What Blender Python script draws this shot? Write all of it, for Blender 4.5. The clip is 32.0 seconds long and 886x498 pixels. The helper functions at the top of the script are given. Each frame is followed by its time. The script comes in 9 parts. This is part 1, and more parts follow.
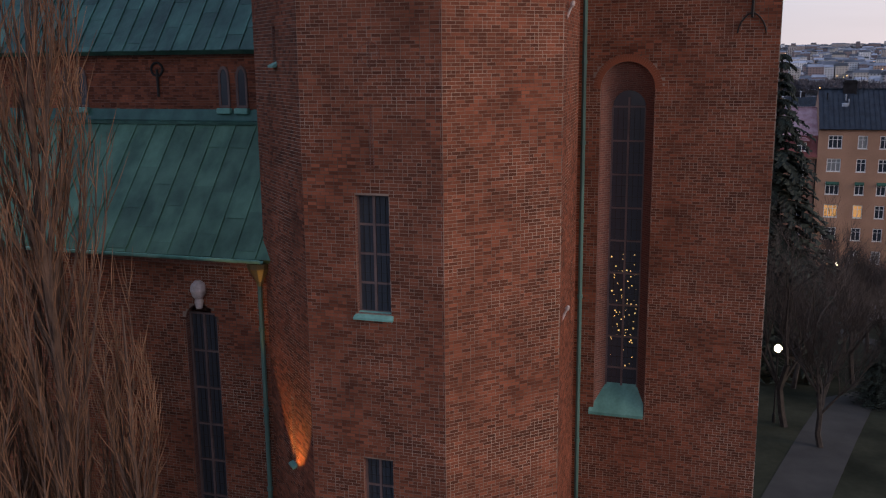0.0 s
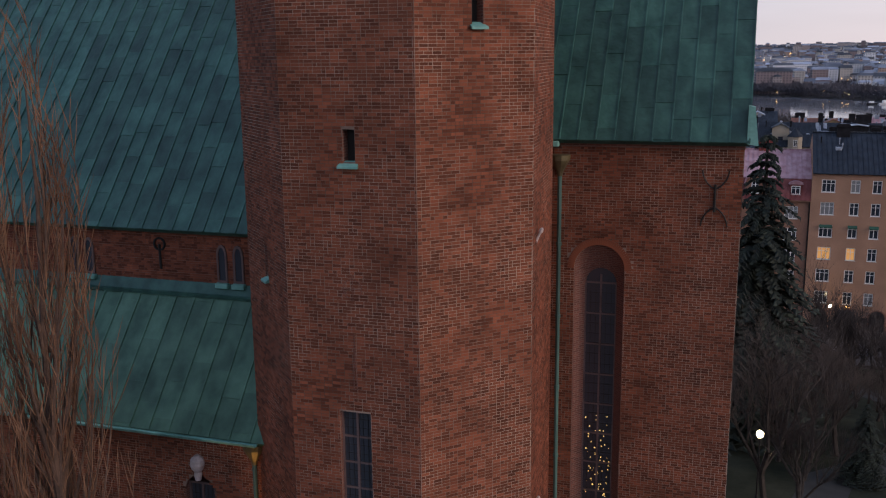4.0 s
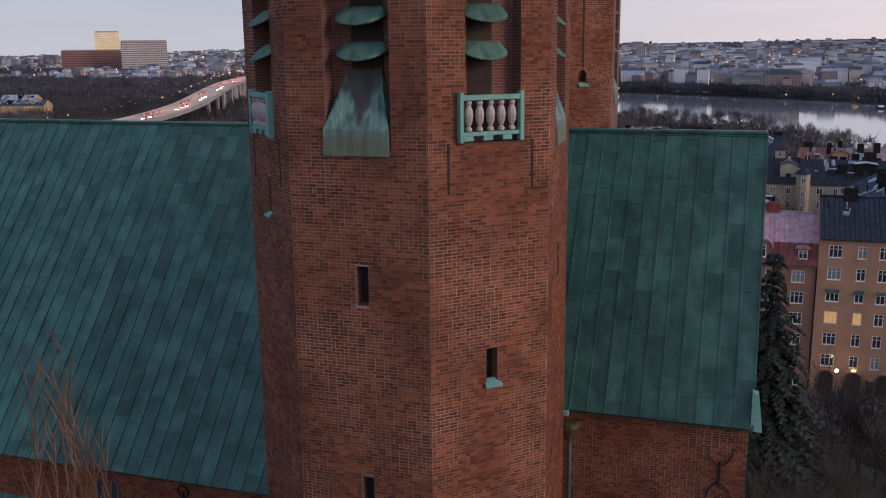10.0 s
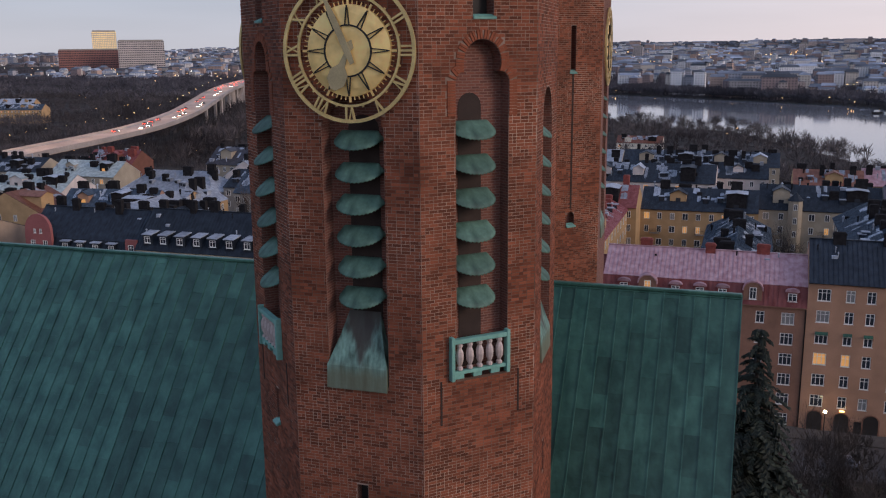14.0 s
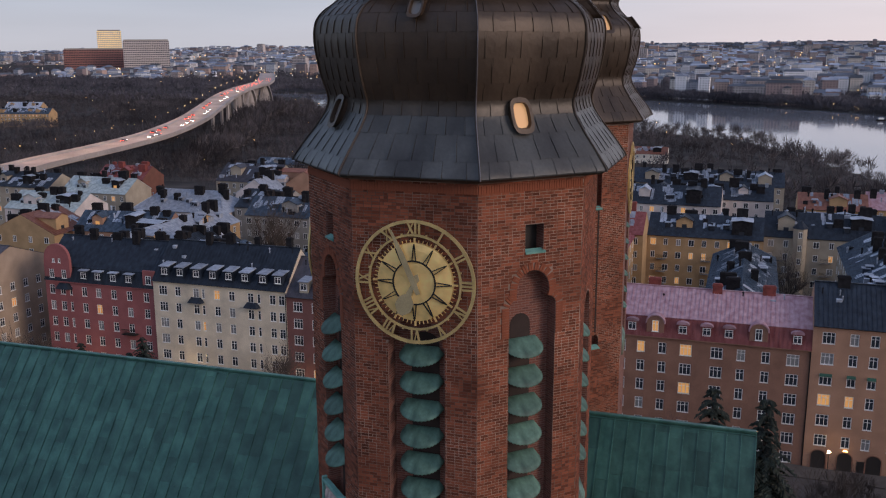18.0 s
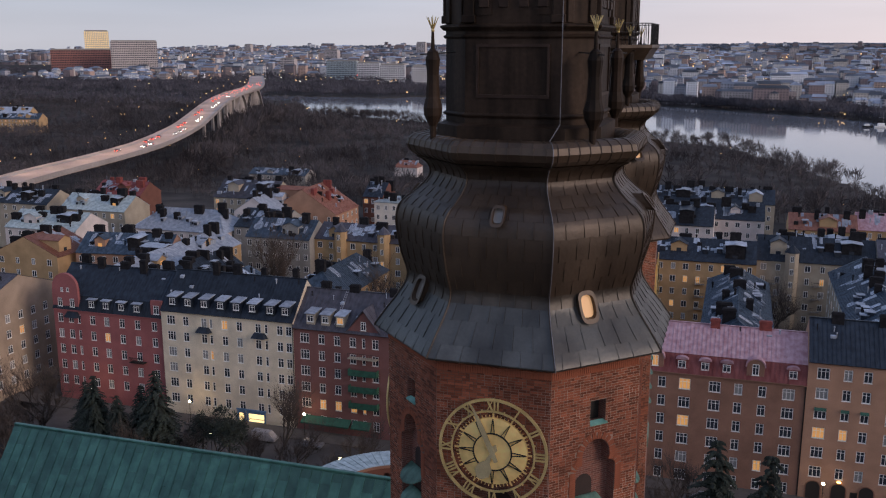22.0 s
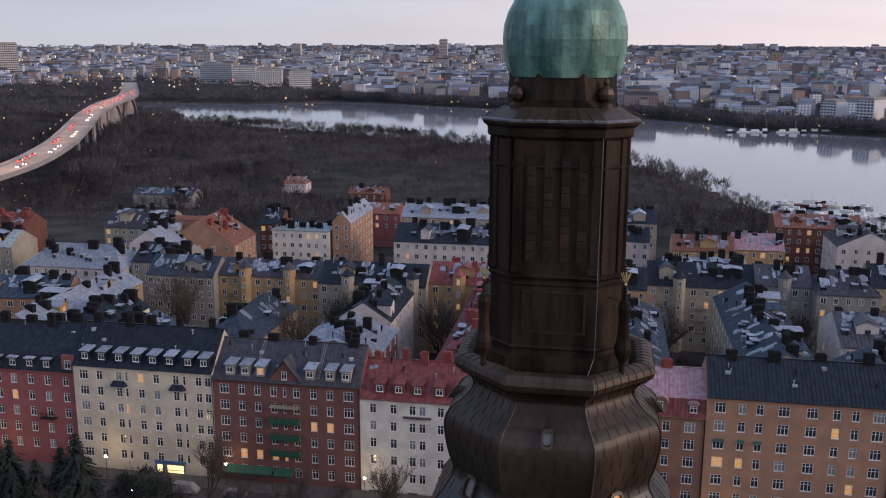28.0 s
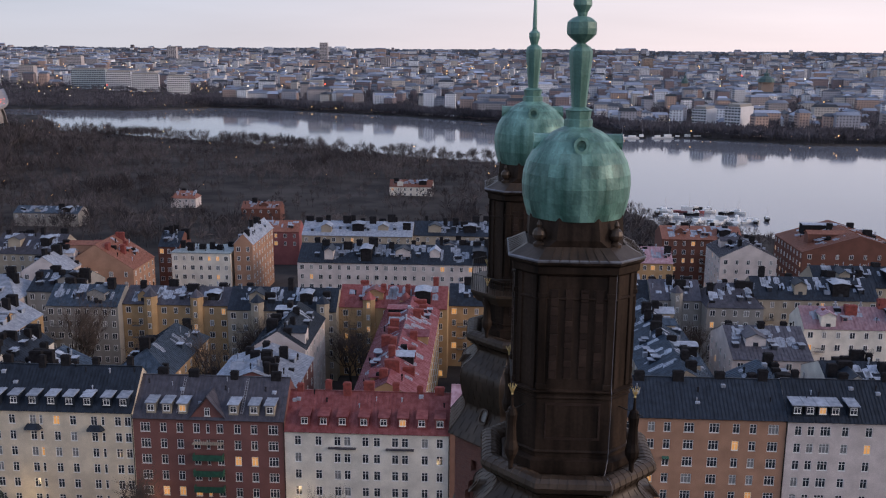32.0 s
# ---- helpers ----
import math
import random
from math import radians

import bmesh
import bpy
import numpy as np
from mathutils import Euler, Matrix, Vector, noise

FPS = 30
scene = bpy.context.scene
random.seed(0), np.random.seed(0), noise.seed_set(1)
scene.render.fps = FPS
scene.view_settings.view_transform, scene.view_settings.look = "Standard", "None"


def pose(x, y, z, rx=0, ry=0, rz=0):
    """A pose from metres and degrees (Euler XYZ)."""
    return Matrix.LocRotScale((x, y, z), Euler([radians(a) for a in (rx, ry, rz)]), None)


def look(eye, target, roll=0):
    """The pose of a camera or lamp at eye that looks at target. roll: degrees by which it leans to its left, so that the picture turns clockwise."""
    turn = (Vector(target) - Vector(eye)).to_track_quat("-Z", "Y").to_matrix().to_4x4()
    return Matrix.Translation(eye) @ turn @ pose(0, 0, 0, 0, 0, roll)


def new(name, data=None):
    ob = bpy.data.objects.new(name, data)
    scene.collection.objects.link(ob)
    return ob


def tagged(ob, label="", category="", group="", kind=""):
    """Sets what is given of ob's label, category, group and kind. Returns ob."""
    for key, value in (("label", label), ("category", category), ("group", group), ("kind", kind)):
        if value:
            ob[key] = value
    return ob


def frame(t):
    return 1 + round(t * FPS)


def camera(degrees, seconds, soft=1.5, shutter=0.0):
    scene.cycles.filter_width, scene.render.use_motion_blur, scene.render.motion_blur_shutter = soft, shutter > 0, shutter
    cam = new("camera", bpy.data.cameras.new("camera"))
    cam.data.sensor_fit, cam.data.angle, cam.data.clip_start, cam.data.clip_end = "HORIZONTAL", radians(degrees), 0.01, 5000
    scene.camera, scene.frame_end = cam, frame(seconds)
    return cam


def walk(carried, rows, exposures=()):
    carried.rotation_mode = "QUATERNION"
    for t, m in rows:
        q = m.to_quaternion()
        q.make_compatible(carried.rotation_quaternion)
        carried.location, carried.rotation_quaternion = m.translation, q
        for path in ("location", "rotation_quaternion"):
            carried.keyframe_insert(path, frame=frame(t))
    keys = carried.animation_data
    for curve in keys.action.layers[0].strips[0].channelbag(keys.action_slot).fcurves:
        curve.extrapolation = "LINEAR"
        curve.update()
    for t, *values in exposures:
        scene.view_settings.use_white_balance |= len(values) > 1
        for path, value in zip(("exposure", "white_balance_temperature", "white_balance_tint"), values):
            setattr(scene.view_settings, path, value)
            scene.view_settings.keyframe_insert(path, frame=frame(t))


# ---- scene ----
cam = camera(50.9, 32.0, soft=1.15)
PATH = [
    (0, (8.758, -26.275, 23.042), (8.166, -24.408, 22.639), -0.6),
    (1, (8.87, -26.413, 24.59), (8.274, -24.547, 24.185), -0.7),
    (2, (9.206, -26.66, 26.137), (8.605, -24.797, 25.728), -0.6),
    (3, (9.623, -26.845, 27.661), (9.018, -24.983, 27.252), -0.7),
    (4, (9.768, -26.839, 29.258), (9.167, -24.976, 28.85), -0.6),
    (4.5, (9.771, -26.79, 29.98), (9.173, -24.925, 29.572), -0.7),
    (6.5, (9.666, -26.969, 33.152), (9.061, -25.11, 32.731), -0.5),
    (7, (9.499, -26.87, 33.991), (8.896, -25.01, 33.57), -0.5),
    (8, (9.255, -26.578, 35.553), (8.647, -24.72, 35.134), -0.5),
    (9, (9.213, -26.256, 37.136), (8.601, -24.399, 36.716), -0.5),
    (10, (9.392, -26.098, 38.707), (8.776, -24.242, 38.287), -0.6),
    (11, (9.684, -26.031, 40.268), (9.071, -24.175, 39.842), -0.6),
    (12, (9.881, -26.303, 41.893), (9.273, -24.446, 41.467), -0.6),
    (13, (9.884, -26.542, 43.579), (9.275, -24.686, 43.152), -0.5),
    (14, (9.845, -26.94, 45.347), (9.235, -25.083, 44.921), -0.5),
    (14.5, (9.791, -27.119, 46.181), (9.181, -25.263, 45.753), -0.4),
    (16.5, (9.444, -28.132, 49.591), (8.842, -26.273, 49.164), -0.2),
    (17, (9.294, -28.313, 50.4), (8.689, -26.455, 49.972), -0.2),
    (18, (8.97, -28.983, 51.915), (8.355, -27.129, 51.486), -0.2),
    (19, (8.593, -29.67, 53.499), (7.978, -27.816, 53.068), -0.2),
    (20, (8.115, -30.422, 55.065), (7.506, -28.566, 54.633), -0.1),
    (21, (7.59, -31.266, 56.642), (6.987, -29.408, 56.21), -0.1),
    (22, (6.997, -32.009, 58.207), (6.408, -30.147, 57.776), -0.0),
    (23, (6.393, -32.833, 59.795), (5.82, -30.965, 59.365), -0.0),
    (24, (5.689, -33.607, 61.393), (5.142, -31.732, 60.963), 0.1),
    (25, (4.938, -34.309, 62.899), (4.432, -32.423, 62.467), 0.1),
    (25.5, (4.514, -34.714, 63.594), (4.033, -32.821, 63.163), 0.1),
    (27.5, (2.36, -36.185, 66.552), (1.992, -34.267, 66.12), 0.2),
    (28, (1.747, -36.7, 67.317), (1.409, -34.776, 66.885), 0.2),
    (29, (0.491, -37.638, 68.805), (0.207, -35.705, 68.376), 0.3),
    (30, (-0.904, -38.54, 70.308), (-1.122, -36.597, 69.886), 0.3),
    (31, (-2.346, -39.645, 71.783), (-2.504, -37.696, 71.361), 0.4),
    (32, (-3.94, -40.83, 73.308), (-4.03, -38.878, 72.882), 0.5),
]
walk(cam, [(t, look(eye, target, roll)) for t, eye, target, roll in PATH], [(0, 0.0), (20, 0.0), (26, 0.05), (32, 0.18)])

# world: dusk sky, a thin bright veil of cloud over a clear-sky model, and one broad low sun
world = bpy.data.worlds.new("dusk")
scene.world = world
world.use_nodes = True
wn, wl = world.node_tree.nodes, world.node_tree.links
wn.clear()
sky = wn.new("ShaderNodeTexSky")
sky.sky_type = "NISHITA"
sky.sun_disc = False
sky.sun_elevation, sky.sun_rotation = radians(15), radians(103)
sky.air_density, sky.dust_density, sky.ozone_density = 1.2, 1.0, 2.0
tc = wn.new("ShaderNodeTexCoord")
sep = wn.new("ShaderNodeSeparateXYZ")
wl.new(tc.outputs["Generated"], sep.inputs[0])
veil = wn.new("ShaderNodeValToRGB")
veil.color_ramp.elements[0].position, veil.color_ramp.elements[0].color = 0.0, (0.68, 0.68, 0.77, 1)
veil.color_ramp.elements[1].position, veil.color_ramp.elements[1].color = 0.6, (0.36, 0.47, 0.76, 1)
e = veil.color_ramp.elements.new(0.12)
e.color = (0.47, 0.58, 0.78, 1)
wl.new(sep.outputs[2], veil.inputs[0])
blend = wn.new("ShaderNodeMix")
blend.data_type = "RGBA"
blend.inputs[0].default_value = 0.86
skyg = wn.new("ShaderNodeVectorMath")
skyg.operation = "SCALE"
skyg.inputs[3].default_value = 0.06
wl.new(sky.outputs[0], skyg.inputs[0])
wl.new(skyg.outputs[0], blend.inputs[6])
# the sky is paler and pinker towards the low sun
rosy = wn.new("ShaderNodeValToRGB")
rosy.color_ramp.elements[0].position, rosy.color_ramp.elements[0].color = 0.0, (1.10, 0.94, 0.97, 1)
rosy.color_ramp.elements[1].position, rosy.color_ramp.elements[1].color = 0.6, (0.46, 0.54, 0.80, 1)
rosy.color_ramp.elements.new(0.12).color = (0.88, 0.86, 0.98, 1)
wl.new(sep.outputs[2], rosy.inputs[0])
side = wn.new("ShaderNodeMapRange")
side.interpolation_type = "SMOOTHSTEP"
side.inputs[1].default_value, side.inputs[2].default_value = -0.55, 0.38
wl.new(sep.outputs[0], side.inputs[0])
glow = wn.new("ShaderNodeMix")
glow.data_type = "RGBA"
wl.new(side.outputs[0], glow.inputs[0])
wl.new(veil.outputs[0], glow.inputs[6])
wl.new(rosy.outputs[0], glow.inputs[7])
streaks = wn.new("ShaderNodeTexNoise")
streaks.inputs["Scale"].default_value, streaks.inputs["Detail"].default_value = 2.2, 5
flat = wn.new("ShaderNodeMapping")
flat.inputs["Scale"].default_value = (1, 1, 9)
wl.new(tc.outputs["Generated"], flat.inputs[0])
wl.new(flat.outputs[0], streaks.inputs[0])
thin = wn.new("ShaderNodeMapRange")
thin.inputs[1].default_value, thin.inputs[2].default_value, thin.inputs[3].default_value, thin.inputs[4].default_value = 0.3, 0.7, 0.93, 1.07
wl.new(streaks.outputs[0], thin.inputs[0])
cloud = wn.new("ShaderNodeVectorMath")
cloud.operation = "SCALE"
wl.new(glow.outputs[2], cloud.inputs[0])
wl.new(thin.outputs[0], cloud.inputs[3])
wl.new(cloud.outputs[0], blend.inputs[7])
bg = wn.new("ShaderNodeBackground")
bg.inputs[1].default_value = 0.92
wl.new(blend.outputs[2], bg.inputs[0])
wl.new(bg.outputs[0], wn.new("ShaderNodeOutputWorld").inputs[0])
sun = new("sun", bpy.data.lights.new("sun", "SUN"))
sun.data.energy, sun.data.angle, sun.data.color = 1.35, radians(22), (1.0, 0.78, 0.66)
sun.matrix_world = look((78, -18, 27), (0, 0, 0))

# ---- materials ----


def mat(name, color, rough=0.8, metal=0.0, vary=0.25, scale=1.5, bump=0.2, fine=30.0, isl=0.0, obj=0.0, second=None, streak=False, spec=0.5, grit=0.5, buckle=0.0):
    """A surface: base colour broken up at two scales, wear towards a second colour, fine relief, change from piece to piece."""
    m = bpy.data.materials.new(name)
    m.use_nodes = True
    n, l = m.node_tree.nodes, m.node_tree.links
    b = n["Principled BSDF"]
    b.inputs["Roughness"].default_value, b.inputs["Metallic"].default_value = rough, metal
    b.inputs["Specular IOR Level"].default_value = spec
    t = n.new("ShaderNodeTexCoord")
    mp = n.new("ShaderNodeMapping")
    mp.inputs["Scale"].default_value = (1, 1, 0.12) if streak else (1, 1, 1)
    l.new(t.outputs["Object"], mp.inputs[0])
    big = n.new("ShaderNodeTexNoise")
    big.inputs["Scale"].default_value, big.inputs["Detail"].default_value = scale, 6
    l.new(mp.outputs[0], big.inputs[0])
    small = n.new("ShaderNodeTexNoise")
    small.inputs["Scale"].default_value, small.inputs["Detail"].default_value = fine, 3
    l.new(t.outputs["Object"], small.inputs[0])
    ramp = n.new("ShaderNodeValToRGB")
    ramp.color_ramp.elements[0].position, ramp.color_ramp.elements[1].position = 0.34, 0.68
    two = second or [c * (1 + vary) for c in color]
    ramp.color_ramp.elements[0].color = (*[c * (1 - vary) for c in color], 1)
    ramp.color_ramp.elements[1].color = (*two, 1)
    l.new(big.outputs[0], ramp.inputs[0])
    mul = n.new("ShaderNodeMix")
    mul.data_type, mul.blend_type = "RGBA", "MULTIPLY"
    mul.inputs[0].default_value = 1.0
    l.new(ramp.outputs[0], mul.inputs[6])
    add = n.new("ShaderNodeMath")
    add.operation = "MULTIPLY_ADD"
    add.inputs[1].default_value, add.inputs[2].default_value = grit, 1 - grit / 2
    l.new(small.outputs[0], add.inputs[0])
    last = add
    for amount, node, socket in ((isl, "ShaderNodeNewGeometry", "Random Per Island"), (obj, "ShaderNodeObjectInfo", "Random")):
        if amount:
            g = n.new(node)
            k = n.new("ShaderNodeMath")
            k.operation = "MULTIPLY_ADD"
            k.inputs[1].default_value, k.inputs[2].default_value = amount, 1 - amount / 2
            l.new(g.outputs[socket], k.inputs[0])
            k2 = n.new("ShaderNodeMath")
            k2.operation = "MULTIPLY"
            l.new(k.outputs[0], k2.inputs[0])
            l.new(last.outputs[0], k2.inputs[1])
            last = k2
    cc = n.new("ShaderNodeCombineColor")
    for i in range(3):
        l.new(last.outputs[0], cc.inputs[i])
    l.new(cc.outputs[0], mul.inputs[7])
    l.new(mul.outputs[2], b.inputs["Base Color"])
    if bump:
        bp = n.new("ShaderNodeBump")
        bp.inputs["Strength"].default_value, bp.inputs["Distance"].default_value = bump, 0.02
        l.new(small.outputs[0], bp.inputs["Height"])
        l.new(bp.outputs[0], b.inputs["Normal"])
        if buckle:
            wavy = n.new("ShaderNodeTexNoise")
            wavy.inputs["Scale"].default_value, wavy.inputs["Detail"].default_value = 2.6, 2
            l.new(t.outputs["Object"], wavy.inputs[0])
            bw = n.new("ShaderNodeBump")
            bw.inputs["Strength"].default_value, bw.inputs["Distance"].default_value = 1.0, buckle
            l.new(wavy.outputs[0], bw.inputs["Height"])
            l.new(bw.outputs[0], bp.inputs["Normal"])
    return m


def brickwork(name, one, two, mortar, length=0.25, high=0.075):
    """Laid brick on a flat wall, in metres along its UV."""
    m = mat(name, one, 0.9, vary=0.3, scale=0.35, second=[c * 1.25 for c in one])
    n, l = m.node_tree.nodes, m.node_tree.links
    b = n["Principled BSDF"]
    uv = n.new("ShaderNodeUVMap")
    br = n.new("ShaderNodeTexBrick")
    br.inputs["Scale"].default_value = 1.0
    br.inputs["Brick Width"].default_value, br.inputs["Row Height"].default_value = length, high
    br.inputs["Mortar Size"].default_value, br.inputs["Mortar Smooth"].default_value = 0.011, 0.15
    br.inputs["Color1"].default_value, br.inputs["Color2"].default_value, br.inputs["Mortar"].default_value = (*one, 1), (*two, 1), (*mortar, 1)
    br.inputs["Bias"].default_value = -0.1
    nz = n.new("ShaderNodeTexNoise")
    nz.inputs["Scale"].default_value = 3.0
    l.new(uv.outputs[0], nz.inputs[0])
    wob = n.new("ShaderNodeVectorMath")
    wob.operation = "MULTIPLY_ADD"
    wob.inputs[1].default_value = (0.10, 0.035, 0)
    l.new(nz.outputs[1], wob.inputs[0])
    l.new(uv.outputs[0], wob.inputs[2])
    l.new(wob.outputs[0], br.inputs[0])
    mul = [x for x in n if x.type == "MIX"][0]
    old = mul.inputs[6].links[0].from_socket
    mx = n.new("ShaderNodeMix")
    mx.data_type, mx.inputs[0].default_value = "RGBA", 0.65
    l.new(old, mx.inputs[6])
    l.new(br.outputs[0], mx.inputs[7])
    l.new(mx.outputs[2], mul.inputs[6])
    bp = [x for x in n if x.type == "BUMP"][0]
    inv = n.new("ShaderNodeMath")
    inv.operation = "SUBTRACT"
    inv.inputs[0].default_value = 1.0
    l.new(br.outputs["Fac"], inv.inputs[1])
    l.new(inv.outputs[0], bp.inputs["Height"])
    bp.inputs["Strength"].default_value = 0.6
    return m


def glowing(name, color, power):
    m = bpy.data.materials.new(name)
    m.use_nodes = True
    b = m.node_tree.nodes["Principled BSDF"]
    b.inputs["Base Color"].default_value = (*[c * 0.5 for c in color], 1)
    b.inputs["Emission Color"].default_value, b.inputs["Emission Strength"].default_value = (*color, 1), power
    return m


def glassy(name, color, rough=0.08):
    m = bpy.data.materials.new(name)
    m.use_nodes = True
    b = m.node_tree.nodes["Principled BSDF"]
    b.inputs["Base Color"].default_value, b.inputs["Roughness"].default_value = (*color, 1), rough
    b.inputs["Specular IOR Level"].default_value = 0.8
    return m


BRICK = mat("brick_single", (0.168, 0.055, 0.030), 0.9, vary=0.16, scale=0.9, fine=60, isl=0.9, second=(0.235, 0.074, 0.039), spec=0.25)
MORTAR = mat("mortar", (0.155, 0.092, 0.066), 0.95, vary=0.35, scale=0.5, second=(0.45, 0.34, 0.27))
WALLBRICK = brickwork("brickwork_church", (0.13, 0.049, 0.037), (0.27, 0.095, 0.062), (0.27, 0.175, 0.14))
COPPER = mat("copper_sheet_green", (0.026, 0.087, 0.067), 0.40, 0.1, buckle=0.035, spec=0.45, vary=0.2, scale=1.6, bump=0.2, fine=5, grit=0.32, obj=0.55, isl=0.45, second=(0.052, 0.140, 0.107), streak=True)
CANOPY = mat("copper_canopy_green", (0.065, 0.145, 0.108), 0.6, 0.05, vary=0.45, scale=2.5, bump=0.2, fine=12, obj=0.35, second=(0.12, 0.225, 0.172), streak=True)
COPPERLIGHT = mat("copper_sheet_pale_green", (0.052, 0.130, 0.080), 0.48, 0.1, buckle=0.035, spec=0.45, vary=0.25, scale=1.3, bump=0.2, fine=5, grit=0.3, obj=0.4, isl=0.35, second=(0.098, 0.205, 0.132), streak=True)
COPPERTOP = mat("copper_bright_green", (0.15, 0.38, 0.32), 0.6, 0.05, vary=0.35, scale=1.2, bump=0.2, fine=12, isl=0.25, second=(0.22, 0.46, 0.39), streak=True)
COPPERDOME = mat("copper_dome_green", (0.09, 0.235, 0.18), 0.45, 0.1, buckle=0.05, vary=0.45, scale=1.3, bump=0.2, fine=9, obj=0.42, second=(0.22, 0.40, 0.33), streak=True)
COPPERBROWN = mat("copper_brown", (0.052, 0.031, 0.018), 0.47, 0.25, buckle=0.02, vary=0.35, scale=0.8, bump=0.2, fine=10, isl=0.3, obj=0.25, second=(0.079, 0.053, 0.035), streak=True)
COPPERMID = mat("copper_brown_greying", (0.058, 0.043, 0.032), 0.44, 0.25, buckle=0.02, vary=0.35, scale=0.8, bump=0.2, fine=10, isl=0.3, obj=0.3, second=(0.074, 0.060, 0.047), streak=True)
COPPERSKIRT = mat("copper_skirt_weathered", (0.064, 0.061, 0.058), 0.40, 0.25, buckle=0.02, vary=0.35, scale=0.8, bump=0.2, fine=10, isl=0.3, obj=0.3, second=(0.090, 0.091, 0.086), streak=True)
LANTERNDARK = mat("copper_dark_brown", (0.022, 0.013, 0.008), 0.6, 0.1, spec=0.15, vary=0.5, scale=1.6, bump=0.35, fine=7, grit=0.9, second=(0.050, 0.032, 0.022), streak=True)
GOLD = mat("gilded_metal", (0.72, 0.55, 0.24), 0.4, 0.5, vary=0.15, scale=3, bump=0.05)
IRON = mat("black_iron", (0.025, 0.023, 0.022), 0.6, 0.4, vary=0.3)
STONE = mat("pale_pink_stone", (0.50, 0.41, 0.38), 0.85, vary=0.2, scale=4)
DARKGLASS = glassy("dark_glass", (0.05, 0.056, 0.068), 0.15)
LITGLASS = glowing("lit_window", (1.0, 0.62, 0.22), 1.3)
LAMPGLOW = glowing("lamp_glow", (1.0, 0.78, 0.45), 18.0)
# dark brown that stands in for the shade of slots and grooves
DARK = mat("painted_shade", (0.035, 0.022, 0.018), 0.9, vary=0.3)
WHITEFRAME = mat("white_paint", (0.78, 0.77, 0.74), 0.6, vary=0.08)
LAWN = mat("dark_winter_lawn", (0.026, 0.029, 0.017), 0.95, vary=0.45, scale=0.2, fine=3, second=(0.046, 0.047, 0.030), bump=0.4, spec=0.1)
GROUND = mat("winter_ground", (0.046, 0.042, 0.041), 0.95, vary=0.4, scale=0.05, fine=1.5, second=(0.075, 0.065, 0.06), bump=0.4, spec=0.1)
ROAD = mat("asphalt_street", (0.085, 0.076, 0.072), 0.9, spec=0.2, vary=0.2, scale=0.3)
WOODS = mat("bare_woods", (0.072, 0.063, 0.066), 0.95, spec=0.1, vary=0.4, scale=0.02, fine=0.5, isl=0.7, second=(0.135, 0.119, 0.120))
# distance haze is mixed into these two colours: greyer trees, paler blue hills
HAZEDWOODS = mat("bare_woods_hazed", (0.10, 0.092, 0.105), 0.95, spec=0.1, vary=0.3, scale=0.02, fine=0.5, isl=0.6, second=(0.155, 0.142, 0.156))
HAZEDHILLS = mat("hazed_hill_woods", (0.19, 0.215, 0.27), 0.95, spec=0.1, vary=0.25, scale=0.004, fine=0.1, isl=0.3, second=(0.21, 0.24, 0.30))
THICKET = mat("thicket", (0.05, 0.038, 0.032), 0.95, spec=0.1, vary=0.3, scale=0.3, isl=0.6)
WATER = glassy("lake_water", (0.20, 0.21, 0.235), 0.07)

# ---- building helpers ----


def uv_metres(me):
    """UV in metres along each face: level and up the slope."""
    if len(me.polygons) > 30000:
        return
    layer = me.uv_layers.new(name="UVMap").data
    for p in me.polygons:
        n = p.normal
        t = Vector((0, 0, 1)).cross(n)
        t = t.normalized() if t.length > 1e-3 else Vector((1, 0, 0))
        b = n.cross(t)
        for li in p.loop_indices:
            co = me.vertices[me.loops[li].vertex_index].co
            layer[li].uv = (co.dot(t), co.dot(b))


def part(name, bm, material, parent=None, label="", kind=""):
    """Links a bmesh, or a mesh or (vertices, faces), as one object under a thing or a part."""
    if isinstance(bm, tuple):
        me = bpy.data.meshes.new(name)
        me.from_pydata(*([bm[0], [], bm[1]]))
        uv_metres(me)
        me.materials.append(material)
    elif isinstance(bm, bmesh.types.BMesh):
        me = bpy.data.meshes.new(name)
        bm.normal_update()
        bm.to_mesh(me)
        bm.free()
        uv_metres(me)
        me.materials.append(material)
    else:
        me = bm
    ob = new(name, me)
    if parent is not None:
        ob.parent = parent
    return tagged(ob, label, "", "", kind)


def thing(name, label, category, group="", kind="", at=(0, 0, 0), turn=0):
    ob = new(name)
    ob.empty_display_size = 0.2
    ob.matrix_basis = pose(*at, 0, 0, turn)
    return tagged(ob, label, category, group, kind)


def box(bm, x0, x1, y0, y1, z0, z1, bevel=0.0, m=None):
    vs = [bm.verts.new(m @ Vector(p) if m else p) for p in ((x0, y0, z0), (x1, y0, z0), (x1, y1, z0), (x0, y1, z0), (x0, y0, z1), (x1, y0, z1), (x1, y1, z1), (x0, y1, z1))]
    fs = [bm.faces.new([vs[i] for i in q]) for q in ((3, 2, 1, 0), (4, 5, 6, 7), (0, 1, 5, 4), (1, 2, 6, 5), (2, 3, 7, 6), (3, 0, 4, 7))]
    if bevel:
        es = {ed for f in fs for ed in f.edges}
        bmesh.ops.bevel(bm, geom=list(es), offset=bevel, segments=1, affect="EDGES")
    return vs


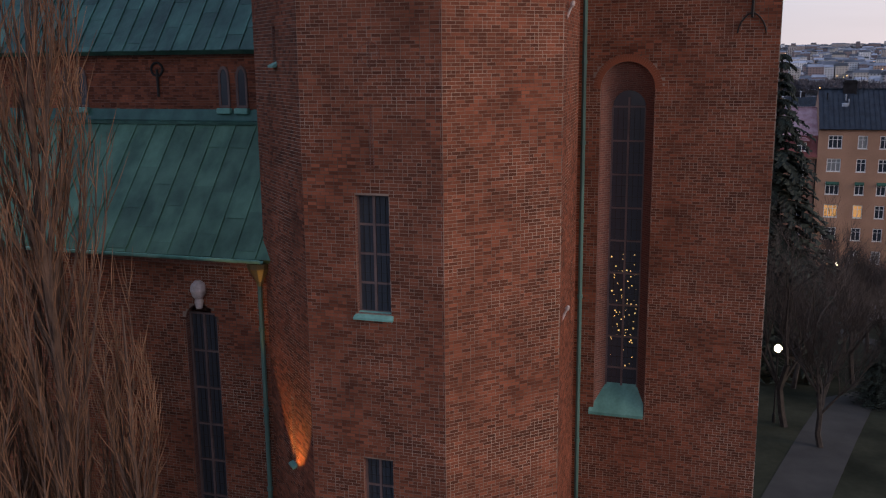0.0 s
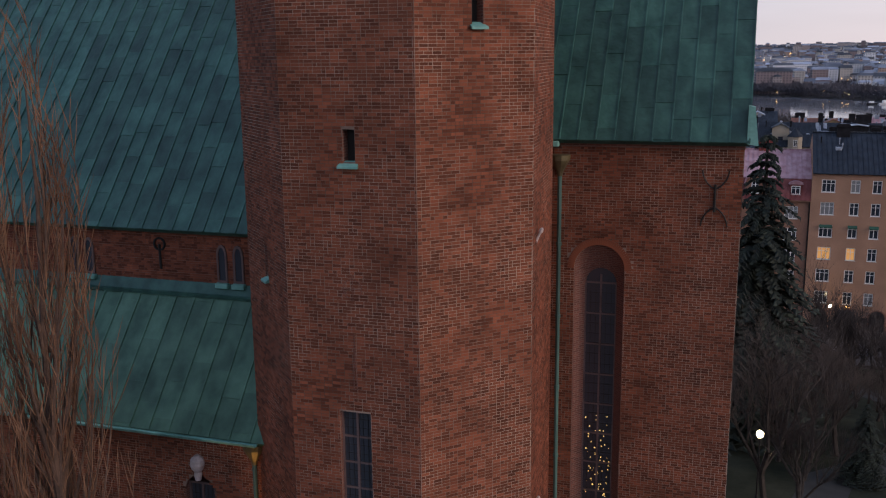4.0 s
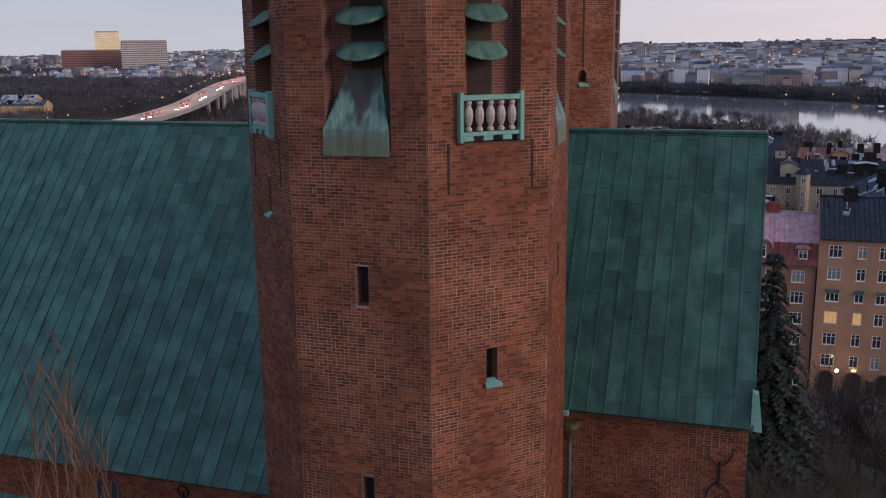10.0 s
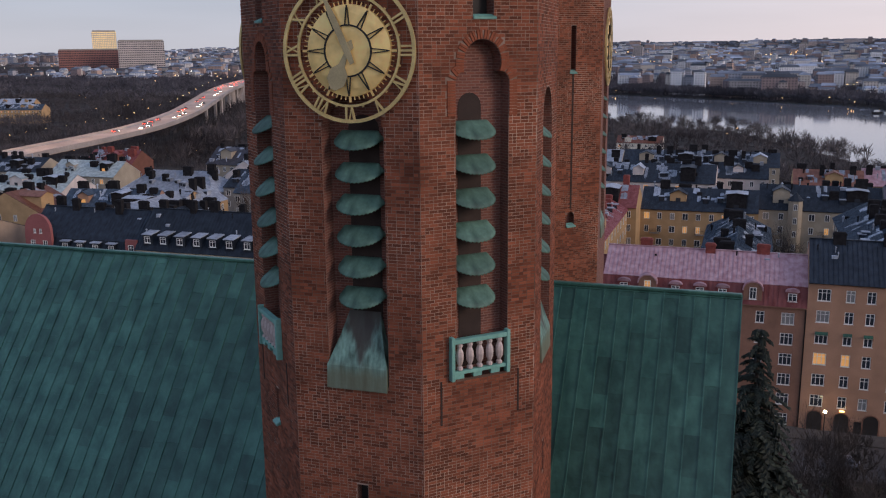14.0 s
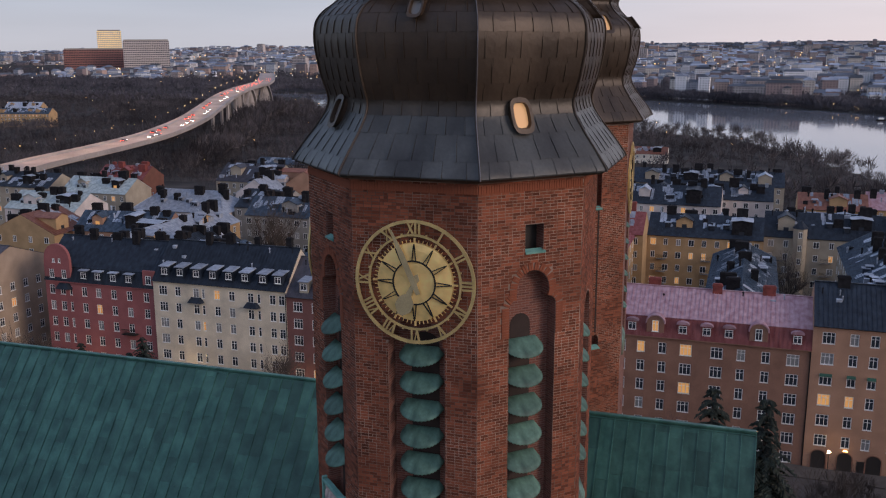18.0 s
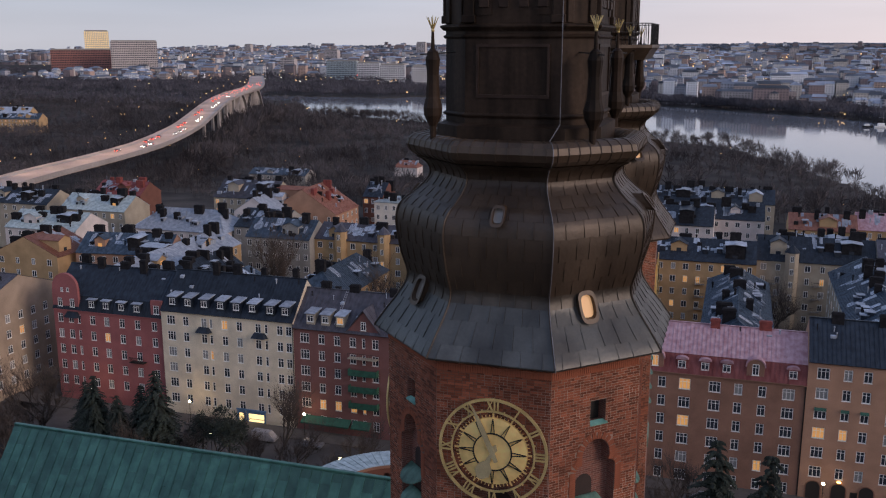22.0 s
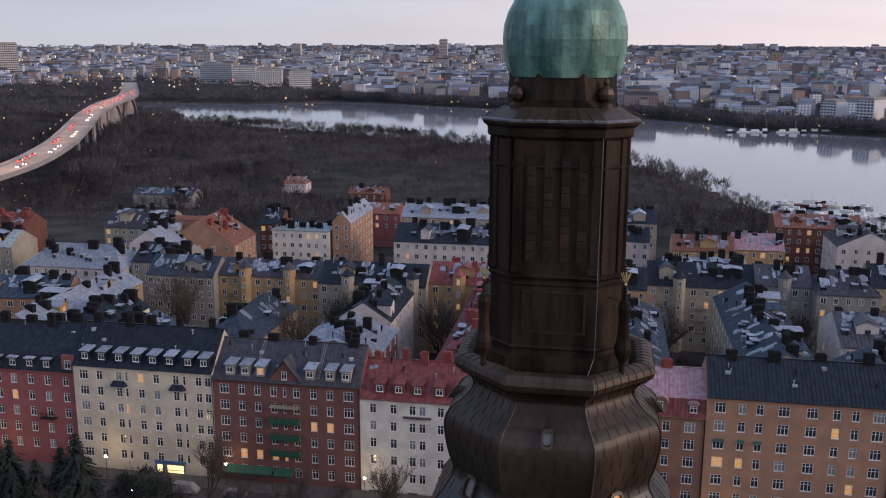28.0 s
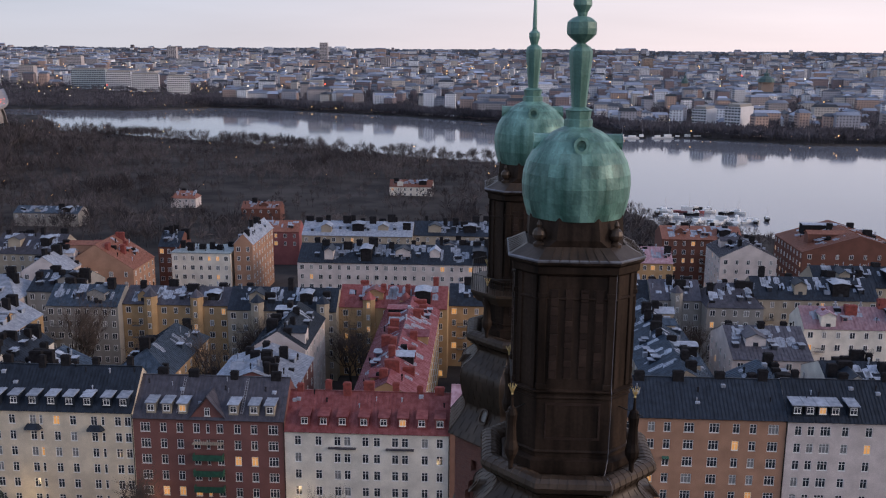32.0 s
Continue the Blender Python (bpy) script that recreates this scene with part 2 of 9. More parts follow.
def loft(bm, rings, cap=True, closed=True):
    """Skins rings of points of equal number."""
    vr = [[bm.verts.new(p) for p in r] for r in rings]
    n = len(vr[0])
    for a, b in zip(vr, vr[1:]):
        for i in range(n if closed else n - 1):
            j = (i + 1) % n
            bm.faces.new((a[i], a[j], b[j], b[i]))
    if cap:
        bm.faces.new(vr[0][::-1])
        bm.faces.new(vr[-1])
    return vr


def ngon(r, n, z, turn=0.0, cx=0.0, cy=0.0):
    return [(cx + r * math.cos(turn + 2 * math.pi * i / n), cy + r * math.sin(turn + 2 * math.pi * i / n), z) for i in range(n)]


def lathe(bm, prof, n=16, cx=0.0, cy=0.0, turn=0.0):
    return loft(bm, [ngon(max(r, 0.002), n, z, turn, cx, cy) for r, z in prof])


def tube(bm, a, b, r, r2=None, n=6):
    """A round bar from a to b."""
    a, b = Vector(a), Vector(b)
    d = (b - a).normalized()
    u = d.orthogonal().normalized()
    w = d.cross(u)
    rr = r if r2 is None else r2
    ring = lambda c, q: [c + q * (math.cos(2 * math.pi * i / n) * u + math.sin(2 * math.pi * i / n) * w) for i in range(n)]
    return loft(bm, [ring(a, r), ring(b, rr)])


def B():
    return bmesh.new()

# ---- the near church tower: eight brick faces, copper hood, dark lantern, green dome, spire ----
SIDE = 3.8
AP = SIDE * (1 + math.sqrt(2)) / 2
BASE_Z, BRICK_TOP = -1.0, 48.3


def face_frame(k):
    """Normal and level direction of the shaft's face k, counted from the clock face towards the right."""
    a = radians(-90 + 45 * k)
    return Vector((math.cos(a), math.sin(a), 0)), Vector((-math.sin(a), math.cos(a), 0))


# corners of the shaft: regular, but for the two on the choir's side, which stand a little further in
CORNERS = [Vector((AP / math.cos(math.pi / 8) * math.cos(radians(-112.5 + 45 * k)), AP / math.cos(math.pi / 8) * math.sin(radians(-112.5 + 45 * k)), 0)) for k in range(8)]
CORNERS[2] = Vector((4.389, -2.098, 0))
CORNERS[3] = Vector((4.14, 1.85, 0))


def shaft_frame(k):
    """Middle, normal, level direction and ends of the shaft's face k."""
    n, t = face_frame(k)
    if k in (2, 3):
        a, b = CORNERS[k], CORNERS[k + 1]
        t = (b - a).normalized()
        return (a + b) / 2, Vector((t.y, -t.x, 0)), t, -(b - a).length / 2, (b - a).length / 2
    return n * AP, n, t, -SIDE / 2, (1.62 if k == 1 else SIDE / 2)


def fp(k, s, d, z):
    O, n, t, sa, sb = shaft_frame(k)
    return O + n * d + t * s + Vector((0, 0, z))


def arc(s0, s1, z0, z1, steps=8):
    """Points of an arch from its left to its right spring."""
    c, r = (s0 + s1) / 2, (s1 - s0) / 2
    return [(c - r * math.cos(math.pi * i / steps), z0 + (z1 - z0) * math.sin(math.pi * i / steps)) for i in range(steps + 1)]


def face_bands(k):
    """Openings of a face: (z0, z1, s0, s1, depth, arched)."""
    if k % 2 == 0:
        ops = [(9.3, 12.5, -0.42, 0.42, 0.22, False), (16.55, 19.65, -0.46, 0.46, 0.2, False), (26.55, 27.4, -0.12, 0.22, 0.35, False),
               (32.2, 33.25, -0.12, 0.22, 0.35, False), (36.25, 44.2, -0.84, 0.92, 0.55, True)]
        return [o for o in ops if k == 0 or o[0] > 30]
    low = [] if k == 1 else [(11.55, 13.45, 0.1, 0.34, 0.4, False), (22.95, 23.9, -0.12, 0.14, 0.35, False)]
    return low + [(30.0, 30.95, -0.27, 0.06, 0.35, False) if k == 1 else (34.3, 35.3, -0.1, 0.12, 0.35, False),
            (36.4, 45.52, -0.86, 0.73, 0.42, "stepped"), (46.08, 46.88, -0.35, 0.27, 0.4, False)]


def stepped_arch(s0, s1, z1):
    """The head of a belfry niche, from its left to its right jamb: shoulders, then a narrower round arch."""
    r = (s1 - s0) / 2 - 0.25
    zs = z1 - r
    left = [(s0, zs - 0.50), (s0 + 0.04, zs - 0.40), (s0 + 0.13, zs - 0.31), (s0 + 0.25, zs - 0.28)]
    right = [(s0 + s1 - s, z) for s, z in left[::-1]]
    return left + arc(s0 + 0.25, s1 - 0.25, zs, z1, 10) + right


PLAIN = [(37.15, 37.75, -0.22, 0.22, 0.35, True), (44.2, 46.2, -0.14, 0.14, 0.35, False)]


def wall_face(bm, k, bands, laid=False):
    """One face of the shaft with its openings cut into it, and their reveals and backs; a laid face is bare mortar under its bricks."""
    sa, h = shaft_frame(k)[3:]

    def poly(points):
        f = bm.faces.new([bm.verts.new(fp(k, *p)) for p in points])
        f.material_index = 1 if laid and all(p[1] == 0 for p in points) else 0

    z = BASE_Z
    for z0, z1, s0, s1, dep, arched in bands:
        poly([(sa, 0, z), (h, 0, z), (h, 0, z0), (sa, 0, z0)])
        zs = z1 - (s1 - s0) / 2 if arched else z1
        if arched == "stepped":
            zs = stepped_arch(s0, s1, z1)[0][1]
        poly([(sa, 0, z0), (s0, 0, z0), (s0, 0, zs), (sa, 0, zs)])
        poly([(s1, 0, z0), (h, 0, z0), (h, 0, zs), (s1, 0, zs)])
        top = arc(s0, s1, zs, z1) if arched else [(s0, zs), (s1, zs)]
        if arched == "stepped":
            top = stepped_arch(s0, s1, z1)
        edge = [(s0, z0)] + top + [(s1, z0)]
        if arched:
            mid = len(top) // 2
            poly([(sa, 0, zs)] + [(s, 0, q) for s, q in top[: mid + 1]] + [(sa, 0, z1)])
            poly([(s, 0, q) for s, q in top[mid:]] + [(h, 0, zs), (h, 0, z1)])
        for (a, b), (c, d) in zip(edge, edge[1:] + edge[:1]):
            poly([(a, 0, b), (a, -dep, b), (c, -dep, d), (c, 0, d)])
        poly([(s, -dep, q) for s, q in [(s0, z0), (s1, z0)] + top[::-1]])
        z = z1
    poly([(sa, 0, z), (h, 0, z), (h, 0, BRICK_TOP), (sa, 0, BRICK_TOP)])


def laid_bricks(k, z_from, z_to, bands):
    O, n, t, sa, sb = shaft_frame(k)
    return lay_bricks(O, n, t, sa, sb, z_from, z_to, bands, 40 + k, 0.02 if bands is PLAIN or k % 2 == 0 else 0.2)


def lay_bricks(O, n, t, sa, sb, z_from, z_to, bands, seed, ring=0.16):
    """Single bricks of one wall face, proud of the mortar, in courses with an irregular bond, left out at the openings."""
    rnd = random.Random(seed)
    V, Fc = [], []
    course, long, short = 0.0895, 0.25, 0.125
    z, row = z_from, 0
    while z < z_to:
        s = sa
        first = True
        while s < sb - 0.02:
            w = short if (rnd.random() < 0.3 or (first and row % 2)) else long
            first = False
            e = min(s + w, sb)
            nxt = e
            # cut the brick at the jamb of a straight opening
            for z0, z1, s0, s1, dep, arched in bands:
                if z + course > z0 and z < (z1 - (s1 - s0) / 2 if arched else z1):
                    if s < s0 < e:
                        e = s0
                    elif s < s1 < e:
                        s = s1
            mid = (s + e) / 2
            inside = False
            for z0, z1, s0, s1, dep, arched in bands:
                if z + course > z0 and z < z1 + 0.25 and e > s0 - 0.25 and s < s1 + 0.25:
                    if arched == "stepped":
                        head = stepped_arch(s0, s1, z1)
                        zz = z + course / 2
                        if zz < head[0][1]:
                            inside |= e > s0 + 0.01 and s < s1 - 0.01
                            if zz > head[0][1] - 0.9:
                                inside |= s0 - ring < mid < s1 + ring
                        else:
                            inside |= any((mid - p) ** 2 + (zz - q) ** 2 < ring * ring for p, q in head) or (zz < z1 and s0 + 0.2 < mid < s1 - 0.2)
                    elif arched and z > z1 - (s1 - s0) / 2 - 0.02:
                        rr = (s1 - s0) / 2 + ring
                        inside |= (mid - (s0 + s1) / 2) ** 2 + (z + course / 2 - (z1 - (s1 - s0) / 2)) ** 2 < rr * rr
                    elif z < z1 and e > s0 + 0.01 and s < s1 - 0.01:
                        inside = True
            if not inside and e - s > 0.03:
                d = 0.003 + rnd.random() * 0.007
                a, b, z0, z1 = s + 0.0085, e - 0.0085, z + 0.0072, z + course - 0.0072
                i = len(V)
                for dd in (0.0, d):
                    for ss, zz in ((a, z0), (b, z0), (b, z1), (a, z1)):
                        p = O + n * dd + t * ss
                        V.append((p.x, p.y, zz))
                Fc += [(i + 4, i + 5, i + 6, i + 7), (i, i + 1, i + 5, i + 4), (i + 1, i + 2, i + 6, i + 5), (i + 2, i + 3, i + 7, i + 6), (i + 3, i, i + 4, i + 7)]
            s = nxt
        z += course
        row += 1
    return V, Fc


def quick_mesh(name, V, Fc, material):
    me = bpy.data.meshes.new(name)
    me.from_pydata(V, [], Fc)
    me.materials.append(material)
    return me


def hood_mesh():
    """A small scalloped copper canopy over one opening of the belfry louvres."""
    bm = B()
    rows = []
    for i in range(37):
        a = math.pi * i / 36
        x, y = -0.67 * math.cos(a), -0.60 * math.sin(a) ** 0.7
        rib = 0.020 * math.cos(6 * math.pi * i / 6) if i % 2 == 0 else -0.014
        dip = -0.05 - 0.24 * math.sin(a) ** 1.2
        prof = [(0.74, 0.0, 0.13), (0.79, 0.22, 0.115), (0.86, 0.5, 0.06), (0.94, 0.8, 0.0)]
        ring = [(x * f, y * g - 0.01, z + rib * g + dip * g ** 1.7) for f, g, z in prof]
        ring += [(x * f, y * f - 0.01, z + dip + rib * f) for f, z in ((1.0, -0.03), (1.01, -0.06), (0.97, -0.06), (0.84, 0.02), (0.66, 0.09))]
        rows.append(ring)
    loft(bm, rows, cap=False, closed=False)
    for f in bm.faces:
        f.smooth = True
    me = bpy.data.meshes.new("canopy")
    bm.to_mesh(me)
    bm.free()
    me.materials.append(CANOPY)
    return me


HOOD = hood_mesh()


def on_face(k, s, d, z):
    """The pose of a piece on a face: its x along the face, its y into the wall."""
    n, t = shaft_frame(k)[1:3]
    m = Matrix.Identity(4)
    m.col[0][:3], m.col[1][:3], m.col[2][:3], m.col[3][:3] = t, -n, (0, 0, 1), fp(k, s, d, z)
    return m


ROMAN = ["XII", "I", "II", "III", "IV", "V", "VI", "VII", "VIII", "IX", "X", "XI"]


def bar(bm, a, b, w, y0, y1):
    """A flat bar from a to b in the plane of a dial."""
    (x0, z0), (x1, z1) = a, b
    dx, dz = x1 - x0, z1 - z0
    ln = math.hypot(dx, dz)
    nx, nz = -dz / ln * w / 2, dx / ln * w / 2
    q = [(x0 + nx, z0 + nz), (x1 + nx, z1 + nz), (x1 - nx, z1 - nz), (x0 - nx, z0 - nz)]
    va = [bm.verts.new((x, y0, z)) for x, z in q]
    vb = [bm.verts.new((x, y1, z)) for x, z in q]
    bm.faces.new(va)
    bm.faces.new(vb[::-1])
    for i in range(4):
        bm.faces.new((va[i], vb[i], vb[(i + 1) % 4], va[(i + 1) % 4]))


def dial_ring(bm, r0, r1, y0, y1, n=48):
    rings = [[(r * math.cos(2 * math.pi * i / n), y, r * math.sin(2 * math.pi * i / n)) for i in range(n)] for r, y in ((r0, y0), (r1, y0), (r1, y1), (r0, y1))]
    vr = [[bm.verts.new(p) for p in r] for r in rings]
    for a, b in zip(vr, vr[1:] + vr[:1]):
        for i in range(n):
            bm.faces.new((a[i], a[(i + 1) % n], b[(i + 1) % n], b[i]))


def build_clock():
    """Parts of one dial, as shared meshes: name, mesh, label."""
    out = []
    bm = B()
    dial_ring(bm, 1.74, 1.83, -0.14, -0.08)
    dial_ring(bm, 1.36, 1.42, -0.14, -0.08)
    for i in range(12):
        bar(bm, (1.40 * math.sin(i * math.pi / 6 + 0.26), 1.40 * math.cos(i * math.pi / 6 + 0.26)), (1.46 * math.sin(i * math.pi / 6 + 0.26), 1.46 * math.cos(i * math.pi / 6 + 0.26)), 0.05, -0.13, -0.09)
    out.append(("dial_ring", bm, GOLD, "gilded outer ring"))
    for i, txt in enumerate(ROMAN):
        bm = B()
        a = math.pi / 6 * i
        er, et = (math.sin(a), math.cos(a)), (math.cos(a), -math.sin(a))
        P = lambda u, v: (er[0] * (1.58 + v) + et[0] * u, er[1] * (1.58 + v) + et[1] * u)
        wide = {"I": 0.11, "V": 0.2, "X": 0.2}
        u = -sum(wide[c] for c in txt) / 2
        for c in txt:
            w = wide[c]
            if c == "I":
                bar(bm, P(u + w / 2, -0.16), P(u + w / 2, 0.16), 0.055, -0.135, -0.09)
            elif c == "V":
                bar(bm, P(u + 0.03, 0.16), P(u + w / 2, -0.16), 0.055, -0.135, -0.09)
                bar(bm, P(u + w / 2, -0.16), P(u + w - 0.03, 0.16), 0.03, -0.134, -0.091)
            else:
                bar(bm, P(u + 0.02, 0.16), P(u + w - 0.02, -0.16), 0.055, -0.135, -0.09)
                bar(bm, P(u + 0.02, -0.16), P(u + w - 0.02, 0.16), 0.03, -0.134, -0.091)
            u += w
        out.append(("numeral", bm, GOLD, "gilded Roman numeral"))
    bm = B()
    n = 40
    c0 = bm.verts.new((0, -0.13, 0))
    rings = []
    for r, y in ((0.5, -0.14), (0.95, -0.12), (1.15, -0.09), (1.16, 0.0)):
        rings.append([(r * math.cos(2 * math.pi * i / n), y, r * math.sin(2 * math.pi * i / n)) for i in range(n)])
    vr = loft(bm, rings, cap=False)
    for i in range(n):
        bm.faces.new((c0, vr[0][i], vr[0][(i + 1) % n]))
    for i in range(60):
        a = 2 * math.pi * i / 60
        bar(bm, (1.13 * math.cos(a), 1.13 * math.sin(a)), ((1.25 if i % 5 else 1.30) * math.cos(a), (1.25 if i % 5 else 1.30) * math.sin(a)), 0.022 if i % 5 else 0.06, -0.08, -0.05)
    out.append(("dial", bm, GOLDDIAL, "polished gilded centre with a toothed edge"))
    bm = B()
    dial_ring(bm, 0.62, 0.66, -0.17, -0.13, 40)
    out.append(("inner_ring", bm, IRON, "dark inner ring"))
    for i in range(12):
        bm = B()
        a = math.pi / 6 * i
        for sgn in (-0.10, 0.10):
            bar(bm, (0.65 * math.sin(a + sgn * 0.9), 0.65 * math.cos(a + sgn * 0.9)), (1.08 * math.sin(a + sgn * 0.12), 1.08 * math.cos(a + sgn * 0.12)), 0.022, -0.165, -0.12)
        bar(bm, (1.06 * math.sin(a), 1.06 * math.cos(a)), (1.13 * math.sin(a), 1.13 * math.cos(a)), 0.03, -0.165, -0.12)
        out.append(("spoke", bm, IRON, "dark pointed spoke"))
    for ang, ln, w in ((-24, 1.66, 0.17), (204, 1.06, 0.25)):
        bm = B()
        a = radians(ang)
        d, q = (math.sin(a), math.cos(a)), (math.cos(a), -math.sin(a))
        pts = [(-0.35, -0.06), (0.0, -0.09), (ln * 0.55, -w / 2), (ln, -0.02), (ln, 0.02), (ln * 0.55, w / 2), (0.0, 0.09), (-0.35, 0.06)] if ang < 0 else [(-0.3, 0.0), (-0.14, -0.13), (0.05, -0.05), (ln * 0.38, -0.09), (ln * 0.55, -w), (ln * 0.8, -w * 1.05), (ln, -0.08), (ln, 0.08), (ln * 0.8, w * 1.05), (ln * 0.55, w), (ln * 0.38, 0.09), (0.05, 0.05), (-0.14, 0.13)]
        y0 = -0.22 if ang < 0 else -0.19
        fr = [bm.verts.new((d[0] * u + q[0] * v, y0, d[1] * u + q[1] * v)) for u, v in pts]
        bk = [bm.verts.new((d[0] * u + q[0] * v, y0 + 0.025, d[1] * u + q[1] * v)) for u, v in pts]
        bm.faces.new(fr)
        bm.faces.new(bk[::-1])
        for i in range(len(fr)):
            bm.faces.new((fr[i], bk[i], bk[(i + 1) % len(fr)], fr[(i + 1) % len(fr)]))
        out.append(("pointer", bm, GOLDPALE, "pale gilded pointer"))
    return out


GOLDPALE = mat("pale_gilding", (0.44, 0.36, 0.20), 0.5, 0.2, vary=0.12)
GOLDDIAL = mat("gilded_dial", (1.0, 0.70, 0.27), 0.32, 0.25, vary=0.15, scale=1.5, bump=0.03, fine=4, buckle=0.03)
OFF = radians(22.5)
HOODPROF = [(5.30, 48.22), (5.42, 48.30), (5.40, 48.42), (5.01, 48.95), (4.70, 49.34), (4.45, 49.69), (4.30, 49.95), (4.23, 50.22), (4.27, 50.46), (4.37, 50.75), (4.47, 51.1), (4.56, 51.55), (4.62, 52.0),
            (4.61, 52.38), (4.52, 52.70), (4.28, 52.98), (4.04, 53.14), (3.80, 53.34), (3.58, 53.56), (3.42, 53.82), (3.46, 54.08), (3.68, 54.30), (3.95, 54.42)]
RINGPROF = [(3.60, 54.40), (3.95, 54.46), (4.18, 54.62), (4.28, 54.84), (4.22, 55.05), (4.04, 55.19), (3.78, 55.24), (3.52, 55.18), (3.32, 55.02), (3.22, 54.85)]


def rect_oct(half, front, z):
    """An eight-sided ring: wide faces front to the four sides, narrow ones at the corners."""
    h, f = half, front
    return [(h, -f, z), (h, f, z), (f, h, z), (-f, h, z), (-h, f, z), (-h, -f, z), (-f, -h, z), (f, -h, z)]


def smooth_profile(prof, n):
    """The same curve with n finer steps between its points."""
    out = []
    for i in range(len(prof) - 1):
        p0, p1, p2, p3 = [prof[min(max(j, 0), len(prof) - 1)] for j in (i - 1, i, i + 1, i + 2)]
        for k in range(n):
            t = k / n
            out.append(tuple(0.5 * (2 * b + (c - a) * t + (2 * a - 5 * b + 4 * c - d) * t * t + (3 * b - a - 3 * c + d) * t ** 3) for a, b, c, d in zip(p0, p1, p2, p3)))
    return out + [prof[-1]]


def hood_sheet(k, rows, u0, u1):
    """One copper sheet on face k of the hood, bent along the curve, its foot lapped over the sheet below, with a standing seam."""
    n, t = face_frame(k)
    bm = B()
    rings = []
    m = len(rows) - 1
    for i, (r, z) in enumerate(rows):
        a, h = r * math.cos(OFF), r * math.sin(OFF)
        g, lift = 0.005, 0.016 - 0.011 * i / m
        q0, q1 = n * a + t * (h * u0 + g), n * a + t * (h * u1 - g)
        zz = Vector((0, 0, z))
        seam = (0.026 if i < m * 0.7 else 0.006) if abs(u1) < 0.999 else 0.0
        rings.append([q0 - n * 0.01 + zz, q0 + n * lift + zz, q1 - t * 0.03 + n * lift + zz, q1 - t * 0.03 + n * (lift + seam) + zz, q1 + n * (lift + seam) + zz, q1 - n * 0.01 + zz])
    loft(bm, rings, cap=True, closed=False)
    bm.normal_update()
    for f in bm.faces:
        f.smooth = abs(f.normal.dot(t)) < 0.5
    for e in bm.edges:
        e.smooth = len(e.link_faces) == 2 and e.calc_face_angle(0) < 0.5
    return bm


def hood_tiles(tower, second):
    """Copper sheets over the bell-shaped hood, lapped course by course; those of the near faces are pieces of their own."""
    prof = smooth_profile(HOODPROF[1:], 3)
    bell = part("bell_roof", _prof_mesh(smooth_profile(HOODPROF, 2), -0.02), COPPERBROWN, tower, "brown copper bell-shaped hood")
    step = 5
    rnd = random.Random(8)
    for k in range(8):
        rest = B()
        for c, i in enumerate(range(0, len(prof) - 2, step)):
            rows = prof[i : i + step + 1]
            if len(rows) < 3:
                continue
            cuts = [-1, -0.68, -0.34, 0, 0.34, 0.68, 1] if c % 2 else [-1, -0.84, -0.5, -0.17, 0.17, 0.5, 0.84, 1]
            cuts = [u + (rnd.uniform(-0.03, 0.03) if abs(u) < 1 else 0) for u in cuts]
            for u0, u1 in zip(cuts, cuts[1:]):
                bm = hood_sheet(k, rows, u0, u1)
                if not second and k in (7, 0, 1, 2):
                    part("copper_sheet", bm, COPPERSKIRT if c < 3 else COPPERMID if c == 3 else COPPERBROWN, bell)
                else:
                    me = bpy.data.meshes.new("tmp")
                    bm.to_mesh(me)
                    bm.free()
                    rest.from_mesh(me)
                    bpy.data.meshes.remove(me)
        if rest.faces:
            part("copper_sheeting", rest, COPPERBROWN, bell, "", "stuff")
        else:
            rest.free()
    for k in range(8):
        a = radians(-90 + 45 * k) + OFF
        bm = B()
        d = Vector((math.cos(a), math.sin(a), 0))
        t = Vector((-math.sin(a), math.cos(a), 0))
        loft(bm, [[d * (r + 0.03) + t * (0.035 * math.cos(q)) + d * (0.035 * math.sin(q)) + Vector((0, 0, z)) for q in [2 * math.pi * j / 6 for j in range(6)]] for r, z in prof])
        part("hip_seam", bm, COPPERBROWN, bell)


def _prof_mesh(prof, d=0.0):
    bm = B()
    loft(bm, [ngon(r + d, 8, z, OFF) for r, z in prof])
    return bm


def oculus(bm_frame, bm_glass, k, r, z, s=0.0, w=0.26, h=0.36, lean=0.4):
    """A small rounded dormer: hood and pane."""
    n, t = face_frame(k)
    ring = []
    for d, f in ((0.45, 1.0), (0.55, 1.12), (0.55, 0.82), (0.40, 0.78)):
        ring.append([n * (r * math.cos(OFF) - 0.5 + d) + t * (s + w * f * math.copysign(abs(math.cos(a)) ** 0.6, math.cos(a))) + Vector((0, 0, z + h * f * math.copysign(abs(math.sin(a)) ** 0.6, math.sin(a)))) for a in [2 * math.pi * i / 16 for i in range(16)]])
    ring = [[p - n * lean * (p.z - z) for p in row] for row in ring]
    back = [p - n * 0.75 for p in ring[0]]
    loft(bm_frame, [back] + ring, cap=False)
    g = [bm_glass.verts.new(p) for p in ring[3]]
    bm_glass.faces.new(g)


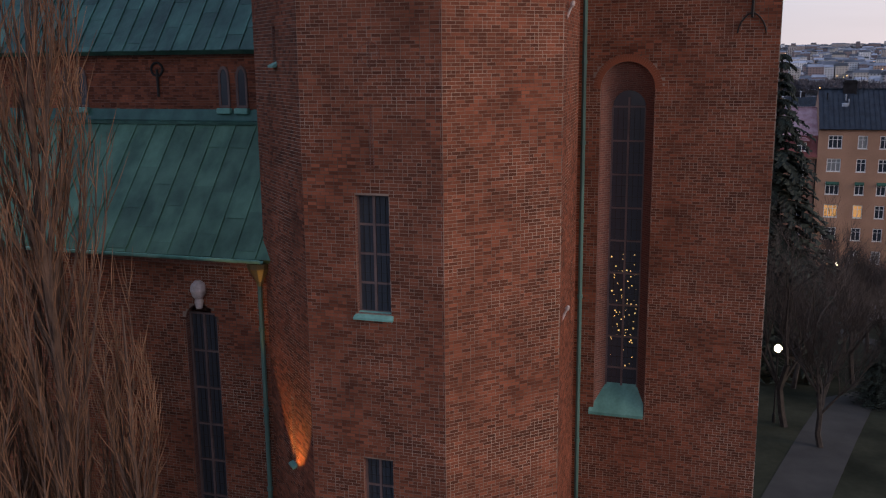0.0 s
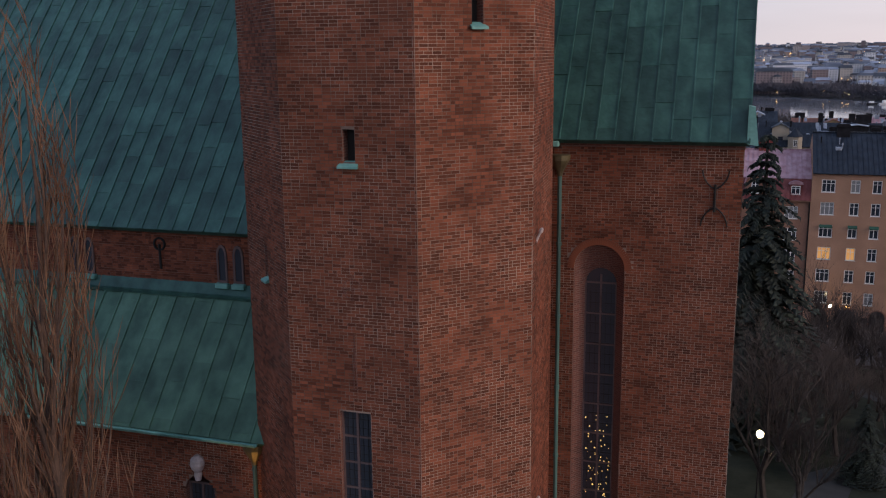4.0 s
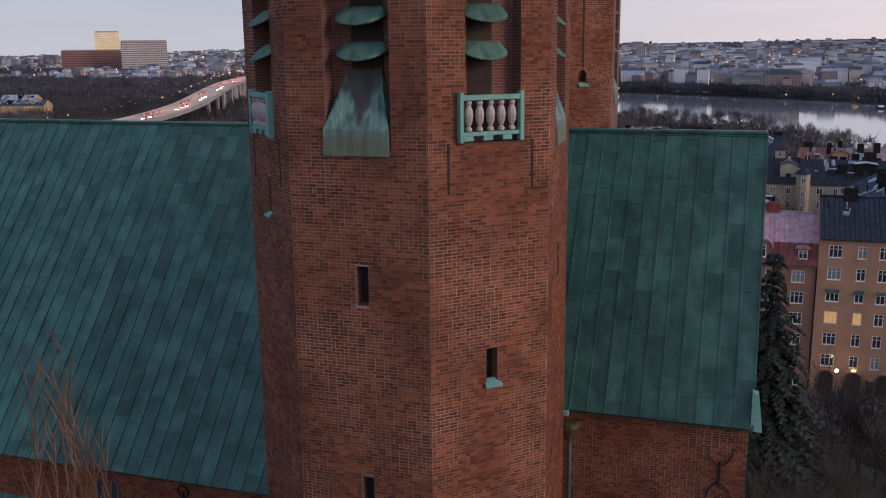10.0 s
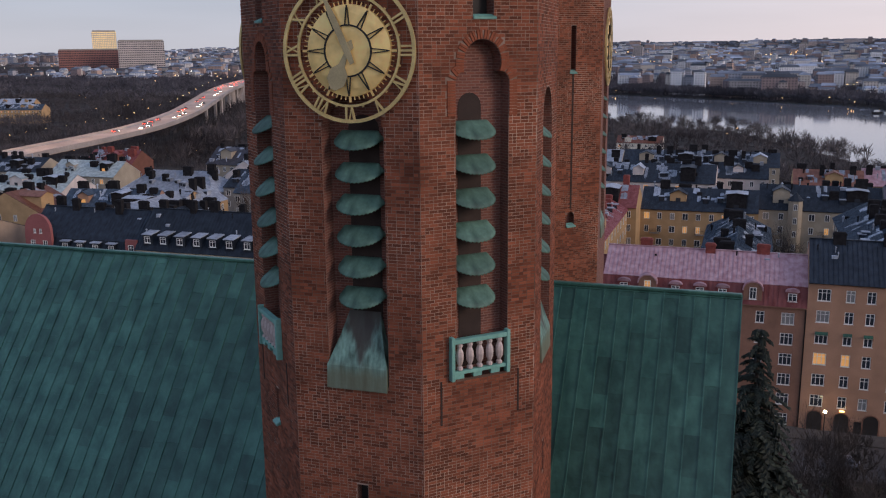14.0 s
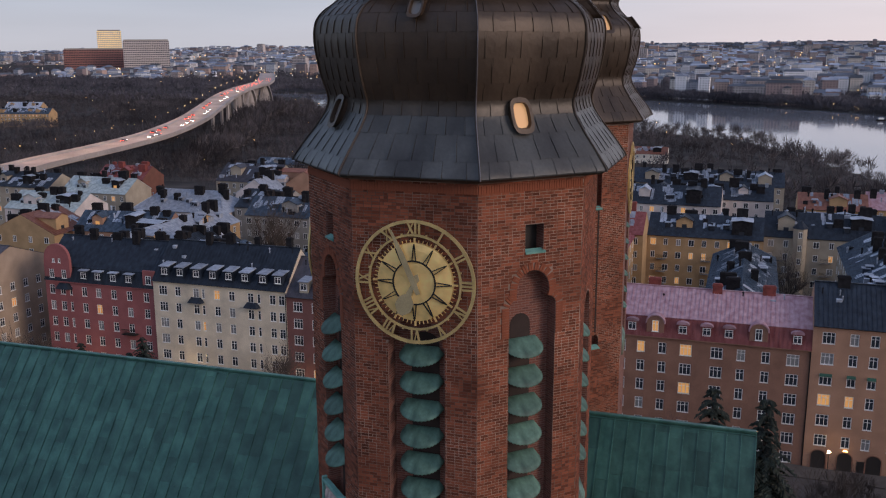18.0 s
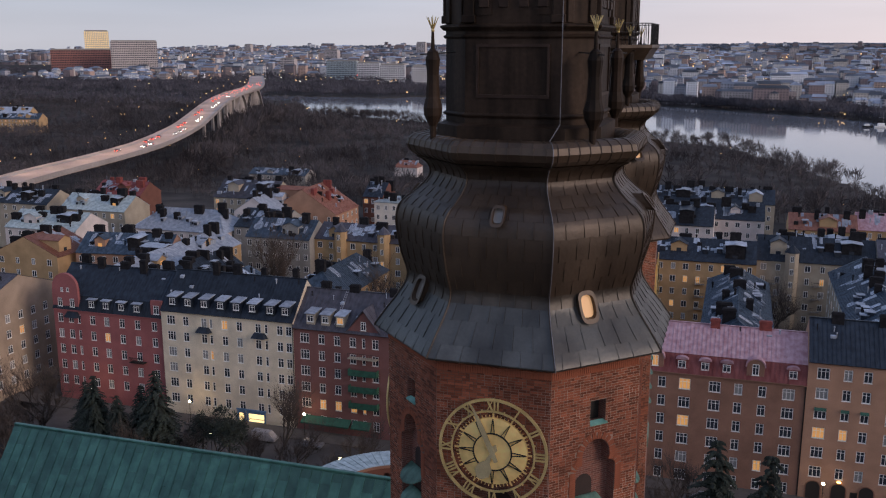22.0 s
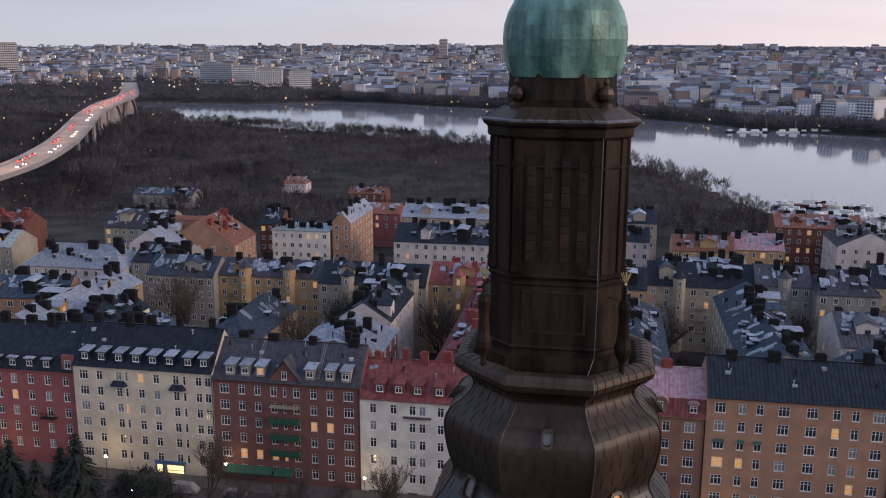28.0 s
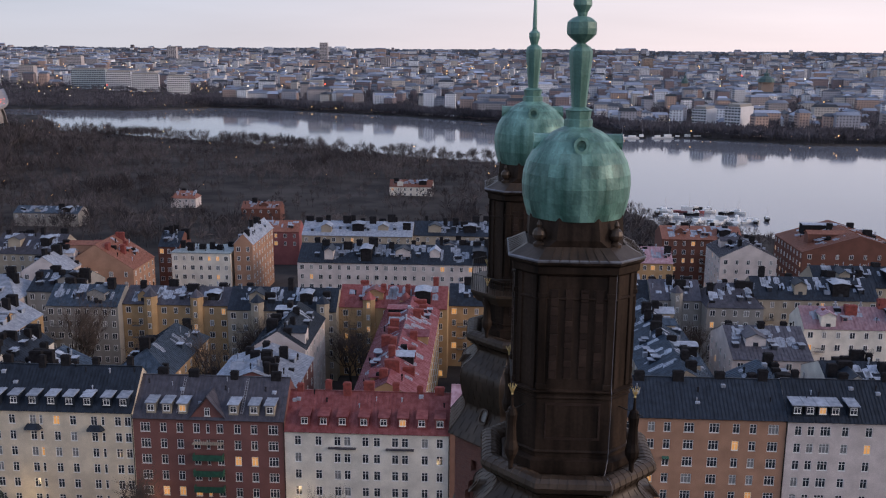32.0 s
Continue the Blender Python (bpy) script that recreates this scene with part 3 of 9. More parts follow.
def build_tower(second=False):
    tower = thing("church_tower", "octagonal red brick church tower with clock, copper hood, green dome", "tower", "pair of church towers")
    bm = B()
    for k in range(8):
        wall_face(bm, k, PLAIN if second and k == 1 else face_bands(k), k == 1 if second else k in (7, 0, 1, 2))
    bm.faces.new([bm.verts.new(p) for p in ngon(AP / math.cos(OFF), 8, BRICK_TOP, OFF)])
    shaft = part("shaft", bm, WALLBRICK, tower, "red brick octagonal shaft")
    shaft.data.materials.append(MORTAR)
    for k, zf, zt in ((1, 26.0, 48.1),) if second else ((0, 6.0, 48.1), (1, 6.0, 48.1), (2, 6.0, 48.1), (7, 6.0, 48.1)):
        V, Fc = laid_bricks(k, zf, zt, PLAIN if second else face_bands(k))
        part("brickwork", quick_mesh("brickwork", V, Fc, BRICK), None, shaft, "", "stuff")
    # soldier course under the eaves and the arch rings, brick by brick
    bm = B()
    box(bm, -0.036, 0.036, -0.03, 0.06, -0.12, 0.12, 0.006)
    sold = bpy.data.meshes.new("brick")
    bm.to_mesh(sold)
    bm.free()
    sold.materials.append(BRICK)
    for k in () if second else (7, 0, 1, 2):
        sa, sb = shaft_frame(k)[3:]
        for i in range(int((sb - sa) / 0.0826)):
            ob = part("brick", sold, None, shaft)
            ob.matrix_basis = on_face(k, sa + 0.0413 * (2 * i + 1), 0.0, 47.98)
    for k in () if second else (1, 7):
        z0, z1, s0, s1, dep, ar = face_bands(k)[-2]
        head = stepped_arch(s0, s1, z1)
        line = [Vector(p) for p in [(s0, head[0][1] - 0.9)] + head + [(s1, head[0][1] - 0.9)]]
        done, step = 0.04, 0.083
        for p, q in zip(line, line[1:]):
            ln, d = (q - p).length, (q - p).normalized()
            while done < ln:
                c = p + d * done + Vector((-d.y, d.x)) * 0.13
                ob = part("brick", sold, None, shaft)
                ob.matrix_basis = on_face(k, c.x, 0.0, c.y) @ Matrix.Rotation(-math.atan2(d.y, d.x), 4, "Y")
                done += step
            done -= ln
    # belfry openings: dark sheet painted as the slot's shade, copper canopies, aprons and balustrades
    bal = B()
    lathe(bal, [(0.06, 0), (0.095, 0.02), (0.095, 0.08), (0.05, 0.12), (0.11, 0.26), (0.125, 0.40), (0.115, 0.52), (0.06, 0.64), (0.09, 0.68), (0.09, 0.74), (0.06, 0.76)], 8)
    balm = bpy.data.meshes.new("baluster")
    bal.to_mesh(balm)
    bal.free()
    balm.materials.append(STONE)
    clock = build_clock()
    clockm = []
    for nm, b, m_, lab in clock:
        b.normal_update()
        me = bpy.data.meshes.new(nm)
        b.to_mesh(me)
        b.free()
        me.materials.append(m_)
        clockm.append((nm, me, lab))
    for k in range(8):
        diag = k % 2
        if second and k == 1:
            continue
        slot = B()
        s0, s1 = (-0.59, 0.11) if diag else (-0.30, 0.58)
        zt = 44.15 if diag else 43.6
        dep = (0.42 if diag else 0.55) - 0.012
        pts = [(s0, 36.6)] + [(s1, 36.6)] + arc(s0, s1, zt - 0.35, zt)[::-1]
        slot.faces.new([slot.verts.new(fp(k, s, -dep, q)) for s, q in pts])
        part("belfry_slot_shade", slot, DARK, tower, "narrow dark sheet for the shade in a belfry opening")
        for i in range(6):
            ob = part("canopy", HOOD, None, tower, "green copper canopy")
            ob.matrix_basis = on_face(k, -0.26 if diag else 0.06, -dep + 0.05, 43.30 - 0.905 * i if diag else 43.06 - 0.855 * i)
        if diag:
            ap = B()
            for x0, x1, y0, y1, q0, q1 in ((-1.02, 0.96, -0.16, 0.03, 37.40, 37.53), (-1.02, 0.96, -0.13, 0.03, 36.52, 36.62), (-1.05, -0.93, -0.18, 0.02, 36.36, 37.60), (0.87, 0.99, -0.18, 0.02, 36.36, 37.60)):
                box(ap, x0, x1, y0, y1, q0, q1, 0.012)
            for i in range(3):
                box(ap, -0.9 + 0.62 * i, -0.6 + 0.62 * i, -0.12, 0.02, 36.40, 36.525)
            rail = part("balustrade", ap, COPPERTOP, tower, "small green copper and stone balustrade")
            rail.matrix_basis = on_face(k, -0.16, 0, 0.06) @ Matrix.Diagonal((0.9, 1.0, 1.0, 1.0))
            for i in range(5):
                ob = part("baluster", balm, None, rail, "pale pink stone baluster")
                ob.matrix_basis = pose(-0.72 + 0.345 * i, -0.06, 36.63)
            # thin dark bars on the face stand in for the shade of slits
            for s in (-1.35, 1.09):
                gr = B()
                box(gr, s - 0.025, s + 0.025, -0.024, 0.05, 35.15, 36.42)
                g = part("wall_slit", gr, DARK, tower)
                g.matrix_basis = on_face(k, 0, 0, 0)
        else:
            ap = B()
            rows = [[(-0.90, -0.07, 36.10), (0.88, -0.07, 36.10)], [(-0.89, -0.05, 36.76), (0.88, -0.05, 36.76)], [(-0.55, 0.22, 37.62), (0.66, 0.22, 37.62)], [(-0.36, 0.42, 38.25), (0.56, 0.42, 38.25)]]
            for (a, b), (c, d) in zip(rows, rows[1:]):
                ap.faces.new([ap.verts.new(p) for p in (a, b, d, c)])
                for p, q in ((a, c), (b, d)):
                    ap.faces.new([ap.verts.new(v) for v in (p, q, (q[0], 0.5, q[2]), (p[0], 0.5, p[2]))])
            bmesh.ops.remove_doubles(ap, verts=ap.verts[:], dist=0.001)
            g = part("apron", ap, COPPERAPRON, tower, "sloping green copper apron with dark streaks")
            g.matrix_basis = on_face(k, 0, 0, 0)
            for nm, me, lab in clockm if k in ((0, 2) if second else (0, 6)) else ():
                ob = part(nm, me, None, tower, lab)
                ob.matrix_basis = on_face(k, 0.05, 0.0, 45.25)
    hood_tiles(tower, second)
    ring = part("ring_moulding", _prof_mesh(RINGPROF), COPPERBROWN, tower, "rounded copper ring moulding")
    seams = B()
    for k in range(8):
        n, t = face_frame(k)
        for j in range(8):
            u = -1 + (2 * j + 1) / 8
            for (r0, z0), (r1, z1) in zip(RINGPROF, RINGPROF[1:]):
                tube(seams, n * r0 * math.cos(OFF) + t * r0 * math.sin(OFF) * u + Vector((0, 0, z0)), n * r1 * math.cos(OFF) + t * r1 * math.sin(OFF) * u + Vector((0, 0, z1)), 0.028, n=4)
    part("seaming", seams, COPPERBROWN, ring, "", "stuff")
    for k in range(8):
        fr, gl = B(), B()
        r, z = (4.50, 49.95) if k % 2 else (4.57, 52.95)
        if second and k == 1:
            r, z = 4.57, 52.9
        oculus(fr, gl, k, r, z, w=0.32 if k % 2 else 0.20, h=0.45 if k % 2 else 0.28, s=0.28 if second else -0.27 if k % 2 else 0.0, lean=0.42 if z < 51 else 0.8)
        o = part("dormer", fr, COPPERBROWN, tower, "small rounded copper dormer")
        part("pane", gl, LITPANE if k == 1 else PALEGLASS, o)
    build_lantern(tower, second)
    return tower


def build_lantern(tower, second=False):
    bm = B()
    H, Ff = 2.52, 1.58
    loft(bm, [rect_oct(H + 0.25, Ff + 0.2, 54.7), rect_oct(H + 0.25, Ff + 0.2, 55.58), rect_oct(H, Ff, 55.66), rect_oct(H, Ff, 64.1)])
    body = part("lantern", bm, LANTERNDARK, tower, "dark brown copper-clad lantern")
    for z, d, hh in ((58.78, 0.16, 0.16), (58.45, 0.07, 0.08), (55.95, 0.08, 0.1), (62.9, 0.07, 0.09)):
        bm = B()
        loft(bm, [rect_oct(H + d * 0.4, Ff + d * 0.4, z - hh), rect_oct(H + d, Ff + d, z - hh * 0.3), rect_oct(H + d, Ff + d, z), rect_oct(H + d * 0.2, Ff, z + 0.05)])
        part("moulding", bm, LANTERNDARK, body)
    for i in range(4):
        rot = Matrix.Rotation(math.pi / 2 * i, 4, "Z")
        for s in (-1.45, 1.45):
            bm = B()
            box(bm, s - 0.17, s + 0.17, -H - 0.1, -H + 0.05, 58.85, 63.9, 0.02, rot)
            box(bm, s - 0.22, s + 0.22, -H - 0.14, -H + 0.05, 62.95, 63.15, 0.02, rot)
            box(bm, s - 0.22, s + 0.22, -H - 0.14, -H + 0.05, 58.85, 59.1, 0.02, rot)
            part("pilaster", bm, LANTERNDARK, body)
        for s in (-0.95, 0.95):
            bm = B()
            box(bm, s - 0.22, s + 0.22, -H - 0.04, -H + 0.05, 59.1, 63.3, 0.0, rot)
            part("pilaster", bm, LANTERNDARK, body)
        diag = rot @ Matrix.Rotation(math.pi / 4, 4, "Z")
        for s in (-0.42, 0.42):
            bm = B()
            box(bm, s - 0.12, s + 0.12, -(H + Ff) / math.sqrt(2) - 0.08, -(H + Ff) / math.sqrt(2) + 0.05, 58.85, 63.9, 0.02, diag)
            part("pilaster", bm, LANTERNDARK, body)
    bm = B()
    for i in range(4):
        rot = Matrix.Rotation(math.pi / 2 * i, 4, "Z")
        rnd = random.Random(i)
        for s in (-0.95, -0.32, 0.32, 0.95):
            z = 59.3
            while z < 63.2:
                hgt = rnd.choice((0.28, 0.4, 0.55))
                box(bm, s - 0.16, s + 0.16, -H - 0.06 - (0.03 if abs(s) > 0.5 else 0), -H, z + 0.03, min(z + hgt, 63.3), 0.012, rot)
                z += hgt
        box(bm, -1.2, 1.2, -H - 0.05, -H, 56.5, 56.6, 0, rot)
        box(bm, -1.2, 1.2, -H - 0.05, -H, 58.1, 58.2, 0, rot)
        for s in (-1.2, 1.12):
            box(bm, s, s + 0.08, -H - 0.05, -H, 56.6, 58.1, 0, rot)
    part("sheet_cladding", bm, mat("panel_sheet", (0.036, 0.022, 0.016), 0.55, 0.15, vary=0.3, scale=2, isl=0.7, spec=0.2), body, "lighter sheet panels", "stuff")
    bm = B()
    loft(bm, [rect_oct(H, Ff, 63.85), rect_oct(H + 0.18, Ff + 0.1, 64.0), rect_oct(H + 0.2, Ff + 0.1, 64.3), rect_oct(H + 0.36, Ff + 0.14, 64.42), rect_oct(H + 0.38, Ff + 0.14, 64.55), rect_oct(2.0, 1.3, 64.98), rect_oct(2.06, 0.92, 65.3), rect_oct(2.0, 0.83, 66.25)])
    part("cornice", bm, LANTERNDARK, tower, "dark brown copper cornice and drum")
    bm = B()
    loft(bm, [rect_oct(H + 0.40, Ff + 0.15, 64.54), rect_oct(H + 0.40, Ff + 0.15, 64.58), rect_oct(2.1, 1.35, 65.03)], cap=False)
    part("cornice_roof", bm, COPPERBROWN, tower, "brown sheet sloping over the cornice")
    # pale edge strip: the sky's reflection on the cornice, put in as colour
    bm = B()
    loft(bm, [rect_oct(H + 0.41, Ff + 0.155, 64.53), rect_oct(H + 0.42, Ff + 0.16, 64.60), rect_oct(H + 0.34, Ff + 0.13, 64.64)], cap=False)
    part("cornice_edge", bm, PALEMETAL, tower, "edge strip of the cornice in the pale tone of reflected sky")
    bm = B()
    for i in range(8):
        rot = Matrix.Rotation(math.pi / 4 * i, 4, "Z")
        for j in range(-3, 4):
            if i % 2 and abs(j) > 1:
                continue
            tube(bm, rot @ Vector((j * 0.42, -(3.02 if i % 2 == 0 else 2.98), 64.57)), rot @ Vector((j * 0.30, -2.1, 65.02)), 0.02, n=4)
    part("roof_seams", bm, COPPERBROWN, tower)
    for i in range(4):
        a = math.pi / 4 + math.pi / 2 * i
        bm = B()
        lathe(bm, [(0.24, 64.85), (0.26, 65.1), (0.10, 65.2), (0.26, 65.35), (0.30, 65.5), (0.24, 65.68), (0.08, 65.8), (0.12, 65.92), (0.03, 66.1)], 10, 2.32 * math.cos(a), 2.32 * math.sin(a))
        part("finial_urn", bm, COPPERBROWN, tower, "small copper corner finial")
        c = (2.64 * math.cos(a) * math.sqrt(2), 2.64 * math.sin(a) * math.sqrt(2))
        bm = B()
        lathe(bm, [(0.10, 55.1), (0.12, 55.55), (0.30, 55.9), (0.33, 56.15), (0.24, 56.5), (0.20, 57.2), (0.25, 57.7), (0.18, 57.95), (0.07, 58.05), (0.045, 58.6)], 10, *c)
        torch = part("corner_torch", bm, LANTERNDARK, tower, "slender copper torch with a gilded flame")
        bm = B()
        lathe(bm, [(0.02, 58.5), (0.06, 58.62), (0.03, 58.68)], 8, *c)
        for j in range(9):
            an = 2 * math.pi * j / 9
            tube(bm, (c[0], c[1], 58.62), (c[0] + 0.2 * math.cos(an), c[1] + 0.2 * math.sin(an), 59.05), 0.03, 0.008, 4)
        tube(bm, (c[0], c[1], 58.62), (c[0], c[1], 59.1), 0.03, 0.008, 4)
        part("flame", bm, GOLD, torch, "gilded flame")
        bm = B()
        tube(bm, (c[0] * 1.12, c[1] * 1.12, 57.86), (c[0] * 0.72, c[1] * 0.72, 57.95), 0.028, n=4)
        part("stay", bm, IRON, torch)
    # dome: sheets in rows, one mesh a row
    prof = [(2.10, 66.12), (2.19, 66.4), (2.31, 66.9), (2.36, 67.5), (2.32, 68.0), (2.18, 68.5), (1.93, 68.95), (1.55, 69.4), (1.05, 69.75), (0.55, 69.98)]
    bm = B()
    lathe(bm, [(1.9, 66.12)] + prof + [(0.3, 70.05)], 32)
    dome = part("dome", bm, COPPERDOME, tower, "green copper onion dome")
    for i, ((r0, z0), (r1, z1)) in enumerate(zip(prof, prof[1:])):
        bm = B()
        n = 20 if i < 5 else 14
        for j in range(n):
            if not second:
                bm = B()
            a0, a1 = 2 * math.pi * (j + 0.5 * (i % 2)) / n + 0.003, 2 * math.pi * (j + 1 + 0.5 * (i % 2)) / n - 0.003
            am = (a0 + a1) / 2
            lo = [((r0 + 0.018) * math.cos(a), (r0 + 0.018) * math.sin(a), z0 - 0.02) for a in (a0, am, a1)]
            hi = [((r1 + 0.012) * math.cos(a), (r1 + 0.012) * math.sin(a), z1) for a in (a0, am, a1)]
            li = [(r0 * 0.99 * math.cos(a), r0 * 0.99 * math.sin(a), z0 - 0.02) for a in (a0, am, a1)]
            v, w, u = [bm.verts.new(p) for p in lo], [bm.verts.new(p) for p in hi], [bm.verts.new(p) for p in li]
            for q in (0, 1):
                bm.faces.new((v[q], v[q + 1], w[q + 1], w[q]))
                bm.faces.new((u[q], u[q + 1], v[q + 1], v[q]))
            if not second:
                part("copper_sheet", bm, COPPERDOME, dome)
        if second:
            part("sheet_row", bm, COPPERDOME, dome, "", "stuff")
    for k in range(4):
        a = -math.pi / 2 + math.pi / 2 * k
        d = Vector((math.cos(a), math.sin(a), 0))
        t = Vector((-math.sin(a), math.cos(a), 0))
        bm = B()
        rings = [[d * dd + t * (r * math.cos(q)) + Vector((0, 0, 69.3 + r * 1.15 * math.sin(q))) for q in [2 * math.pi * i / 12 for i in range(12)]] for dd, r in ((1.2, 0.3), (1.85, 0.3), (1.92, 0.33), (1.92, 0.2), (1.7, 0.18))]
        loft(bm, rings, cap=False)
        bm.faces.new([bm.verts.new(p) for p in rings[-1]])
        part("dome_oculus", bm, COPPERDOME, tower, "round copper eye on the dome")


def lightning_wire(tower):
    """A pale conductor wire down the lantern's corner and one hip of the hood."""
    a = radians(-67.5)
    d = Vector((math.cos(a), math.sin(a), 0))
    line = [Vector((1.62, -2.72, 64.0)), Vector((1.60, -2.66, 59.0)), Vector((1.62, -2.78, 58.7)), Vector((1.60, -2.68, 55.7))]
    line += [d * (r + 0.10) + Vector((0, 0, z)) for r, z in RINGPROF[::-1][2:] + HOODPROF[::-1][1:-1]]
    bm = B()
    for p, q in zip(line, line[1:]):
        tube(bm, p, q, 0.015, n=5)
    part("lightning_wire", bm, PALEMETAL, tower, "thin pale lightning conductor")


def build_spire(tower, ball):
    bm = B()
    lathe(bm, [(0.62, 69.9), (0.62, 70.25), (0.52, 70.3), (0.56, 70.62), (0.62, 70.66), (0.5, 70.72), (0.32, 70.8), (0.34, 71.1), (0.50, 72.9), (0.50, 73.15), (0.42, 73.3), (0.20, 73.45), (0.2, 73.6)], 8)
    sp = part("spire", bm, COPPERDOME, tower, "green copper obelisk spire")
    bm = B()
    if ball:
        lathe(bm, [(0.22, 73.5), (0.45, 73.68), (0.62, 73.85), (0.64, 74.1), (0.62, 74.35), (0.42, 74.52), (0.2, 74.6), (0.22, 74.75), (0.4, 75.05), (0.38, 75.3), (0.25, 75.9), (0.14, 76.6), (0.08, 79.5), (0.05, 83)], 10)
    else:
        lathe(bm, [(0.2, 73.4), (0.34, 73.9), (0.34, 74.15), (0.18, 74.3), (0.14, 74.4), (0.09, 76.5), (0.05, 83)], 10)
    part("finial", bm, COPPERDOME, sp)


LITPANE = glowing("lit_dormer", (1.0, 0.56, 0.26), 0.34)
# pale metal of the wire, also the painted sky sheen on the cornice edge
PALEMETAL = mat("pale_wire_and_sky_sheen", (0.16, 0.155, 0.165), 0.5, 0.2, vary=0.3, scale=2, bump=0.1)
PALEGLASS = glassy("pale_glass", (0.16, 0.14, 0.12), 0.3)
COPPERAPRON = mat("copper_apron", (0.18, 0.34, 0.27), 0.6, 0.05, vary=0.8, scale=4.5, bump=0.2, fine=12, second=(0.24, 0.43, 0.36), streak=True)
n_, l_ = COPPERAPRON.node_tree.nodes, COPPERAPRON.node_tree.links
tc_ = n_.new("ShaderNodeTexCoord")
sp_ = n_.new("ShaderNodeSeparateXYZ")
l_.new(tc_.outputs["Object"], sp_.inputs[0])
rough_ = n_.new("ShaderNodeTexNoise")
rough_.inputs["Scale"].default_value = 6.0
sq_ = n_.new("ShaderNodeMapping")
sq_.inputs["Scale"].default_value = (1, 1, 0.15)
l_.new(tc_.outputs["Object"], sq_.inputs[0])
l_.new(sq_.outputs[0], rough_.inputs[0])
last_ = n_["Principled BSDF"].inputs["Base Color"].links[0].from_socket


def stain(lo, hi, wobble, color, amount, below):
    """A run-off stain on the apron, ragged along its edge."""
    global last_
    w = n_.new("ShaderNodeMath")
    w.operation = "MULTIPLY_ADD"
    w.inputs[1].default_value = wobble
    l_.new(rough_.outputs[0], w.inputs[0])
    l_.new(below, w.inputs[2])
    r = n_.new("ShaderNodeMapRange")
    r.interpolation_type = "SMOOTHSTEP"
    r.inputs[1].default_value, r.inputs[2].default_value = lo + wobble / 2, hi + wobble / 2
    r.inputs[3].default_value, r.inputs[4].default_value = 0.0, amount
    l_.new(w.outputs[0], r.inputs[0])
    m = n_.new("ShaderNodeMix")
    m.data_type = "RGBA"
    m.inputs[7].default_value = (*color, 1)
    l_.new(r.outputs[0], m.inputs[0])
    l_.new(last_, m.inputs[6])
    l_.new(m.outputs[2], n_["Principled BSDF"].inputs["Base Color"])
    last_ = m.outputs[2]


run_ = n_.new("ShaderNodeMath")
run_.operation = "MULTIPLY_ADD"
off_ = n_.new("ShaderNodeMath")
off_.operation = "SUBTRACT"
off_.inputs[1].default_value = 0.08
l_.new(sp_.outputs[0], off_.inputs[0])
abs_ = n_.new("ShaderNodeMath")
abs_.operation = "ABSOLUTE"
l_.new(off_.outputs[0], abs_.inputs[0])
run_.inputs[1].default_value = -2.2
l_.new(abs_.outputs[0], run_.inputs[0])
l_.new(sp_.outputs[2], run_.inputs[2])
stain(36.5, 37.2, 1.1, (0.042, 0.032, 0.026), 0.95, run_.outputs[0])
low_ = n_.new("ShaderNodeMath")
low_.operation = "MULTIPLY"
low_.inputs[1].default_value = -1.0
l_.new(sp_.outputs[2], low_.inputs[0])
stain(-36.95, -36.45, 0.3, (0.13, 0.12, 0.07), 0.75, low_.outputs[0])
tower_one = build_tower()
T2 = (-1.1, 18.8)
tower_two = build_tower(True)
tower_two.matrix_basis = pose(T2[0], T2[1], 0)
build_spire(tower_one, True)
lightning_wire(tower_one)
build_spire(tower_two, False)

# ---- the church body ----
church = thing("church", "red brick church with steep green copper roofs", "church")
RIDGE_Y, RIDGE_Z = 10.9, 35.5


def wall_box(name, x0, x1, y0, y1, z0, z1, label=""):
    bm = B()
    box(bm, x0, x1, y0, y1, z0, z1)
    return part(name, bm, WALLBRICK, church, label)


def wall_with_window(name, x0, x1, y, thick, z0, z1, win, label=""):
    """A wall facing -y with one arched recess: win = (s0, s1, w0, w1, depth)."""
    s0, s1, w0, w1, dep = win
    bm = B()

    def poly(pts):
        f = bm.faces.new([bm.verts.new(p) for p in pts])
        f.material_index = 1 if all(p[1] == y for p in pts) else 0

    zs = w1 - (s1 - s0) / 2
    top = arc(s0, s1, zs, w1, 12)
    poly([(x0, y, z0), (x1, y, z0), (x1, y, w0), (x0, y, w0)])
    poly([(x0, y, w0), (s0, y, w0), (s0, y, zs), (x0, y, zs)])
    poly([(s1, y, w0), (x1, y, w0), (x1, y, zs), (s1, y, zs)])
    poly([(x0, y, zs)] + [(s, y, q) for s, q in top[:7]] + [(x0, y, w1)])
    poly([(s, y, q) for s, q in top[6:]] + [(x1, y, zs), (x1, y, w1)])
    poly([(x0, y, w1), (x1, y, w1), (x1, y, z1), (x0, y, z1)])
    edge = [(s0, w0)] + top + [(s1, w0)]
    for (a, b), (c, d) in zip(edge, edge[1:] + edge[:1]):
        poly([(a, y, b), (a, y + dep, b), (c, y + dep, d), (c, y, d)])
    poly([(x1, y, z0), (x1, y + thick, z0), (x1, y + thick, z1), (x1, y, z1)])
    poly([(x0, y + thick, z0), (x0, y, z0), (x0, y, z1), (x0, y + thick, z1)])
    poly([(x1, y + thick, z0), (x0, y + thick, z0), (x0, y + thick, z1), (x1, y + thick, z1)])
    poly([(x0, y, z1), (x1, y, z1), (x1, y + thick, z1), (x0, y + thick, z1)])
    ob = part(name, bm, WALLBRICK, church, label)
    ob.data.materials.append(MORTAR)
    return ob


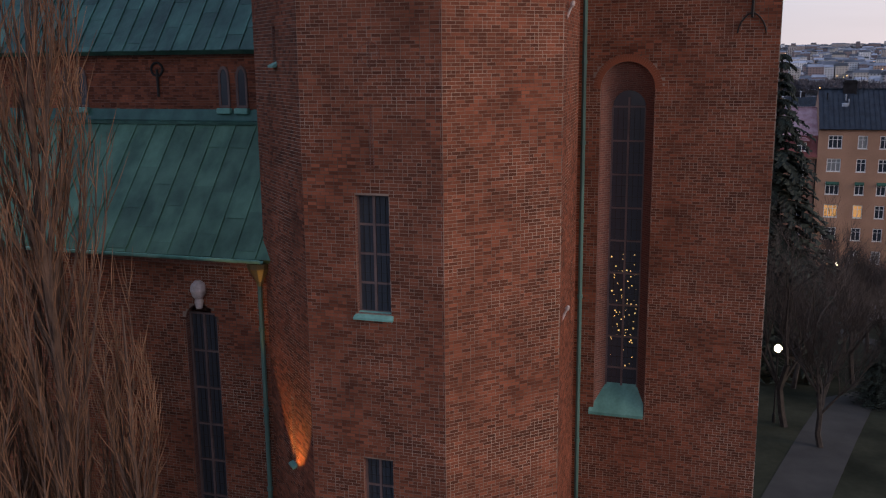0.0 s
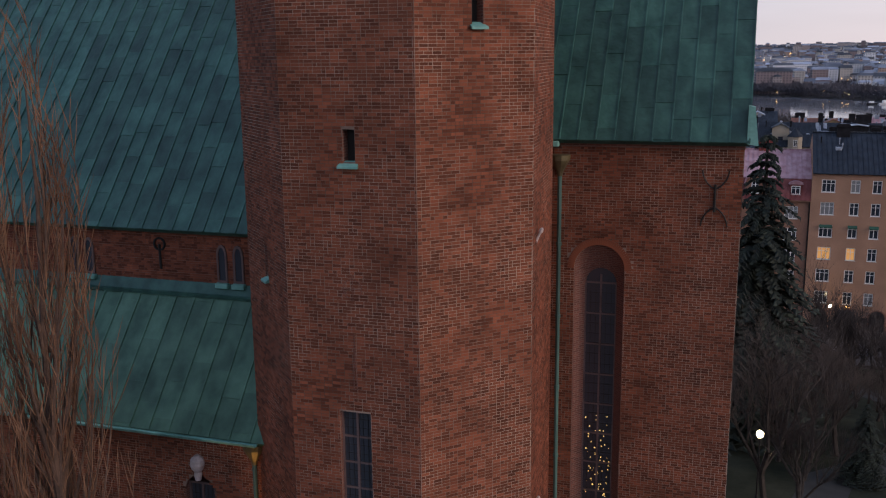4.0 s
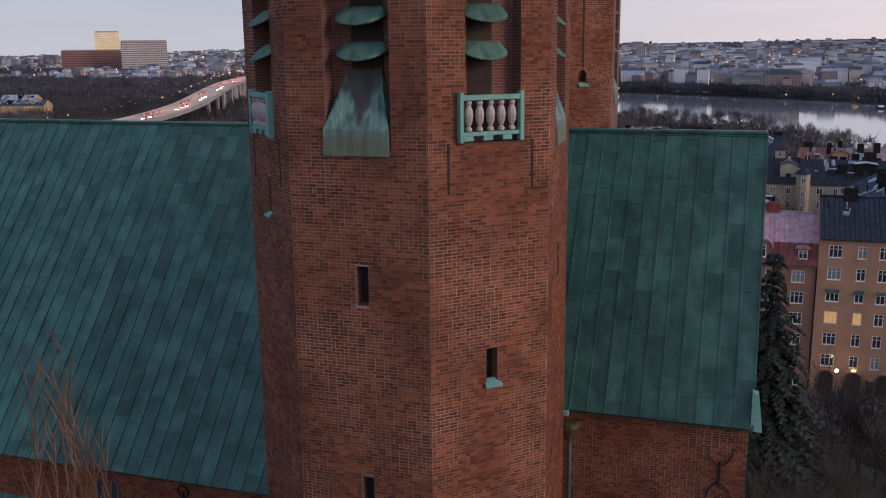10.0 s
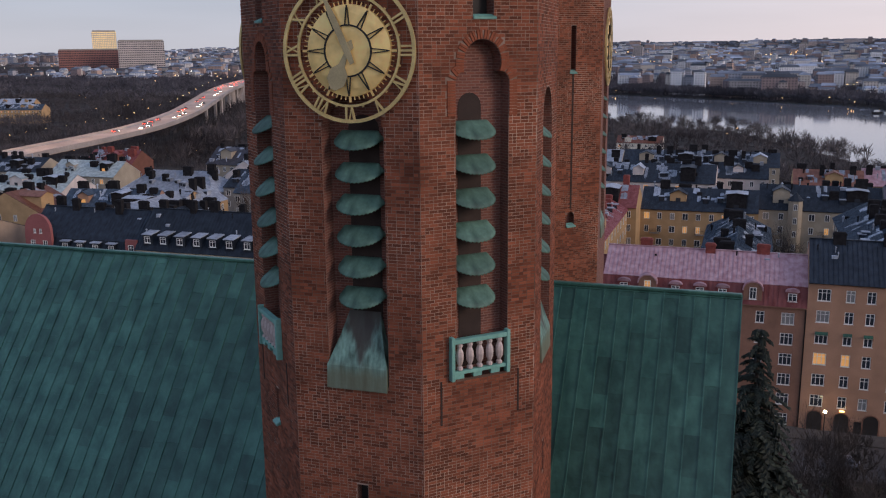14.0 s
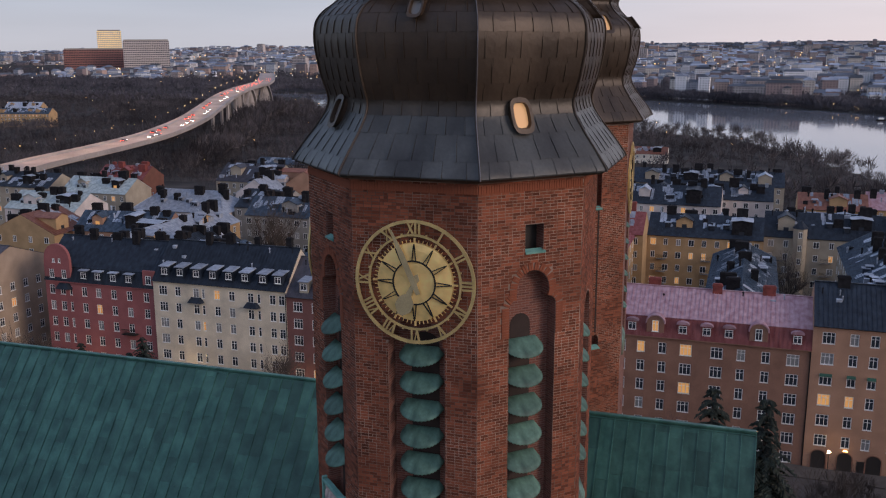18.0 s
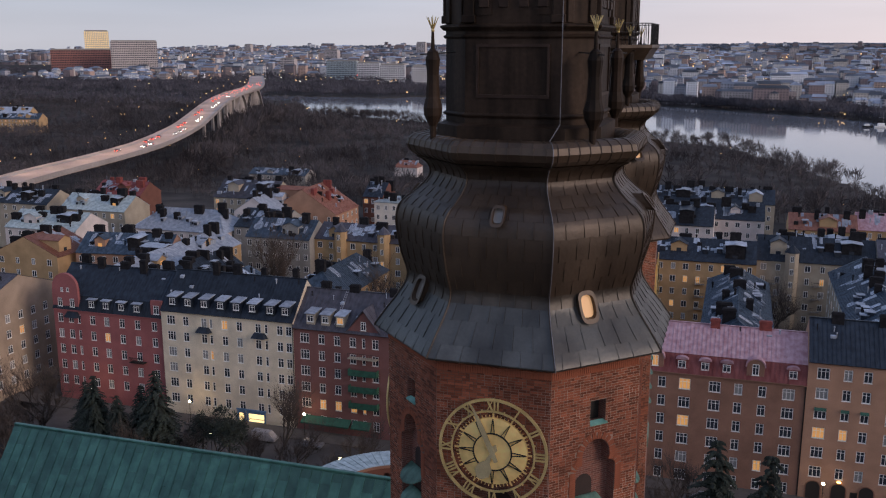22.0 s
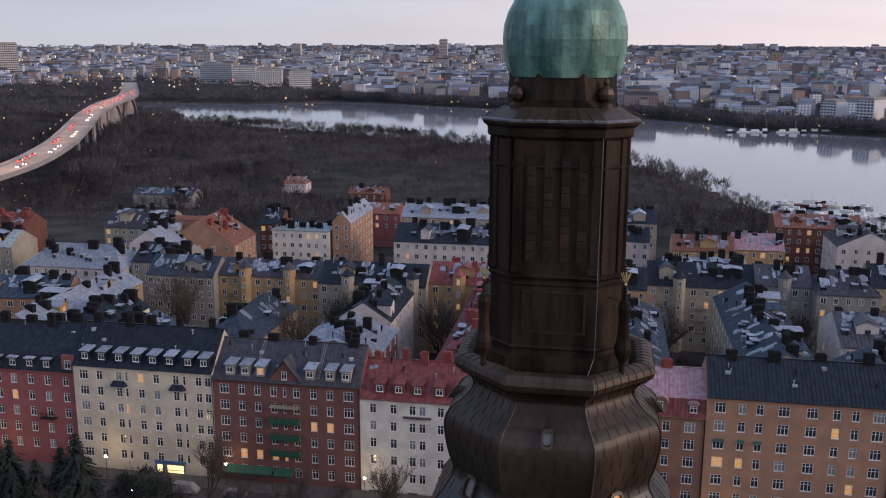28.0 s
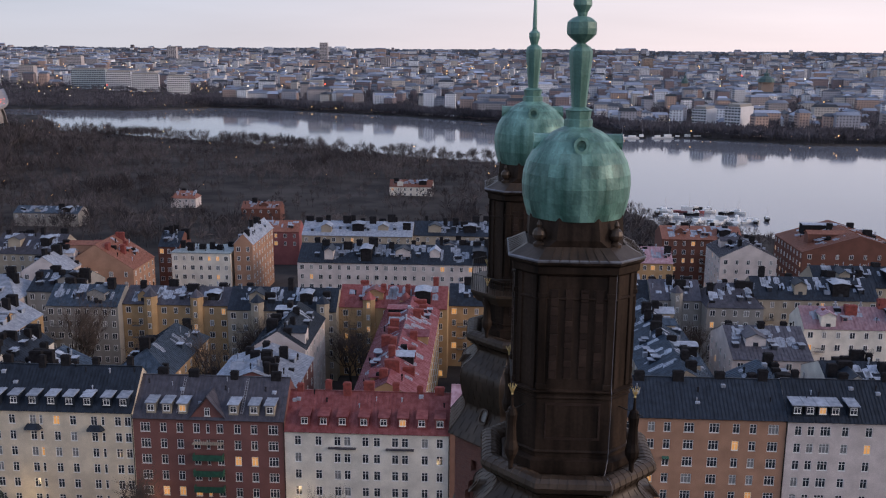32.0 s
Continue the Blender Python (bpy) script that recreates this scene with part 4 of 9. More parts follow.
def sheet_roof(name, x0, x1, ya, za, yb, zb, width, length, seed, keep, label="", sheet=COPPER):
    """A roof slope from eave (ya, za) to ridge (yb, zb): a deck with copper sheets in strips, each lapped and seamed."""
    up = Vector((0, yb - ya, zb - za))
    ln = up.length
    up.normalize()
    nrm = Vector((1, 0, 0)).cross(up).normalized()
    if nrm.z < 0:
        nrm = -nrm
    O = Vector((0, ya, za))
    bm = B()
    q = [O + Vector((x, 0, 0)) + up * v for x, v in ((x0, -0.15), (x1, -0.15), (x1, ln), (x0, ln))]
    vo = [bm.verts.new(p) for p in q]
    vi = [bm.verts.new(p - nrm * 0.18) for p in q]
    bm.faces.new(vo)
    bm.faces.new(vi[::-1])
    for i in range(4):
        bm.faces.new((vo[i], vi[i], vi[(i + 1) % 4], vo[(i + 1) % 4]))
    deck = part(name, bm, sheet, church, label)
    rnd = random.Random(seed)
    n = round((x1 - x0) / width)
    w = (x1 - x0) / n
    rest, count = B(), 0
    bms = {}
    for i in range(n):
        v = -0.12 + (rnd.random() - 1) * length
        while v < ln:
            L = length * rnd.uniform(0.85, 1.15)
            a, b = max(v, -0.14), min(v + L, ln)
            if b - a > 0.1:
                xa = x0 + i * w
                single = xa > keep and count < 295
                bm = B() if single else rest
                t = 0.010 + rnd.random() * 0.012
                pts = [(xa + 0.003, a), (xa + w - 0.003, a), (xa + w - 0.003, b), (xa + 0.003, b)]
                hs = (t + 0.01, t + 0.01, t, t)
                lo = [bm.verts.new(O + Vector((x, 0, 0)) + up * s + nrm * 0.004) for x, s in pts]
                hi = [bm.verts.new(O + Vector((x, 0, 0)) + up * s + nrm * h) for (x, s), h in zip(pts, hs)]
                bm.faces.new(hi)
                for j in range(4):
                    bm.faces.new((lo[j], lo[(j + 1) % 4], hi[(j + 1) % 4], hi[j]))
                sx = xa + w
                box_pts = [O + Vector((sx + dx, 0, 0)) + up * s + nrm * h for s in (a, b) for dx, h in ((-0.02, 0.0), (0.02, 0.0), (0.02, 0.055), (-0.02, 0.055))]
                vs = [bm.verts.new(p) for p in box_pts]
                for f in ((0, 4, 7, 3), (1, 2, 6, 5), (3, 7, 6, 2), (0, 3, 2, 1)):
                    bm.faces.new([vs[j] for j in f])
                if single:
                    part("copper_sheet", bm, sheet, deck)
                    count += 1
            v += L
    if rest.faces:
        part("copper_sheeting", rest, sheet, deck, "", "stuff")
    else:
        rest.free()
    return deck


def leaded_window(x0, x1, y, z0, z1, cols, rows, arched, lit, label):
    """A tall leaded window: frame, bars, panes."""
    bm = B()
    zs = z1 - (x1 - x0) / 2 if arched else z1
    for i in range(cols + 1):
        x = x0 + (x1 - x0) * i / cols
        box(bm, x - 0.035, x + 0.035, y - 0.05, y + 0.03, z0, zs + (0.3 if arched and 0 < i < cols else 0))
    for j in range(rows + 1):
        z = z0 + (zs - z0) * j / rows
        box(bm, x0, x1, y - 0.045, y + 0.02, z - 0.03, z + 0.03)
    w = part("window", bm, mat("leaded_frame", (0.13, 0.085, 0.078), 0.7), church, label)
    bm = B()
    box(bm, x0, x1, y + 0.022, y + 0.03, z0, zs)
    if arched:
        pts = arc(x0, x1, zs, z1, 10)
        bm.faces.new([bm.verts.new((x, y + 0.022, z)) for x, z in pts])
    fine = part("pane", bm, DARKGLASS, w)
    bm = B()
    for i in range(1, cols * 3):
        if i % 3:
            x = x0 + (x1 - x0) * i / cols / 3
            box(bm, x - 0.008, x + 0.008, y, y + 0.02, z0, zs)
    for j in range(1, rows * 3):
        if j % 3:
            z = z0 + (zs - z0) * j / rows / 3
            box(bm, x0, x1, y + 0.003, y + 0.02, z - 0.008, z + 0.008)
    part("glazing_bar", bm, IRON, w)
    return w


# choir, to the right of the towers
CH_Y = 4.45
choir = wall_with_window("choir_wall", 2.0, 9.85, CH_Y, 0.9, -1, 26.5, (4.44, 6.16, 10.9, 22.85, 0.75), "plain red brick choir wall")
V, Fc_ = lay_bricks(Vector((0, CH_Y, 0)), Vector((0, -1, 0)), Vector((1, 0, 0)), 3.2, 9.85, 4.0, 26.2, [(10.9, 22.85, 4.44, 6.16, 0.75, True)], 71, 0.24)
part("brickwork", quick_mesh("brickwork", V, Fc_, BRICK), None, choir, "", "stuff")
bm = B()
box(bm, -0.036, 0.036, -0.03, 0.06, -0.12, 0.12, 0.006)
ARCHBRICK = bpy.data.meshes.new("brick")
bm.to_mesh(ARCHBRICK)
bm.free()
ARCHBRICK.materials.append(BRICK)
for i in range(41):
    a = math.pi * (i + 0.5) / 41
    ob = part("brick", ARCHBRICK, None, choir)
    ob.matrix_basis = Matrix.Translation((5.30 - 0.985 * math.cos(a), CH_Y, 21.99 + 0.985 * math.sin(a))) @ Matrix.Rotation(a - math.pi / 2, 4, "Y")
wall_box("choir_end_wall", 9.0, 9.845, CH_Y + 0.9, 17.3, -1, 26.5)
bm = B()
f = [(9.85, CH_Y, 26.5), (9.85, 17.3, 26.5), (9.85, RIDGE_Y, RIDGE_Z - 0.4)]
a = [bm.verts.new(p) for p in f]
b = [bm.verts.new((9.3, p[1], p[2])) for p in f]
bm.faces.new(a)
bm.faces.new(b[::-1])
for i in range(3):
    bm.faces.new((a[i], b[i], b[(i + 1) % 3], a[(i + 1) % 3]))
part("choir_gable", bm, WALLBRICK, church)
wall_box("choir_back_wall", 2.0, 9.0, 16.4, 17.3, -1, 26.5)
sheet_roof("choir_roof", 1.5, 9.98, CH_Y - 0.27, 26.55, RIDGE_Y, RIDGE_Z, 0.62, 1.55, 5, -99, "green copper choir roof")
sheet_roof("choir_roof_back", 1.5, 9.98, 17.6, 26.55, RIDGE_Y, RIDGE_Z, 2.0, 6.0, 6, 99)
bm = B()
front = [(4.45, 10.92)] + arc(4.45, 6.15, 21.99, 22.84, 16) + [(6.15, 10.92)]
back = [(4.78, 11.3)] + arc(4.78, 5.84, 21.4, 21.93, 16) + [(5.84, 11.3)]
va = [bm.verts.new((x, CH_Y + 0.12, z)) for x, z in front]
vb = [bm.verts.new((x, CH_Y + 0.53, z)) for x, z in back]
vc = [bm.verts.new((x, CH_Y + 0.60, z)) for x, z in back]
for p, q in ((va, vb), (vb, vc)):
    for i in range(len(p) - 1):
        bm.faces.new((p[i], q[i], q[i + 1], p[i + 1]))
part("window_reveal", bm, WALLBRICK, church, "splayed brick window reveal")
leaded_window(4.77, 5.85, CH_Y + 0.55, 11.3, 21.94, 2, 9, True, True, "tall narrow leaded choir window with lights inside")
bm = B()
rows = [[(4.32, CH_Y + 0.55, 11.85), (6.1, CH_Y + 0.55, 11.85)], [(4.28, CH_Y - 0.1, 10.95), (6.14, CH_Y - 0.1, 10.95)], [(4.28, CH_Y - 0.1, 10.85), (6.14, CH_Y - 0.1, 10.85)]]
for (a, b), (c, d) in zip(rows, rows[1:]):
    bm.faces.new([bm.verts.new(p) for p in (c, d, b, a)])
for x0, x1 in ((4.28, 4.35), (6.14, 6.1)):
    bm.faces.new([bm.verts.new(p) for p in ((x0, CH_Y - 0.1, 10.85), (x0, CH_Y - 0.1, 10.95), (x1, CH_Y + 0.55, 11.75), (x1, CH_Y + 0.55, 10.85))])
part("sill_apron", bm, COPPERTOP, church, "sloping green copper window sill")

# nave and aisle, to the left
NX0 = -34.0
nave = wall_box("nave_wall", NX0, -2.0, 1.15, 2.0, -1, 23.5, "red brick clerestory wall")
wall_box("nave_end_wall", NX0, NX0 + 0.8, 2.0, 19.8, -1, 23.5)
wall_box("nave_back_wall", NX0, -2.0, 19.8, 20.6, -1, 23.5)
sheet_roof("nave_roof", NX0, 1.5, 0.85, 23.45, RIDGE_Y, RIDGE_Z, 0.62, 1.2, 7, -16.0, "steep green copper nave roof")
sheet_roof("nave_roof_back", NX0, 1.5, 20.95, 23.45, RIDGE_Y, RIDGE_Z, 3.0, 8.0, 8, 99)
bm = B()
box(bm, NX0, 9.98, RIDGE_Y - 0.12, RIDGE_Y + 0.12, RIDGE_Z - 0.05, RIDGE_Z + 0.09, 0.03)
part("ridge_cap", bm, COPPER, church)
AIS = -1.95
aisle = wall_with_window("aisle_wall", NX0, -4.0, AIS, 0.8, -1, 17.2, (-7.42, -6.3, 5.5, 15.65, 0.3), "red brick aisle wall")
V, Fc_ = lay_bricks(Vector((0, AIS, 0)), Vector((0, -1, 0)), Vector((1, 0, 0)), -24.0, -4.0, 4.0, 16.9, [(5.5, 15.65, -7.42, -6.3, 0.3, True)], 72, 0.02)
part("brickwork", quick_mesh("brickwork", V, Fc_, BRICK), None, aisle, "", "stuff")
V, Fc_ = lay_bricks(Vector((0, 1.15, 0)), Vector((0, -1, 0)), Vector((1, 0, 0)), -20.0, -3.5, 21.2, 23.2, [], 73)
part("brickwork", quick_mesh("brickwork", V, Fc_, BRICK), None, nave, "", "stuff")
sheet_roof("aisle_roof", NX0, -3.9, AIS - 0.3, 17.35, 1.15, 21.2, 0.75, 1.5, 9, -14.0, "lean-to pale green copper aisle roof", COPPERLIGHT)
leaded_window(-7.34, -6.38, AIS + 0.2, 5.5, 15.3, 2, 8, False, False, "tall narrow leaded aisle window")

# ---- ground, water, far shore ----


def near_shore(x):
    return np.interp(x, [-2500, -1500, -600, -480, -240, 0, 60, 95, 190, 400, 1500, 2500], [1552, 1392, 1195, 985, 870, 745, 590, 470, 420, 380, 300, 300])


def far_shore(x):
    return np.interp(x, [-2500, -1500, -1000, -505, -427, -353, -220, -134, 105, 156, 230, 325, 1500, 2500], [1560, 1400, 1300, 1292, 1374, 1361, 1297, 1255, 1078, 994, 960, 912, 950, 1000])


def smooth(a, b, v):
    q = np.clip((v - a) / (b - a), 0, 1)
    return q * q * (3 - 2 * q)


def land(x, y):
    """Height of the ground."""
    x, y = np.asarray(x, float), np.asarray(y, float)
    z = -8.3 * smooth(30, 92, y)
    ns, fs = near_shore(x), far_shore(x)
    z = z + (-7.0) * smooth(250, 460, y) - 6.0 * smooth(0.72, 0.98, y / ns)
    inlake = smooth(-6, 6, y - ns) * smooth(-6, 6, fs - y)
    z = np.where(y > (ns + fs) / 2, -20.5, z)
    z = z * (1 - inlake) + (-30) * inlake
    rise = 22 * smooth(0, 1800, y - fs) + 60 * smooth(2000, 3500, y - fs) * (0.86 + 0.03 * np.sin(x * 0.0013 + 1) + 0.03 * np.sin(x * 0.0047))
    return z + np.where(y > fs, rise, 0)


gx = np.unique(np.concatenate([np.linspace(-4700, 4700, 95), np.linspace(-700, 500, 121), np.linspace(-120, 100, 45)]))
gy = np.unique(np.concatenate([np.linspace(-4700, -400, 12), np.linspace(-400, 4850, 106), np.linspace(-60, 1400, 147), np.linspace(0, 130, 40)]))
X, Y = np.meshgrid(gx, gy)
Zg = land(X, Y)
nx, ny = len(gx), len(gy)
idx = np.arange(nx * ny).reshape(ny, nx)
quads = np.stack([idx[:-1, :-1], idx[:-1, 1:], idx[1:, 1:], idx[1:, :-1]], -1).reshape(-1, 4)
part("ground", quick_mesh("ground", np.stack([X, Y, Zg], -1).reshape(-1, 3).tolist(), quads.tolist(), GROUND), None, None, "", "structure")
tagged(bpy.data.objects["ground"], "brown winter parkland with frozen grass", "ground")
bm = B()
bm.faces.new([bm.verts.new(p) for p in ((-4700, 200, -22), (4700, 200, -22), (4700, 1700, -22), (-4700, 1700, -22))])
tagged(part("lake", bm, WATER, None, "", "structure"), "still grey lake water with reflections", "water")

# ---- houses ----
PL = {k: mat("plaster_" + k, c, 0.9, vary=0.14, scale=0.35, fine=8, bump=0.1) for k, c in dict(
    cream=(0.66, 0.565, 0.43), red=(0.30, 0.10, 0.097), brownred=(0.185, 0.08, 0.07), white=(0.70, 0.655, 0.57), brown=(0.25, 0.13, 0.088), orange=(0.39, 0.22, 0.142),
    ochre=(0.44, 0.285, 0.145), grey=(0.29, 0.27, 0.245), pale=(0.60, 0.53, 0.50), yellow=(0.42, 0.275, 0.14), brick=(0.16, 0.065, 0.045), tan=(0.36, 0.275, 0.205), beige=(0.37, 0.315, 0.24)).items()}
RF = {k: mat("tin_roof_" + k, c, 0.52, 0.1, spec=0.3, vary=0.15, scale=1.2, fine=2, grit=0.15, bump=0.15, second=s2, obj=0.45, streak=True) for k, c, s2 in (
    ("black", (0.012, 0.017, 0.026), (0.026, 0.035, 0.050)), ("grey", (0.060, 0.056, 0.068), (0.092, 0.087, 0.104)), ("red", (0.20, 0.046, 0.042), (0.27, 0.088, 0.082)),
    ("pink", (0.34, 0.18, 0.205), (0.43, 0.285, 0.31)), ("frost", (0.29, 0.32, 0.375), (0.42, 0.455, 0.52)), ("tile", (0.22, 0.085, 0.055), (0.28, 0.12, 0.08)), ("blue", (0.028, 0.044, 0.066), (0.066, 0.094, 0.132)),
    ("redfrost", (0.24, 0.055, 0.058), (0.32, 0.13, 0.145)), ("mint", (0.30, 0.36, 0.36), (0.46, 0.52, 0.53)))}
GREENPAINT = mat("dark_green_paint", (0.02, 0.085, 0.055), 0.6)
CHIM = mat("sooty_chimney", (0.022, 0.021, 0.023), 0.95, vary=0.3, spec=0.08)
CHIMRED = mat("red_chimney", (0.22, 0.05, 0.04), 0.85, vary=0.3)
PANE = glassy("house_pane", (0.035, 0.042, 0.055), 0.12)
PANEPALE = glassy("curtained_pane", (0.22, 0.22, 0.22), 0.3)
WARM = glowing("warm_room", (1.0, 0.50, 0.16), 0.42)
LAMPWARM = glowing("door_lamp_glow", (1.0, 0.6, 0.2), 6.0)
SHOPGLOW = glowing("shop_light", (1.0, 0.72, 0.32), 1.6)
wrnd = random.Random(77)
WIN = {}


def window_mesh(w, h, bars, deep=0.06):
    """A casement: outer frame, mullions, one transom; facing -y, centred."""
    key = (round(w, 2), round(h, 2), bars)
    if key not in WIN:
        bm = B()
        f = 0.095
        xs = [-w / 2 + w * i / bars for i in range(bars + 1)]
        lights = []
        for a, b in zip(xs, xs[1:]):
            l0, l1 = a + (f if a == xs[0] else 0.04), b - (f if b == xs[-1] else 0.04)
            lights += [(l0, l1, -h / 2 + f, h * 0.17), (l0, l1, h * 0.17 + 0.055, h / 2 - f)]
        cut_wall(bm, -w / 2, w / 2, -deep, -h / 2, h / 2, lights, deep)
        q = [(-w / 2 - 0.06, -h / 2), (w / 2 + 0.06, -h / 2), (w / 2 + 0.06, -h / 2 - 0.06), (-w / 2 - 0.06, -h / 2 - 0.06)]
        box(bm, -w / 2 - 0.06, w / 2 + 0.06, -deep - 0.08, 0, -h / 2 - 0.06, -h / 2)
        bmesh.ops.remove_doubles(bm, verts=bm.verts[:], dist=0.0005)
        me = bpy.data.meshes.new("window")
        bm.to_mesh(me)
        bm.free()
        me.materials.append(WHITEFRAME)
        panes = []
        for m_ in (PANE, PANEPALE, WARM):
            b2 = B()
            box(b2, -w / 2 + 0.02, w / 2 - 0.02, -0.015, -0.005, -h / 2 + 0.02, h / 2 - 0.02)
            p = bpy.data.meshes.new("pane")
            b2.to_mesh(p)
            b2.free()
            p.materials.append(m_)
            panes.append(p)
        WIN[key] = (me, panes)
    return WIN[key]


def put_window(house, x, y, z, w, h, bars, turn=0, lit=0.02, pale=0.16):
    me, panes = window_mesh(w, h, bars)
    ob = part("window", me, None, house)
    ob.matrix_basis = pose(x, y, z, 0, 0, turn)
    r = wrnd.random()
    part("pane", panes[2 if r < lit else 1 if r < lit + pale else 0], None, ob)
    return ob


SMALL = {}


def put_small(house, x, y, z, w, h, bars, turn=0, lit=0.02, pale=0.16):
    """A window far behind: frame and pane in one piece."""
    r = wrnd.random()
    kind = 2 if r < lit else 1 if r < lit + pale else 0
    key = (round(w, 2), round(h, 2), kind)
    if key not in SMALL:
        bm = B()
        lights = [(-w / 2 + 0.09, -0.04, -h / 2 + 0.09, h / 2 - 0.09), (0.04, w / 2 - 0.09, -h / 2 + 0.09, h / 2 - 0.09)]
        cut_wall(bm, -w / 2, w / 2, -0.07, -h / 2, h / 2, lights, 0.05)
        for x0, x1, z0, z1 in ((-w / 2, -w / 2, -h / 2, h / 2), (w / 2, w / 2, h / 2, -h / 2)):
            bm.faces.new([bm.verts.new(p) for p in ((x0, -0.07, z0), (x0, -0.07, z1), (x0, 0, z1), (x0, 0, z0))])
        for z0, sg in ((-h / 2, 1), (h / 2, -1)):
            bm.faces.new([bm.verts.new(p) for p in ((-w / 2 * sg, -0.07, z0), (-w / 2 * sg, 0, z0), (w / 2 * sg, 0, z0), (w / 2 * sg, -0.07, z0))])
        for f in bm.faces:
            f.material_index = 1
        for a, b, c, d in lights:
            bm.faces.new([bm.verts.new(p) for p in ((a, -0.02, c), (b, -0.02, c), (b, -0.02, d), (a, -0.02, d))])
        bmesh.ops.remove_doubles(bm, verts=bm.verts[:], dist=0.0005)
        me = bpy.data.meshes.new("window")
        bm.to_mesh(me)
        bm.free()
        me.materials.append((PANE, PANEPALE, WARM)[kind])
        me.materials.append(WHITEFRAME)
        SMALL[key] = me
    ob = part("window", SMALL[key], None, house)
    ob.matrix_basis = pose(x, y, z, 0, 0, turn)
    return ob


def cut_wall(bm, x0, x1, y, z0, z1, holes, deep=0.14):
    """A facade towards -y with rectangular openings and their reveals."""
    xs = sorted({x0, x1, *[v for h in holes for v in h[:2]]})
    zs = sorted({z0, z1, *[v for h in holes for v in h[2:]]})
    for a, b in zip(xs, xs[1:]):
        for c, d in zip(zs, zs[1:]):
            if not any(h[0] - 1e-6 <= a and b <= h[1] + 1e-6 and h[2] - 1e-6 <= c and d <= h[3] + 1e-6 for h in holes):
                bm.faces.new([bm.verts.new(p) for p in ((a, y, c), (b, y, c), (b, y, d), (a, y, d))])
    for a, b, c, d in holes:
        q = [(a, c), (b, c), (b, d), (a, d)]
        for (p0, p1), (p2, p3) in zip(q, q[1:] + q[:1]):
            bm.faces.new([bm.verts.new(p) for p in ((p0, y, p1), (p0, y + deep, p1), (p2, y + deep, p3), (p2, y, p3))])


def slope(name, house, a, b, c, d, material, rib=0.62, thick=0.12, label=""):
    """A roof slope a-b (eave) to d-c (top) with standing seams."""
    a, b, c, d = map(Vector, (a, b, c, d))
    n = (b - a).cross(d - a).normalized()
    if n.z < 0:
        n = -n
    bm = B()
    k = max(1, int((b - a).length / rib))
    w = 0.025 / max((b - a).length, 0.1)
    across = [(0.0, 0.0)]
    for i in range(1, k):
        u = i / k
        across += [(u - w, 0.0), (u - w, 0.07), (u + w, 0.07), (u + w, 0.0)]
    across += [(1.0, 0.0), (1.0, -thick), (0.0, -thick)]
    loft(bm, [[p.lerp(q, u) + n * h for u, h in across] for p, q in ((a, b), (d, c))])
    return part(name, bm, material, house, label)


def chimney(house, x, y, z, w=1.2, d=0.8, h=1.8, material=None, under=1.5):
    bm = B()
    box(bm, x - w / 2, x + w / 2, y - d / 2, y + d / 2, z - under, z + h)
    box(bm, x - w / 2 - 0.08, x + w / 2 + 0.08, y - d / 2 - 0.08, y + d / 2 + 0.08, z + h - 0.3, z + h - 0.12)
    box(bm, x - w / 2 + 0.1, x + w / 2 - 0.1, y - d / 2 + 0.1, y + d / 2 - 0.1, z + h, z + h + 0.12)
    part("chimney", bm, material or CHIM, house)


def dormer(house, x, y, z, w, h, wallm, roofm, back=1.8, arched=False, lit=0.03):
    """A roof dormer: cheeks, front with a window, lid."""
    bm = B()
    box(bm, x - w / 2, x + w / 2, y, y + back, z - 0.5, z + h)
    dm = part("dormer", bm, wallm, house)
    bm = B()
    if arched:
        top = [(x + (w / 2 + 0.15) * math.cos(a), z + h - 0.05 + 0.45 * math.sin(a)) for a in [math.pi * i / 8 for i in range(9)]]
        loft(bm, [[(p, y - 0.2, q) for p, q in top], [(p, y + back + 0.3, q) for p, q in top]])
    else:
        vs = box(bm, x - w / 2 - 0.2, x + w / 2 + 0.2, y - 0.3, y + back + 0.6, z + h, z + h + 0.14)
        for v in vs[2:4] + vs[6:8]:
            v.co.z += 0.35
    part("lid", bm, roofm, dm)
    ob = part("casement", window_mesh(w * 0.72, h * 0.72, 2)[0], None, dm)
    ob.matrix_basis = pose(x, y - 0.005, z + h * 0.48)
    r = wrnd.random()
    b2 = B()
    box(b2, x - w * 0.34, x + w * 0.34, y - 0.03, y - 0.02, z + h * 0.14, z + h * 0.82)
    part("pane", b2, WARM if r < lit else PANE, dm)


